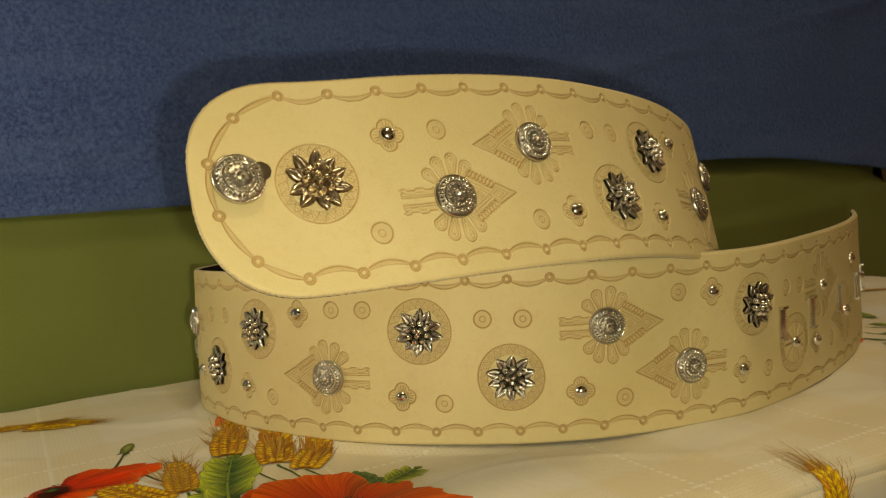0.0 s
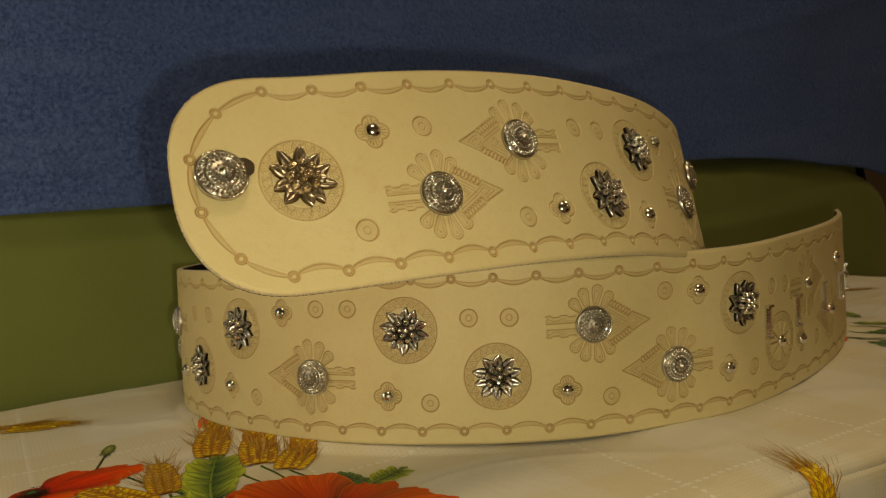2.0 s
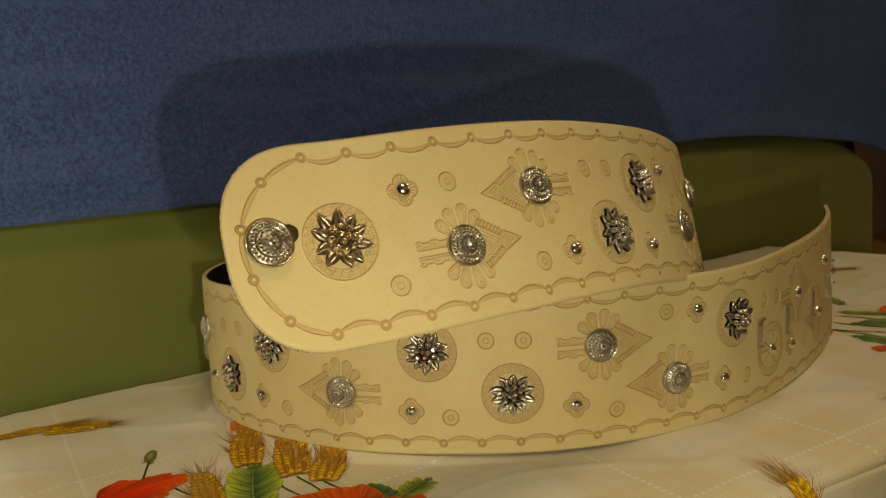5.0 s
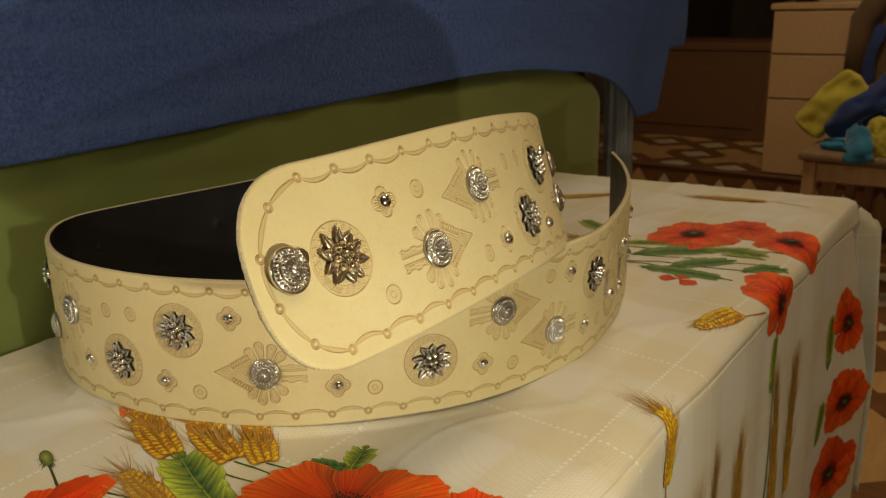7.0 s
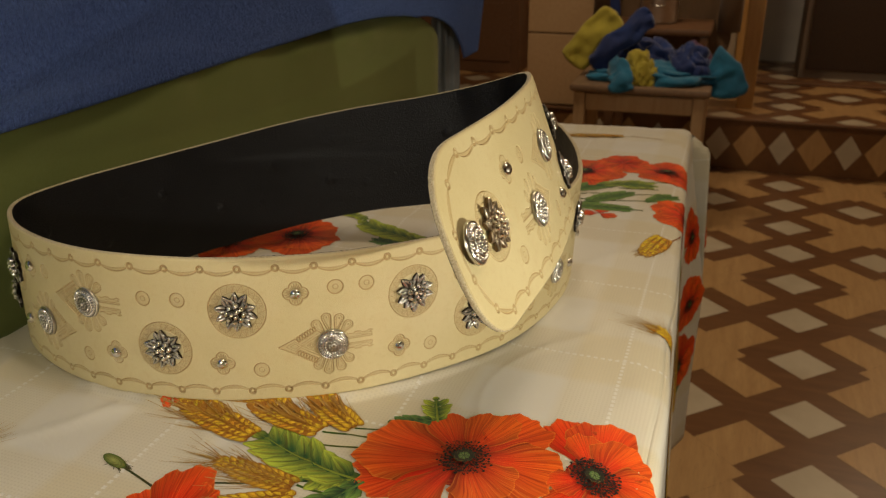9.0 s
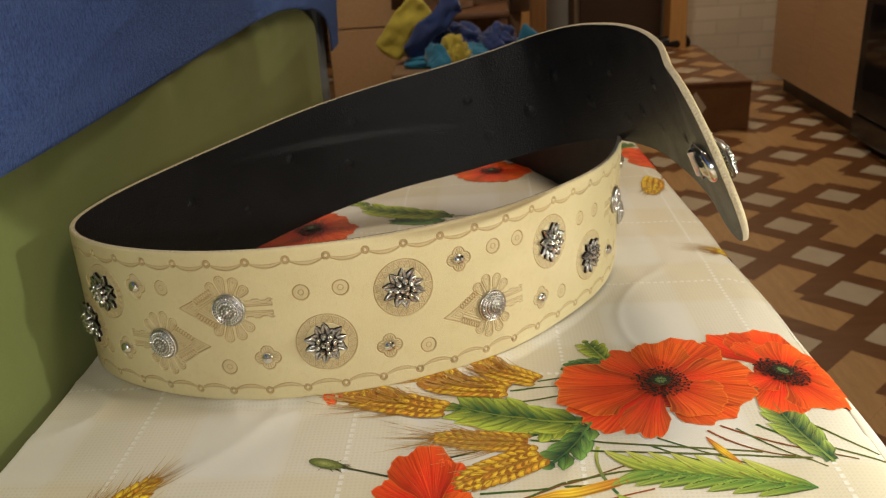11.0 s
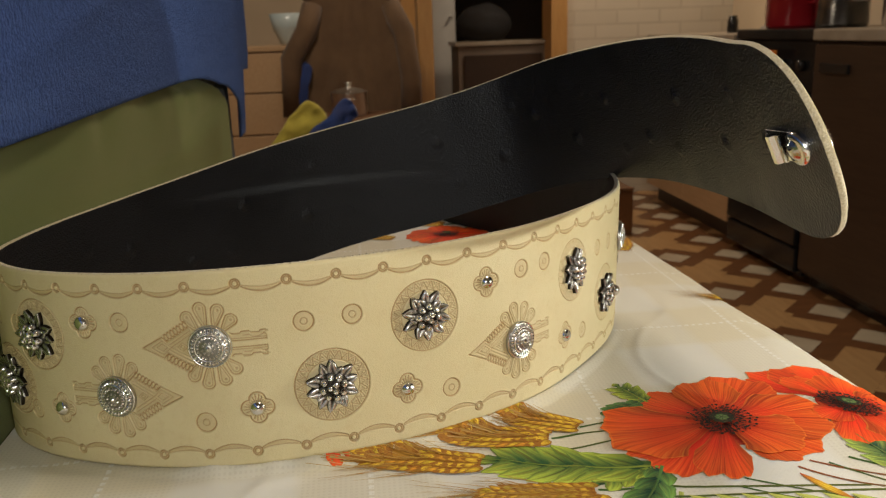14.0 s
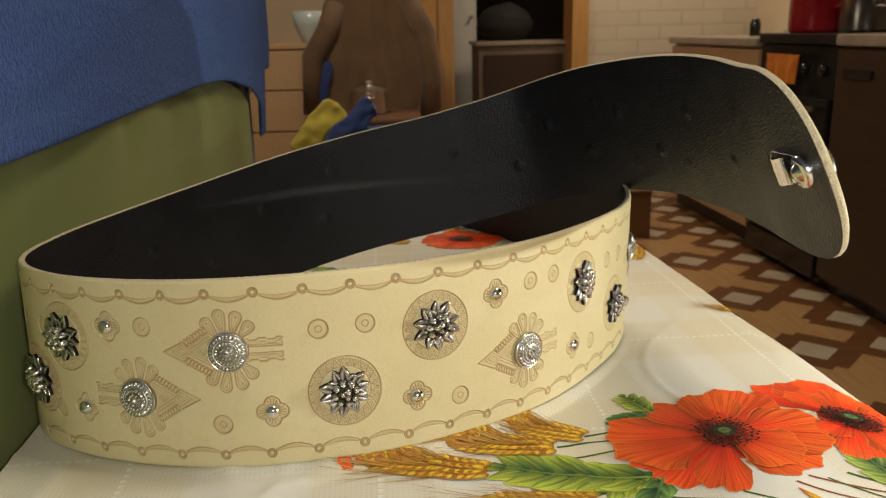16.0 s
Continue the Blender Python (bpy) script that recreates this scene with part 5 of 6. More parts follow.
def prints():
    # the large bunch by the front edge
    for a, b, c in (((0.331, 0.648), (0.335, 0.60), (0.345, 0.55)), ((0.353, 0.596), (0.357, 0.57), (0.36, 0.545)), ((0.366, 0.574), (0.37, 0.56), (0.375, 0.545)),
                    ((0.29, 0.584), (0.29, 0.55), (0.27, 0.43)), ((0.276, 0.572), (0.28, 0.54), (0.262, 0.40)), ((0.30, 0.425), (0.275, 0.40), (0.262, 0.352)),
                    ((0.236, 0.62), (0.235, 0.57), (0.258, 0.47)), ((0.222, 0.60), (0.255, 0.56), (0.257, 0.50)), ((0.33, 0.41), (0.29, 0.39), (0.268, 0.35))):
        stem(a, b, c)
    for a, b, c in (((0.295, 0.46), (0.27, 0.44), (0.265, 0.41)), ((0.30, 0.45), (0.275, 0.42), (0.262, 0.37)), ((0.214, 0.625), (0.240, 0.57), (0.262, 0.52))):
        stem(a, b, c, width=0.0018, c0=(0.30, 0.07, 0.02), c1=(0.16, 0.10, 0.02))
    wheat((0.331, 0.646), (0.352, 0.722), 0.025, 1)
    wheat((0.353, 0.598), (0.374, 0.676), 0.025, 2)
    wheat((0.366, 0.575), (0.396, 0.626), 0.024, 3)
    wheat((0.288, 0.586), (0.295, 0.650), 0.020, 4, 0.050, 0.80)
    wheat((0.274, 0.578), (0.246, 0.632), 0.026, 5, 0.014, 1.05)
    leaf((0.307, 0.545), (0.338, 0.650), 0.042, 1, 0.003, teeth=6)
    leaf((0.306, 0.540), (0.260, 0.578), 0.024, 2, 0.004, (0.16, 0.32, 0.06), (0.010, 0.060, 0.034), 4)
    leaf((0.306, 0.548), (0.297, 0.588), 0.022, 15, 0.0, teeth=3)
    leaf((0.398, 0.520), (0.384, 0.554), 0.018, 3, 0.0, (0.12, 0.26, 0.06), (0.012, 0.06, 0.028), 4)
    leaf((0.398, 0.516), (0.432, 0.530), 0.026, 4, 0.0, teeth=4)
    leaf((0.194, 0.436), (0.201, 0.46), 0.022, 9, 0.002, (0.42, 0.52, 0.08), (0.03, 0.12, 0.04), 4)
    leaf((0.26, 0.388), (0.329, 0.406), 0.030, 6, 0.003, (0.34, 0.46, 0.08), (0.010, 0.070, 0.036), 6)
    # a spray of slender leaves along one rib
    rib = [Vector(q) for q in curve((0.234, 0.407), (0.248, 0.459), (0.254, 0.51), 8)]
    for k, c in enumerate(rib[:-1]):
        for side, reach in ((1, 0.020), (-1, 0.016)):
            tip = c + (rib[k + 1] - c).normalized() * 0.040 + Vector((side * reach, 0.0))
            blade(tuple(c), tuple(tip), 0.0105, side * 0.003, ((0.06, 0.18, 0.03), (0.36, 0.48, 0.06), (0.58, 0.64, 0.14)) if side > 0 else ((0.05, 0.16, 0.04), (0.18, 0.34, 0.05), (0.34, 0.46, 0.08)), 2)
    stem((0.234, 0.407), tuple(rib[4]), (0.254, 0.51), width=0.002, c0=(0.05, 0.14, 0.03), c1=(0.16, 0.28, 0.05))
    blade((0.25, 0.514), (0.222, 0.61), 0.0090, 0.002, belly=0.38)
    blade((0.223, 0.471), (0.173, 0.49), 0.0110, 0.004, ((0.70, 0.56, 0.05), (0.84, 0.62, 0.03), (0.40, 0.06, 0.01)), belly=0.42)
    blade((0.257, 0.446), (0.288, 0.463), 0.0055, 0.001)
    stem((0.237, 0.508), (0.237, 0.508), (0.216, 0.579), width=0.0015, c0=(0.30, 0.10, 0.02), c1=(0.36, 0.05, 0.02))
    stem((0.214, 0.625), (0.214, 0.578), (0.227, 0.489), width=0.0022, c0=(0.02, 0.09, 0.05), c1=(0.16, 0.08, 0.02))
    stem((0.281, 0.538), (0.261, 0.546), (0.233, 0.532), width=0.0028, c0=(0.50, 0.54, 0.12), c1=(0.03, 0.12, 0.05))
    blade((0.233, 0.533), (0.203, 0.51), 0.0165, 0.0, ((0.30, 0.42, 0.05), (0.56, 0.64, 0.12), (0.50, 0.60, 0.14)), 4, 0.60)
    blade((0.195, 0.597), (0.204, 0.554), 0.0150, 0.002, ((0.05, 0.16, 0.04), (0.12, 0.28, 0.06), (0.02, 0.10, 0.05)), 3, 0.60)
    blade((0.221, 0.479), (0.177, 0.501), 0.0130, -0.002, ((0.30, 0.42, 0.05), (0.56, 0.64, 0.12), (0.50, 0.60, 0.14)), 3)
    blade((0.219, 0.484), (0.196, 0.507), 0.0120, 0.002, ((0.30, 0.42, 0.05), (0.56, 0.64, 0.12), (0.50, 0.60, 0.14)), 3)
    stem((0.296, 0.44), (0.272, 0.421), (0.254, 0.393), width=0.0016)
    stem((0.281, 0.502), (0.264, 0.478), (0.254, 0.449), width=0.0016)
    stem((0.289, 0.496), (0.27, 0.466), (0.258, 0.44), width=0.0016)
    leaf((0.20, 0.38), (0.214, 0.458), 0.026, 13, 0.0, (0.34, 0.42, 0.06), (0.05, 0.15, 0.02), 5)
    wheat((0.168, 0.40), (0.166, 0.465), 0.034, 6, 0.03, 1.1)
    stem((0.196, 0.44), (0.18, 0.52), (0.148, 0.47), width=0.003, c0=(0.20, 0.26, 0.05), c1=(0.10, 0.18, 0.04))
    poppy_of((0.364, 0.385), [((0.428, 0.424), 0.024, -0.10), ((0.437, 0.388), 0.034, -0.08), ((0.360, 0.338), 0.036, -0.08), ((0.312, 0.402), 0.024, -0.06), ((0.318, 0.360), 0.034, 0.0),
                               ((0.414, 0.404), 0.016, -0.02), ((0.412, 0.362), 0.034, 0.0), ((0.372, 0.341), 0.026, 0.02), ((0.345, 0.414), 0.016, -0.06)], 0.0138, 2, 0.75, 40)
    poppy_of((0.3555, 0.480), [((0.308, 0.440), 0.032, 0.0), ((0.406, 0.524), 0.028, -0.02), ((0.310, 0.548), 0.028, -0.08), ((0.291, 0.508), 0.017, -0.06), ((0.419, 0.436), 0.030, -0.02),
                                ((0.421, 0.466), 0.026, 0.06), ((0.356, 0.408), 0.042, 0.02), ((0.352, 0.561), 0.048, 0.06), ((0.318, 0.444), 0.036, 0.06)], 0.0128, 1)
    stem((0.306, 0.552), (0.29, 0.60), (0.262, 0.668), width=0.0026, c0=(0.02, 0.07, 0.03), c1=(0.05, 0.06, 0.02))
    bud((0.252, 0.668), (0.268, 0.716), 0.0095, 2)
    poppy_of((0.214, 0.647), [((0.194, 0.634), 0.014, -0.08), ((0.254, 0.682), 0.022, -0.10), ((0.268, 0.638), 0.020, -0.08), ((0.284, 0.664), 0.026, -0.04), ((0.236, 0.627), 0.013, 0.02)], 0.0075, 3, 0.8, 30)
    poppy((0.158, 0.560), 0.060, 40, 0.95, 10, 4, 5)
    poppy((0.152, 0.625), 0.042, 10, 0.8, 40, 14, 4, False)
    wheat((0.205, 0.872), (0.258, 0.846), 0.024, 7, 0.03, 1.25)
    wheat((0.150, 0.892), (0.235, 0.878), 0.014, 27, 0.03, 1.0)
    poppy((0.352, 0.733), 0.012, 0, 0.8, 30, 9, 3, False)
    # inside the belt
    poppy((0.722, 0.822), 0.064, 30, 1.0, 0, 21, 6)
    poppy((0.672, 0.890), 0.056, 80, 0.85, 40, 22, 5)
    leaf((0.748, 0.650), (0.795, 0.772), 0.034, 23, 0.004)
    leaf((0.735, 0.66), (0.745, 0.73), 0.024, 24, 0.003, (0.10, 0.22, 0.05), (0.012, 0.07, 0.03))
    stem((0.735, 0.55), (0.745, 0.62), (0.75, 0.66))
    poppy((0.915, 0.600), 0.058, 10, 0.9, 60, 25, 5)
    wheat((0.92, 0.67), (0.955, 0.735), 0.020, 26, 0.03)
    leaf((0.80, 0.76), (0.83, 0.83), 0.02, 28)
    # the bunch at the table's far end
    poppy((1.108, 0.528), 0.068, 15, 0.9, 0, 31, 6)
    poppy((1.168, 0.475), 0.050, 60, 0.9, 20, 35, 5, False)
    poppy((1.138, 0.405), 0.062, 35, 0.95, 30, 32, 5)
    poppy((0.968, 0.352), 0.064, 70, 1.0, 0, 33, 5)
    for k, (a, b, w) in enumerate((((0.985, 0.56), (1.06, 0.47), 0.034), ((1.05, 0.50), (1.065, 0.41), 0.036), ((0.96, 0.50), (1.03, 0.44), 0.028), ((1.02, 0.60), (1.05, 0.53), 0.026), ((0.94, 0.53), (0.955, 0.43), 0.026), ((1.06, 0.62), (1.10, 0.70), 0.03), ((0.99, 0.42), (1.04, 0.38), 0.024))):
        leaf(a, b, w, 40 + k, 0.004, (0.34, 0.42, 0.07) if k % 2 else (0.14, 0.26, 0.06), (0.04, 0.12, 0.025), 6)
    for k, (a, b, c) in enumerate((((0.97, 0.60), (1.0, 0.50), (1.03, 0.40)), ((0.99, 0.62), (1.03, 0.52), (1.05, 0.41)), ((0.95, 0.57), (0.98, 0.49), (1.0, 0.40)), ((1.03, 0.60), (1.05, 0.50), (1.09, 0.40)), ((0.94, 0.62), (0.96, 0.52), (0.955, 0.42)))):
        stem(a, b, c, width=0.004)
    poppy((0.925, 0.475), 0.026, 50, 0.7, 70, 34, 3, False, 0.02)
    wheat((0.97, 0.60), (1.01, 0.665), 0.024, 46, 0.03)
    wheat((1.335, 0.50), (1.315, 0.60), 0.022, 47, 0.04, 1.1)
    stem((1.332, 0.43), (1.34, 0.47), (1.335, 0.50), width=0.003, c0=(0.35, 0.2, 0.04), c1=(0.4, 0.24, 0.04))
    wheat((0.862, 0.384), (0.800, 0.400), 0.026, 48, 0.02, 1.35)
    stem((0.905, 0.362), (0.885, 0.365), (0.862, 0.374), width=0.002, c0=(0.3, 0.08, 0.03), c1=(0.35, 0.14, 0.03))
    wheat((0.60, 0.290), (0.622, 0.372), 0.019, 49, 0.045, 1.15)
    wheat((1.20, 0.80), (1.26, 0.74), 0.02, 50, 0.03)
    poppy((1.00, 0.78), 0.05, 20, 0.9, 10, 51, 5)
    poppy((1.10, 0.87), 0.05, 80, 0.9, 10, 52, 5)
    leaf((1.06, 0.76), (1.12, 0.80), 0.03, 53)
    # on the falls
    stem((0.60, 0.02), (0.60, 0.15), (0.60, 0.29), width=0.004, c0=(0.40, 0.24, 0.05), c1=(0.40, 0.24, 0.05))
    for k, p in enumerate((0.66, 0.72, 0.80, 0.95, 1.06)):
        wheat((p, 0.10 - 0.02 * k % 3), (p + 0.012, 0.21 + 0.015 * (k % 2)), 0.015, 60 + k, 0.05, 1.2)
        stem((p - 0.01, -0.1), (p, 0.0), (p, 0.10), width=0.003, c0=(0.40, 0.24, 0.05), c1=(0.40, 0.24, 0.05))
    leaf((0.94, 0.22), (0.955, 0.30), 0.02, 65)
    stem((0.93, 0.0), (0.94, 0.12), (0.95, 0.24), width=0.004)
    poppy((1.36, 0.160), 0.056, 20, 1.0, 0, 66, 5)
    poppy((1.35, 0.025), 0.058, 50, 0.95, 0, 67, 6)
    poppy((1.335, -0.105), 0.070, 90, 1.0, 0, 68, 6)
    leaf((1.30, 0.10), (1.31, 0.19), 0.03, 69)
    leaf((1.27, -0.02), (1.29, 0.05), 0.03, 70)
    leaf((1.30, -0.19), (1.36, -0.14), 0.035, 71, 0.0, (0.10, 0.22, 0.05), (0.012, 0.07, 0.03))
    for k, (u, v) in enumerate(((1.53, 0.42), (1.66, 0.40), (1.79, 0.43))):
        poppy((u, v), 0.062, 40 * k, 1.0, 0, 72 + k, 5)
    leaf((1.58, 0.46), (1.62, 0.53), 0.03, 76)
    leaf((1.72, 0.45), (1.77, 0.52), 0.03, 77)


prints()
# ---- what is tooled into the belt and riveted on it: kind, s, v, way of the arrow ----
def pattern():
    a = [("slotted_disc", 0.316, 0.043, 1), ("disc", 0.370, 0.082, 1), ("disc", 0.566, 0.047, 1), ("disc", 0.630, 0.0805, 1), ("disc", 0.7748, 0.080, 1), ("disc", 0.838, 0.0459, 1),
         ("flower", 0.384, 0.0347, 1), ("flower", 0.414, 0.096, 1), ("flower", 0.518, 0.0347, 1), ("flower", 0.6445, 0.034, 1), ("flower", 0.728, 0.093, 1),
         ("flower", 0.7905, 0.0345, 1), ("flower", 0.884, 0.0372, 1), ("flower", 0.990, 0.0938, 1), ("flower", 1.016, 0.0361, 1),
         ("ring", 0.354, 0.0306, 1), ("ring", 0.442, 0.098, 1), ("ring", 0.486, 0.0275, 1), ("ring", 0.556, 0.0875, 1), ("ring", 0.584, 0.0882, 1), ("ring", 0.614, 0.0292, 1),
         ("ring", 0.672, 0.096, 1), ("ring", 0.697, 0.096, 1), ("ring", 0.7595, 0.028, 1), ("ring", 0.8225, 0.0889, 1), ("ring", 0.852, 0.0885, 1), ("ring", 0.916, 0.030, 1), ("ring", 0.964, 0.0945, 1), ("ring", 1.042, 0.0313, 1),
         ("arrow", 0.434, 0.0445, 1), ("arrow", 0.498, 0.0792, -1), ("arrow", 0.7015, 0.0468, 1), ("arrow", 0.907, 0.0785, 1), ("arrow", 0.972, 0.0472, -1),
         ("bare_arrow", 0.264, 0.0806, -1), ("bare_arrow", 0.200, 0.048, 1), ("bare_arrow", 0.085, 0.064, 1), ("flower", 0.278, 0.037, 1), ("ring", 0.243, 0.032, 1), ("ring", 0.328, 0.0885, 1), ("ring", 0.306, 0.087, 1), ("flower", 0.170, 0.091, 1)]
    extra = [("disc", 1.030, 0.0834, 1), ("disc", 1.068, 0.048, 1)]
    b = extra + [(k, s + 0.4975, v, w) for k, s, v, w in a if 0.50 < s < 1.04 and s + 0.4975 > 1.045]
    c = [(k, s + 0.4975, v, w) for k, s, v, w in b if s > 1.09 and 1.53 < s + 0.4975 < 1.76]
    flap = [("disc", 0.0670, 0.062, 1), ("disc", 0.274, 0.0405, 1), ("disc", 0.324, 0.0775, 1), ("flower", 0.1135, 0.087, 1), ("flower", 0.230, 0.032, 1), ("flower", 0.316, 0.0285, 1), ("flower", 0.358, 0.089, 1), ("arrow", 0.383, 0.0445, -1), ("arrow", 0.430, 0.078, 1), ("ring", 0.395, 0.091, 1),
            ("ring", 0.1455, 0.0885, 1), ("ring", 0.097, 0.0299, 1), ("ring", 0.202, 0.028, 1), ("ring", 0.262, 0.0882, 1), ("ring", 0.286, 0.0882, 1),
            ("arrow", 0.1455, 0.046, -1), ("arrow", 0.2105, 0.0775, 1)]
    return a + b + c + [(k, BELT_L - u, v, w) for k, u, v, w in flap]


PATTERN = pattern()
TIP = 0.058


def half_width(u):
    """Half of the belt's width at u from its tip."""
    x = np.clip(1 - np.asarray(u, float) / TIP, 0, 1)
    return BELT_W / 2 * np.maximum(1 - x ** 2.5, 1e-6) ** 0.4


def seg(a, b, p, q):
    """Distance of the points (a, b) from the line p-q."""
    d = np.subtract(q, p)
    t = np.clip(((a - p[0]) * d[0] + (b - p[1]) * d[1]) / (d @ d), 0, 1)
    return np.hypot(a - p[0] - t * d[0], b - p[1] - t * d[1])


def groove(d, w=0.00048):
    return np.exp(-(d / w) ** 2)


def stamp(kind, a, b):
    """Depth (0..1) and burnish (0..1) of one stamp in its own coordinates."""
    r, th = np.hypot(a, b), np.arctan2(b, a)
    fine = 0.00030
    dish, burn = np.zeros_like(a), np.zeros_like(a)
    if kind == "ring":
        deep = np.maximum(groove(r - 0.0060, 0.00042), 0.8 * groove(r - 0.0021, 0.00034))
        dish = np.where(r < 0.0060, 0.15 + 0.30 * (r / 0.006) ** 2, 0)
        burn = np.where(r < 0.0060, 0.17, 0)
    elif "disc" in kind:
        zig = np.abs(((th / (2 * np.pi) * 24) % 1) * 2 - 1)
        one = groove((r - (0.0172 + 0.0050 * zig)) * 0.44, fine * 1.05)
        two = groove((r - (0.0144 + 0.0050 * zig)) * 0.44, fine * 0.9) * (r > 0.0174)
        three = groove((r - (0.0200 + 0.0050 * zig)) * 0.44, fine * 0.9) * (r < 0.0222)
        deep = np.maximum.reduce([groove(r - 0.0231, 0.00036), 0.75 * groove(r - 0.0165, fine), 0.8 * one * (r < 0.0222), 0.6 * two * (r < 0.02), 0.6 * three])
        band = (r < 0.0230) & (r > 0.0165)
        dish = np.where(band, 0.12, 0)
        burn = np.where(band, 0.17, 0)
        if kind == "slotted_disc":
            for k in range(9):
                an = 2 * np.pi * k / 9
                deep = np.maximum(deep, groove(seg(a, b, (0.004 * np.cos(an), 0.004 * np.sin(an)), (0.0145 * np.cos(an), 0.0145 * np.sin(an))), 0.0009))
    elif kind == "flower":
        lobe = np.minimum(np.hypot(np.abs(a) - 0.0050, b), np.hypot(a, np.abs(b) - 0.0050)) - 0.0049
        rays = groove(((th / (2 * np.pi) * 24) % 1 - 0.5) * 2 * np.pi / 24 * r, 0.00034) * (r > 0.0046) * (lobe < -0.0012)
        deep = np.maximum(groove(lobe, 0.00042), 0.95 * rays)
        dish = np.where(lobe < 0, 0.16, 0)
        burn = np.where(lobe < 0, 0.13, 0)
    elif "arrow" in kind:
        c = np.abs(b)
        tip, wing, knot = (0.0432, 0.0), (0.0297, 0.0066), (0.0245, 0.0)
        strong = [seg(a, c, tip, wing), seg(a, c, wing, (0.0268, 0.0036))]
        lines = [seg(a, c, (0.0372, 0), (0.0299, 0.0044)), seg(a, c, (0.0299, 0.0044), knot),
                 seg(a, c, (0.0340, 0), (0.0300, 0.0023)), seg(a, c, (0.0300, 0.0023), (0.0268, 0)),
                 seg(a, c, (0.0265, 0.0034), (0.0118, 0.0122)), seg(a, c, (0.0252, 0.0018), (0.0115, 0.0100)), seg(a, c, knot, (0.0113, 0.0078)),
                 seg(a, c, (0.0205, 0), (0.0172, 0.0026)), seg(a, c, (0.0172, 0.0026), (0.0139, 0)), seg(a, c, (0.0188, 0), (0.0172, 0.0012)), seg(a, c, (0.0172, 0.0012), (0.0156, 0))]
        for k in range(7):
            f = (k + 0.4) / 7
            px, py = 0.0278 - 0.0150 * f, 0.0058 + 0.0088 * f
            ca, sa = np.cos(np.radians(68)), np.sin(np.radians(68))
            u, w = (a - px) * ca + (c - py) * sa, -(a - px) * sa + (c - py) * ca
            strong.append(np.abs(np.hypot(u / 0.0021, w / 0.0011) - 1) * 0.0013)
        body = (a > 0.0105) & (c < (0.0432 - a) * 0.58)
        burn = np.where(body, 0.20, 0)
        for an, far in ((56, 0.0258), (80, 0.0274), (106, 0.0262), (131, 0.0238)):
            t = np.radians(an)
            u, w = a * np.cos(t) + c * np.sin(t), -a * np.sin(t) + c * np.cos(t)
            rad = 0.0038
            mid = far - rad
            half = np.where(u > mid, np.sqrt(np.clip(rad ** 2 - (u - mid) ** 2, 0, None)), rad * (0.30 + 0.70 * np.clip((u - 0.0125) / (mid - 0.0125), 0, 1) ** 0.8))
            out = np.where(u > mid, np.hypot(u - mid, w) - rad, np.abs(w) - half)
            on = u > 0.0118
            strong.append(np.where(on, np.abs(out), 1.0))
            lines.append(np.where(on, np.abs(out + 0.0015), 1.0))
            lines.append(np.abs(np.hypot(u - mid, w) - 0.0005))
            burn = np.maximum(burn, np.where(on & (out < 0), 0.14, 0))
        tail = (a < -0.0115) & (a > -0.0328)
        wave = 0.0070 + 0.0006 * np.tanh(4 * np.sin(a * 560 + 0.6))
        strong += [np.where(tail, np.abs(c - 0.0021), 1.0), np.where(tail, np.abs(c - wave), 1.0)]
        lines += [np.where(tail, np.abs(c - 0.0034), 1.0), np.where(tail & (a < -0.019), np.abs(c - wave + 0.0024), 1.0),
                  seg(a, c, (-0.0328, 0.0021), (-0.0328, 0.0046)), seg(a, c, (-0.0310, 0.0058), (-0.0335, 0.0072)), seg(a, c, (-0.0310, 0.0058), (-0.0328, 0.0046))]
        burn = np.maximum(burn, np.where(tail & (c > 0.0021) & (c < wave), 0.15, 0))
        deep = np.maximum(groove(np.minimum.reduce(strong), 0.00036), 0.72 * groove(np.minimum.reduce(lines), fine))
        dish = np.where(burn > 0, 0.16, 0)
    deep = np.clip(deep, 0, 1)
    return np.maximum(deep, dish), np.clip(np.maximum(burn, 0.92 * deep ** 1.2), 0, 1)


def border():
    """Eyelets (s, v) of the border and the swags between them, along both edges and round the tip."""
    end = BELT_L
    low, high = 0.0091, BELT_W - 0.0090
    runs = []
    for v in (low, high):
        ring = [0.8870 + 0.0296 * m if v < 0.05 else 0.8890 + 0.0294 * m for m in range(-30, 29)]
        run = [(s, v) for s in ring if 0.012 < s < end - 0.42]
        last = run[-1][0]
        stop = end - (0.0525 if v < 0.05 else 0.0545)
        k = int(round((stop - last) / 0.0292))
        step = (stop - last) / k
        run += [(last + step * (m + 1), v) for m in range(k)]
        runs.append(run)
    round_tip = [(end - 0.0275, 0.0205), (end - 0.0120, 0.0460), (end - 0.0105, 0.075), (end - 0.0270, 0.1020)]
    runs.append([runs[0][-1]] + round_tip + [runs[1][-1]])
    return runs


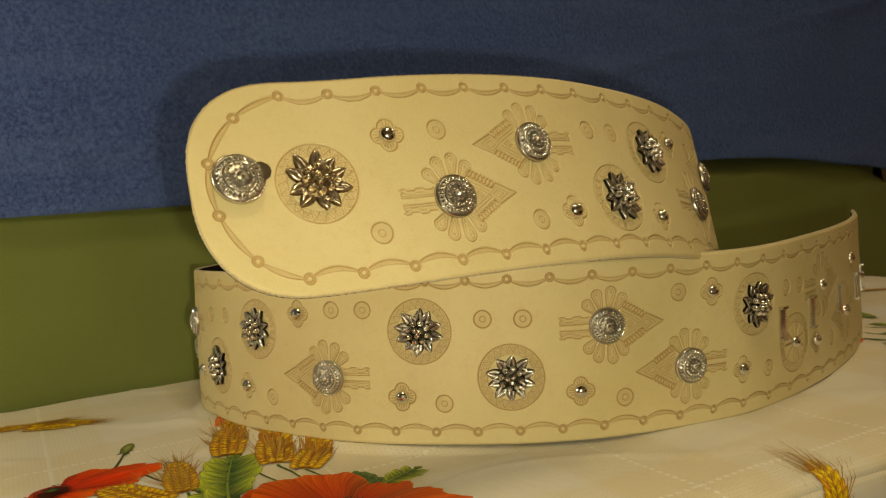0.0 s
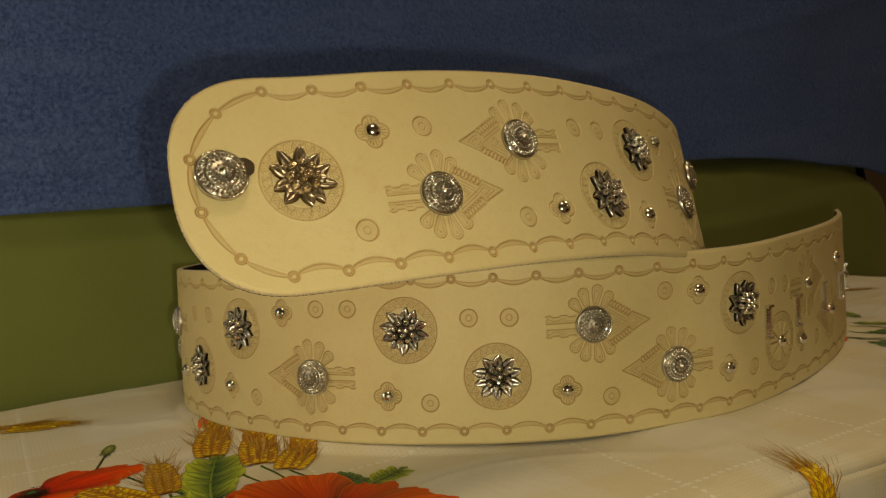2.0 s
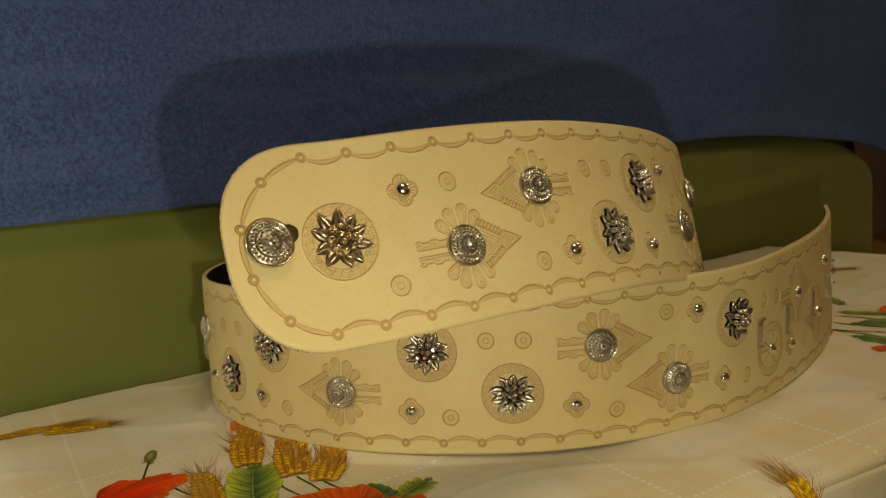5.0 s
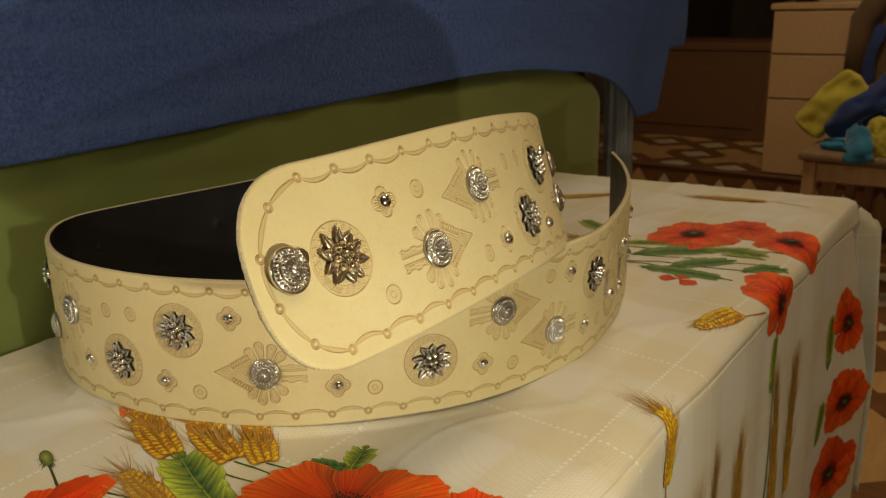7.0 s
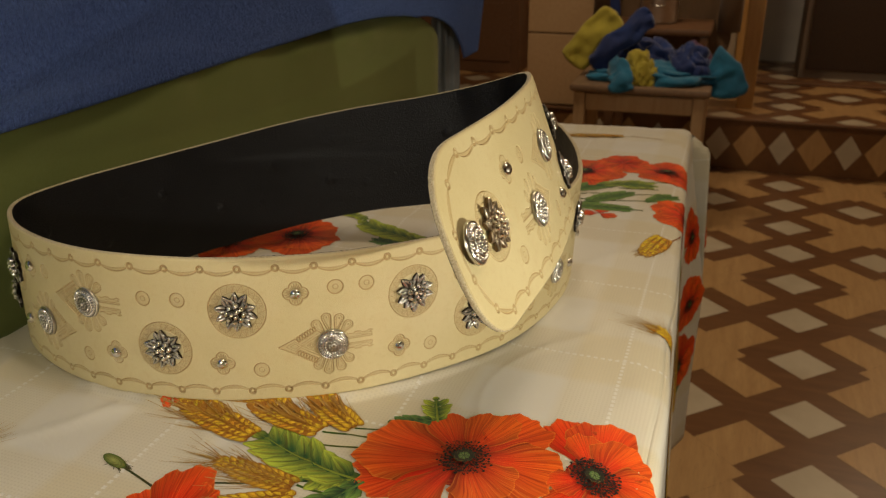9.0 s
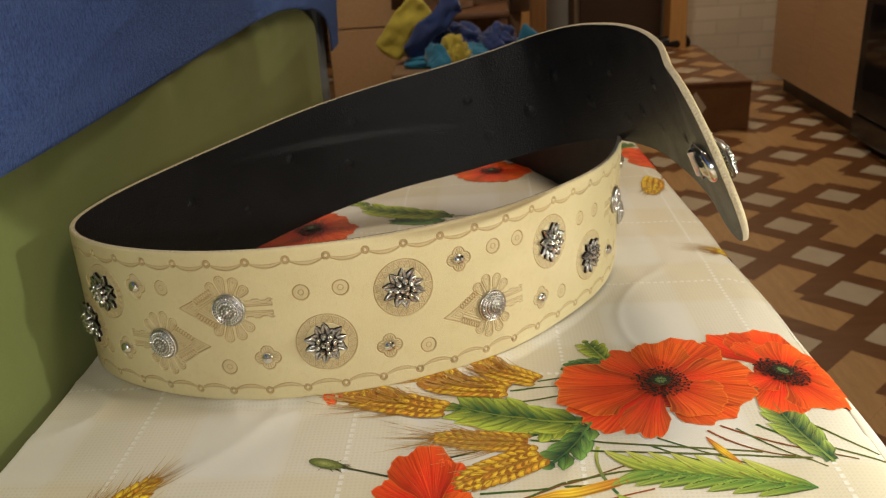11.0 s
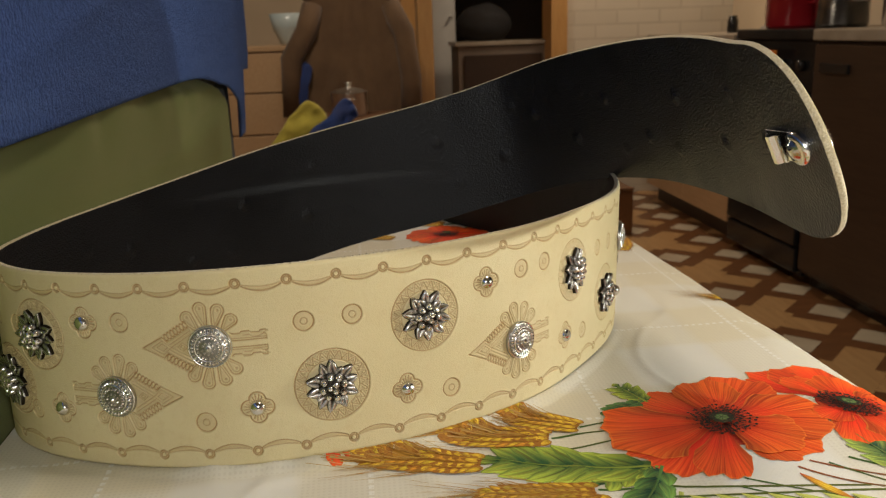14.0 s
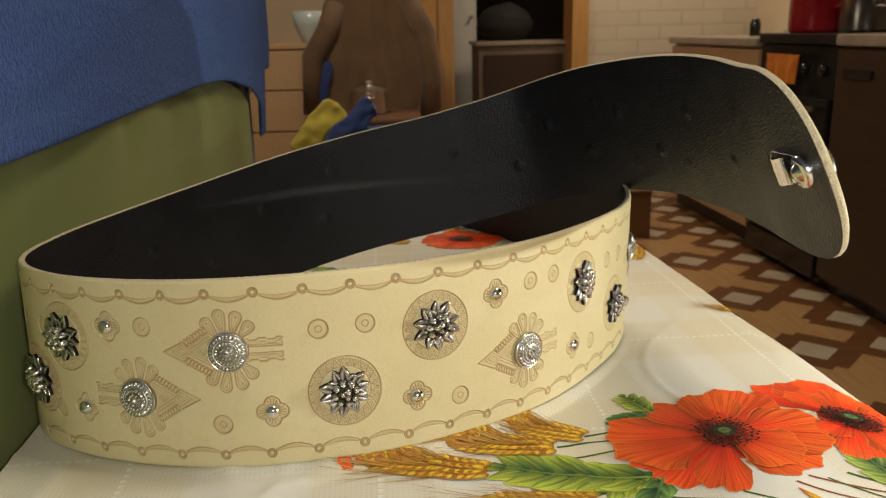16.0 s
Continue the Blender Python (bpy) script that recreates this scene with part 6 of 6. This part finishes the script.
def build_belt():
    belt = thing("leather_belt", pose(0, 0, 0), "wide natural tooled leather belt with silver conchos, coiled on edge", "belt")
    s1 = np.concatenate([np.arange(0, 0.30, 0.0009), np.arange(0.30, 1.12, 0.00043), np.arange(1.12, 1.66, 0.003), np.arange(1.66, BELT_L - TIP, 0.00046), BELT_L - TIP * (1 - np.linspace(0, 1, 180)[:-1]) ** 1.8, [BELT_L - 0.0000005]])
    t = np.linspace(0, 1, 276)
    hw = half_width(BELT_L - s1)
    S = np.repeat(s1[:, None], len(t), 1)
    V = BELT_W / 2 + (2 * t[None] - 1) * hw[:, None]
    deep, burn = np.zeros_like(S), np.zeros_like(S)

    def press(s0, v0, reach, kind, way=1):
        i0, i1 = np.searchsorted(s1, (s0 - reach, s0 + reach))
        if i1 <= i0:
            return
        d, b = stamp(kind, (S[i0:i1] - s0) * way, V[i0:i1] - v0)
        deep[i0:i1] = np.maximum(deep[i0:i1], d)
        burn[i0:i1] = np.maximum(burn[i0:i1], b)

    for kind, s, v, way in PATTERN:
        press(s, v, 0.05 if "arrow" in kind else 0.026, kind, way)
    for n_, run in enumerate(border()):
        for (sa, va), (sb, vb) in zip(run, run[1:]):
            lo, hi = min(sa, sb) - 0.004, max(sa, sb) + 0.004
            i0, i1 = np.searchsorted(s1, (lo, hi))
            if i1 <= i0:
                continue
            a, b = S[i0:i1], V[i0:i1]
            dx, dy = sb - sa, vb - va
            length = math.hypot(dx, dy)
            f = ((a - sa) * dx + (b - va) * dy) / length ** 2
            off = (-(a - sa) * dy + (b - va) * dx) / length
            inward = (1 if n_ == 0 else -1) if n_ < 2 else 0
            arc = 4 * f * (1 - f)
            way_ = 1 if inward > 0 else -1
            low_, high_ = (0.0054, 0.0028) if inward else (0.0030, 0.0004)
            on = (f > 0.10) & (f < 0.90)
            line_a = groove(off - way_ * low_ * arc, 0.00040) * on
            line_b = groove(off - way_ * high_ * arc, 0.00034) * on
            h_ = way_ * off
            inside = on & (h_ < low_ * arc) & (h_ > high_ * arc)
            deep[i0:i1] = np.maximum(deep[i0:i1], np.maximum.reduce([0.95 * line_a, 0.6 * line_b, 0.35 * inside]))
            burn[i0:i1] = np.maximum(burn[i0:i1], np.maximum.reduce([0.85 * line_a, 0.60 * line_b, 0.30 * inside]))
        for s, v in run:
            i0, i1 = np.searchsorted(s1, (s - 0.005, s + 0.005))
            if i1 > i0:
                r = np.hypot(S[i0:i1] - s, V[i0:i1] - v)
                d = np.maximum(groove(r - 0.0028, 0.00042), groove(r - 0.0017, 0.00038))
                deep[i0:i1] = np.maximum(deep[i0:i1], d)
                burn[i0:i1] = np.maximum(burn[i0:i1], np.maximum(0.90 * d, np.where((r < 0.0028) & (r > 0.0016), 0.30, 0)))
    # lips raised beside each cut: a sharper light and dark edge put into the shape
    soft = deep.copy()
    for _ in range(3):
        soft[1:-1] = (soft[:-2] + soft[1:-1] + soft[2:]) / 3
        soft[:, 1:-1] = (soft[:, :-2] + soft[:, 1:-1] + soft[:, 2:]) / 3
    deep = deep + 0.7 * (deep - soft)
    # the rim is rounded over, and the hide is a little uneven
    rim = np.minimum(V - (BELT_W / 2 - hw[:, None]), (BELT_W / 2 + hw[:, None]) - V)
    edge = np.clip(1 - np.minimum(rim, np.minimum(S, 0.01)) / 0.0022, 0, 1) ** 2
    lump = 0.00018 * np.sin(S * 61 + 3 * np.sin(V * 40)) * np.sin(V * 55 + S * 13)
    P = belt_at(S, V, lump - 0.00115 * deep - 0.0011 * edge)
    me = fast_mesh("tooled_face", P.reshape(-1, 3), grid_faces(len(s1), len(t)))
    set_attribute(me, "burnish", burn)
    from_mesh("tooled_face", me, LEATHER, belt, "natural tan leather stamped with arrows, rings and flowers")

    # black lining, dented where the rivets come through
    s2 = np.concatenate([np.arange(0, BELT_L - TIP, 0.0016), BELT_L - TIP * (1 - np.linspace(0, 1, 70)[:-1]) ** 1.8, [BELT_L - 0.0000005]])
    t2 = np.linspace(0, 1, 78)
    hw2 = half_width(BELT_L - s2)
    S2 = np.repeat(s2[:, None], len(t2), 1)
    V2 = BELT_W / 2 + (2 * t2[None] - 1) * hw2[:, None]
    dent = np.zeros_like(S2)
    for kind, s, v, way in PATTERN:
        if kind in ("disc", "arrow", "flower"):
            i0, i1 = np.searchsorted(s2, (s - 0.012, s + 0.012))
            r = np.hypot(S2[i0:i1] - s, V2[i0:i1] - v)
            dent[i0:i1] += (0.0030 if kind != "flower" else 0.0018) * np.exp(-(r / 0.0040) ** 2) - 0.0015 * np.exp(-(r / 0.0016) ** 2)
    crease = 0.00008 * np.sin(S2 * 45 + 6 * np.sin(V2 * 30)) * np.cos(V2 * 70 - S2 * 20)
    Q = belt_at(S2, V2, -BELT_T - dent + crease)
    me = fast_mesh("lining", Q.reshape(-1, 3), grid_faces(len(s2), len(t2))[:, ::-1])
    from_mesh("lining", me, LINING, belt, "black grained leather lining")

    # cut edge all round
    s3 = np.concatenate([np.arange(0, BELT_L - TIP, 0.0009), BELT_L - TIP * (1 - np.linspace(0, 1, 90)[:-1]) ** 1.8, [BELT_L - 0.0000005]])
    h3 = half_width(BELT_L - s3)
    loop_s = np.concatenate([s3, s3[::-1]])
    loop_v = np.concatenate([BELT_W / 2 - h3, (BELT_W / 2 + h3)[::-1]])
    ds, dv = np.gradient(loop_s), np.gradient(loop_v)
    length = np.hypot(ds, dv) + 1e-9
    ns, nv = dv / length, -ds / length
    # the two ends of the loop meet at the slotted end
    rings = []
    for h, out in ((-0.0008, -0.0001), (-0.0011, 0.0003), (-0.0019, 0.0005), (-0.0028, 0.0003), (-BELT_T - 0.0001, -0.0003)):
        fuzz = 0.00030 * np.sin((loop_s + loop_v) * 2100) * np.sin((loop_s - loop_v) * 770 + h * 900)
        rings.append(belt_at(loop_s + ns * (out + fuzz), loop_v + nv * (out + fuzz), h))
    E_ = np.stack(rings, 1).reshape(-1, 3)
    me = fast_mesh("cut_edge", E_, grid_faces(len(loop_s), 5, True))
    from_mesh("cut_edge", me, RAW, belt, "pale fuzzy cut edge")
    return belt


BELT = build_belt()


def rivet_pose(s, v, h=0.0, turn=0.0, flip=1):
    """The pose of a fitting on the belt's face: its z points out of the face, its y up the belt."""
    k = np.array([np.interp(s, LINE_S, LINE_UP[:, i]) for i in range(3)])
    o = np.array([np.interp(s, LINE_S, LINE_OUT[:, i]) for i in range(3)]) * flip
    up, out = Vector(k).normalized(), Vector(o).normalized()
    right = up.cross(out).normalized()
    up = out.cross(right)
    m = Matrix((right, up, out)).transposed().to_4x4()
    m.translation = Vector(belt_at(s, v, h))
    return m @ Matrix.Rotation(turn, 4, "Z")


def bead(verts, faces, patina, c, r, n=8, rows=3, squash=0.8):
    k = len(verts)
    for i in range(rows + 1):
        a = math.pi / 2 * i / rows
        for j in range(n):
            b = 2 * math.pi * j / n
            verts.append((c[0] + r * math.cos(a) * math.cos(b), c[1] + r * math.cos(a) * math.sin(b), c[2] + r * squash * math.sin(a)))
            patina.append(0.75 if i == 0 else 0.0)
    for i in range(rows):
        for j in range(n):
            p, q = k + i * n + j, k + i * n + (j + 1) % n
            faces.append((p, q, q + n, p + n))
    return verts


def silver_mesh(name, verts, faces, patina, material):
    me = bpy.data.meshes.new(name)
    me.from_pydata(verts, [], faces)
    set_attribute(me, "patina", patina)
    me.materials.append(material)
    me.polygons.foreach_set("use_smooth", [True] * len(me.polygons))
    return me


def turned(name, R, height, dark, material, rings=46, around=128):
    """A round pressed piece: height(r, angle) and dark(r, angle), in parts of its radius R."""
    r = np.linspace(1, 0.002, rings)[:, None]
    a = np.linspace(0, 2 * math.pi, around, endpoint=False)[None]
    z = height(r, a) * np.ones_like(a)
    p = dark(r, a) * np.ones_like(a)
    xyz = np.stack([R * r * np.cos(a), R * r * np.sin(a), R * z], -1)
    foot = np.stack([R * np.cos(a[0]), R * np.sin(a[0]), 0 * a[0]], -1)[None]
    xyz = np.concatenate([foot, xyz])
    p = np.concatenate([p[:1] * 0 + 0.6, p])
    faces = grid_faces(rings + 1, around)
    last = np.arange(rings)[:, None] * around
    seam = np.concatenate([last + around - 1, last + 2 * around - 1, last + around, last], 1)
    me = fast_mesh(name, xyz.reshape(-1, 3), np.concatenate([faces, seam])[:, ::-1])
    set_attribute(me, "patina", np.clip(p, 0, 1))
    me.materials.append(material)
    me.polygons.foreach_set("use_smooth", [True] * len(me.polygons))
    return me


def concho_mesh(name, R, material, dark=0.55):
    """A domed round stud: a smooth rim, two rings of raised beads and a small boss in a dark ground."""
    def beads(r, a):
        out = 0
        for n, rr, br, long in ((28, 0.79, 0.062, 1.5), (19, 0.50, 0.056, 1.25), (9, 0.27, 0.05, 1.0)):
            k = (a / (2 * math.pi) * n) % 1 - 0.5
            d = np.hypot((r - rr) / long, k * 2 * math.pi / n * rr) / br
            out = np.maximum(out, np.sqrt(np.clip(1 - d ** 2, 0, 1)) * br * 1.7)
        return out

    def dome(r):
        z = 0.12 + 0.30 * (1 - r ** 2)
        for rr, w, h in ((0.965, 0.03, 0.05), (0.645, 0.028, 0.045)):
            z = z + h * np.exp(-((r - rr) / w) ** 2)
        return z + 0.10 * np.exp(-(r / 0.11) ** 2)

    def shade(r, a):
        ridge = sum(np.exp(-((r - rr) / 0.035) ** 2) for rr in (0.965, 0.645)) + np.exp(-(r / 0.13) ** 2)
        return dark * np.clip(1 - ridge - 12 * beads(r, a), 0, 1)

    return turned(name, R, lambda r, a: dome(r) + beads(r, a) + 0.006 * np.sin(a * 7 + 9 * r) * np.sin(23 * r + 2 * a), shade, material, 64, 168)


def edelweiss_meshes(material, R=0.0174):
    """The flower's heart of small beads, and one pointed petal."""
    spots = [(0.25 * math.cos(2.09 * i + 0.5), 0.25 * math.sin(2.09 * i + 0.5)) for i in range(3)]
    spots += [(0.73 * math.cos(2 * math.pi * i / 8 + 0.3), 0.73 * math.sin(2 * math.pi * i / 8 + 0.3)) for i in range(8)]

    def beads(r, a):
        x, y, out = r * np.cos(a), r * np.sin(a), 0
        for k, (cx, cy) in enumerate(spots):
            d = np.hypot(x - cx, y - cy) / (0.235 + 0.012 * math.sin(k * 2.3))
            out = np.maximum(out, 0.44 * np.sqrt(np.clip(1 - d ** 2, 0, 1)) - 0.07 * np.exp(-(d / 0.30) ** 2))
        return out

    heart = turned("edelweiss_concho", R * 0.54, lambda r, a: 0.42 * (1 - 0.55 * r ** 2) + beads(r, a), lambda r, a: np.clip(1.0 - 3.6 * beads(r, a), 0.0, 1), material, 48, 120)
    v, f, p = [], [], []
    nl, nw = 18, 11
    long, wide = R, R * 0.205
    for i in range(nl):
        t = i / (nl - 1)
        w = wide * (0.60 + 1.40 * t - 1.97 * t ** 2.4) + 0.00012
        for j in range(nw):
            g = 2 * j / (nw - 1) - 1
            x, y = R * 0.28 + (long - R * 0.28) * t, g * w + 0.0010 * t ** 3
            ridge = 0.0013 * (1 - g * g) ** 0.5 - 0.0009 * math.exp(-(g / 0.18) ** 2) * min(1.0, 3.0 * (1 - t))
            v.append((x, y, 0.0006 + 0.0012 * (1 - t) ** 0.7 + 0.0022 * t ** 1.8 - 0.0012 * t ** 7 + ridge))
            # root, groove and edges darkened: patina together with shade put into the colour
            p.append(min(1.0, 0.16 + 1.0 * (1 - t) ** 2.4 + 0.90 * math.exp(-(g / 0.26) ** 2) * (1 - t) ** 0.3 + 0.85 * abs(g) ** 4))
    f += [tuple(int(q) for q in quad) for quad in grid_faces(nl, nw)]
    base = len(v)
    for i in range(nl):
        for j in (0, nw - 1):
            x, y, z = v[i * nw + j]
            v.append((x, y, 0.0001))
            p.append(1.0)
    for i in range(nl - 1):
        f.append((i * nw, base + 2 * i, base + 2 * i + 2, (i + 1) * nw))
        f.append((i * nw + nw - 1, (i + 1) * nw + nw - 1, base + 2 * i + 3, base + 2 * i + 1))
    return heart, silver_mesh("petal", v, f, p, material)


def fit_out():
    round_me = concho_mesh("round_concho", 0.0131, mat_silver("worn silver", (0.84, 0.82, 0.76), (0.10, 0.088, 0.066), 0.17), 0.72)
    big_me = concho_mesh("snap_concho", 0.0138, BRIGHT, 0.6)
    edel = edelweiss_meshes(SILVER)
    edel_bright = edelweiss_meshes(mat_silver("warm bright silver", (0.84, 0.76, 0.62), (0.17, 0.12, 0.07), 0.18), 0.0186)
    v, f, p = [], [], []
    bead(v, f, p, (0, 0, 0), 0.0050, 20, 7, 0.85)
    dome = silver_mesh("dome_rivet", v, f, [0.0 for q in p], mat_silver("polished dome silver", (0.76, 0.74, 0.70), (0.3, 0.27, 0.2), 0.15, 0.0))
    rng = random.Random(3)

    def fix(name, me, s, v_, h=0.0002, turn=0.0, label=""):
        ob = new(name, me)
        ob.parent = BELT
        ob.matrix_local = rivet_pose(s, v_, h, turn)
        if label:
            ob["label"] = label
        return ob

    for kind, s, v_, way in PATTERN:
        if kind == "disc":
            near_tip = s > BELT_L - 0.1
            heart, petal = edel_bright if near_tip else edel
            flower = fix("edelweiss_concho", heart, s, v_, 0.0014, rng.uniform(0, 6.3), "silver edelweiss flower concho")
            # ten long petals, and five short ones over the gaps between them
            for k in range(15):
                leaf_ = new("petal", petal)
                leaf_.parent = flower
                short = k >= 10
                grow = rng.uniform(0.50, 0.58) if short else rng.uniform(0.90, 1.03)
                leaf_.matrix_local = Matrix.Rotation(2 * math.pi * ((2 * (k - 10) + 0.5) if short else k) / 10 + rng.uniform(-0.07, 0.07), 4, "Z") @ Matrix.Translation((0.0036 if short else 0.0, 0, -0.0006 if short else -0.0012)) @ Matrix.Rotation(rng.uniform(-0.05, 0.02), 4, "Y") @ Matrix.Diagonal((grow, rng.choice((-1, 1)) * rng.uniform(0.92, 1.08), 1, 1))
        elif kind == "flower":
            fix("dome_rivet", dome, s, v_, 0.0, 0.0, "polished silver dome rivet")
        elif kind == "arrow":
            fix("round_concho", round_me, s, v_, 0.0002, rng.uniform(0, 6.3), "round silver concho with beaded rings")
        elif kind in ("bare_arrow", "slotted_disc"):
            fix("dome_rivet", dome, s, v_, 0.0, 0.0, "polished silver dome rivet")
    snap = fix("snap_concho", big_me, BELT_L - 0.0235, 0.064, 0.0030, 0.4, "large round silver snap concho with beaded rings")
    # the snap's tongue, under the concho
    pv = [(-0.003 + 0.0225 * a, b) for a, b in ((0, -0.0062), (0.7, -0.0060), (0.88, -0.0046), (0.97, -0.0022), (1.0, 0), (0.97, 0.0022), (0.88, 0.0046), (0.7, 0.0060), (0, 0.0062))]
    bm = bmesh.new()
    ring = [bm.verts.new((x, y, -0.0020)) for x, y in pv]
    face = bm.faces.new(ring)
    out = bmesh.ops.extrude_face_region(bm, geom=[face])
    for g in out["geom"]:
        if isinstance(g, bmesh.types.BMVert):
            g.co.z += 0.0016
    part("tongue", bm, STEEL, snap)
    # five slot plates for the closure
    for s in (0.336, 0.286, 0.220, 0.150, 0.085):
        line = [(-0.0132, 0.0), (-0.0132, 0.0038), (-0.0112, 0.0038), (-0.0110, 0.0012)]
        for k in range(9):
            y = -0.0102 + 0.00240 * k
            line += [(y, 0.0012), (y + 0.0003, 0.0021), (y + 0.0011, 0.0021), (y + 0.0014, 0.0012)]
        line += [(0.0110, 0.0012), (0.0112, 0.0038), (0.0132, 0.0038), (0.0132, 0.0)]
        bm = bmesh.new()
        rows = [[bm.verts.new((x, y, z)) for y, z in line] for x in (-0.0040, 0.0036)]
        for k in range(len(line)):
            bm.faces.new((rows[0][k], rows[0][(k + 1) % len(line)], rows[1][(k + 1) % len(line)], rows[1][k]))
        bm.faces.new(rows[0])
        bm.faces.new(rows[1][::-1])
        pl = part("slot_plate", bm, STEEL, BELT, "shiny steel slot plate")
        pl.matrix_local = rivet_pose(s, 0.062)
    # the clasp on the lining near the tip
    m = rivet_pose(BELT_L - 0.036, 0.0625, -BELT_T - 0.0002, 0.0, -1)
    bm = bmesh.new()
    box_bm(-0.0155, 0.004, -0.0072, 0.0072, 0.0, 0.0012, 0.0004, bm)
    clasp = part("clasp", bm, STEEL, BELT, "shiny nickel spring clasp")
    clasp.matrix_local = m @ Matrix.Scale(1.3, 4)
    us = [(-0.0150, 0.0013), (-0.0130, 0.0032), (-0.0095, 0.0040), (-0.0070, 0.0062), (-0.0040, 0.0062), (-0.0025, 0.0042), (0.0005, 0.0038), (0.0028, 0.0058)]
    verts = [(x, y, z + d) for x, z in us for y, d in ((-0.0066, 0), (0.0066, 0), (0.0066, -0.0008), (-0.0066, -0.0008))]
    faces = [(4 * i + j, 4 * i + (j + 1) % 4, 4 * i + 4 + (j + 1) % 4, 4 * i + 4 + j) for i in range(len(us) - 1) for j in range(4)] + [(0, 1, 2, 3), tuple(4 * len(us) - 4 + j for j in (3, 2, 1, 0))]
    mesh_object("spring", verts, faces, STEEL, clasp, smooth=False)
    v, f = lathe([(0.0078, 0.0), (0.0078, 0.0022), (0.0066, 0.0034), (0.0050, 0.0030), (0.0042, 0.0036), (0.0028, 0.0052), (0.0, 0.0056)], 28)
    mesh_object("snap_socket", [(x + 0.0085, y, z) for x, y, z in v], f, STEEL, clasp)
    v, f = lathe([(0.0016, 0.004), (0.0014, 0.0046), (0, 0.0048)], 10)
    mesh_object("pin", [(x - 0.0115, y, z) for x, y, z in v], f, BLACK_ENAMEL, clasp)


fit_out()

# true size
for ob in scene.objects:
    if ob.parent is None and ob.type in {"MESH", "EMPTY"}:
        ob.matrix_world = Matrix.Scale(SIZE, 4) @ ob.matrix_world
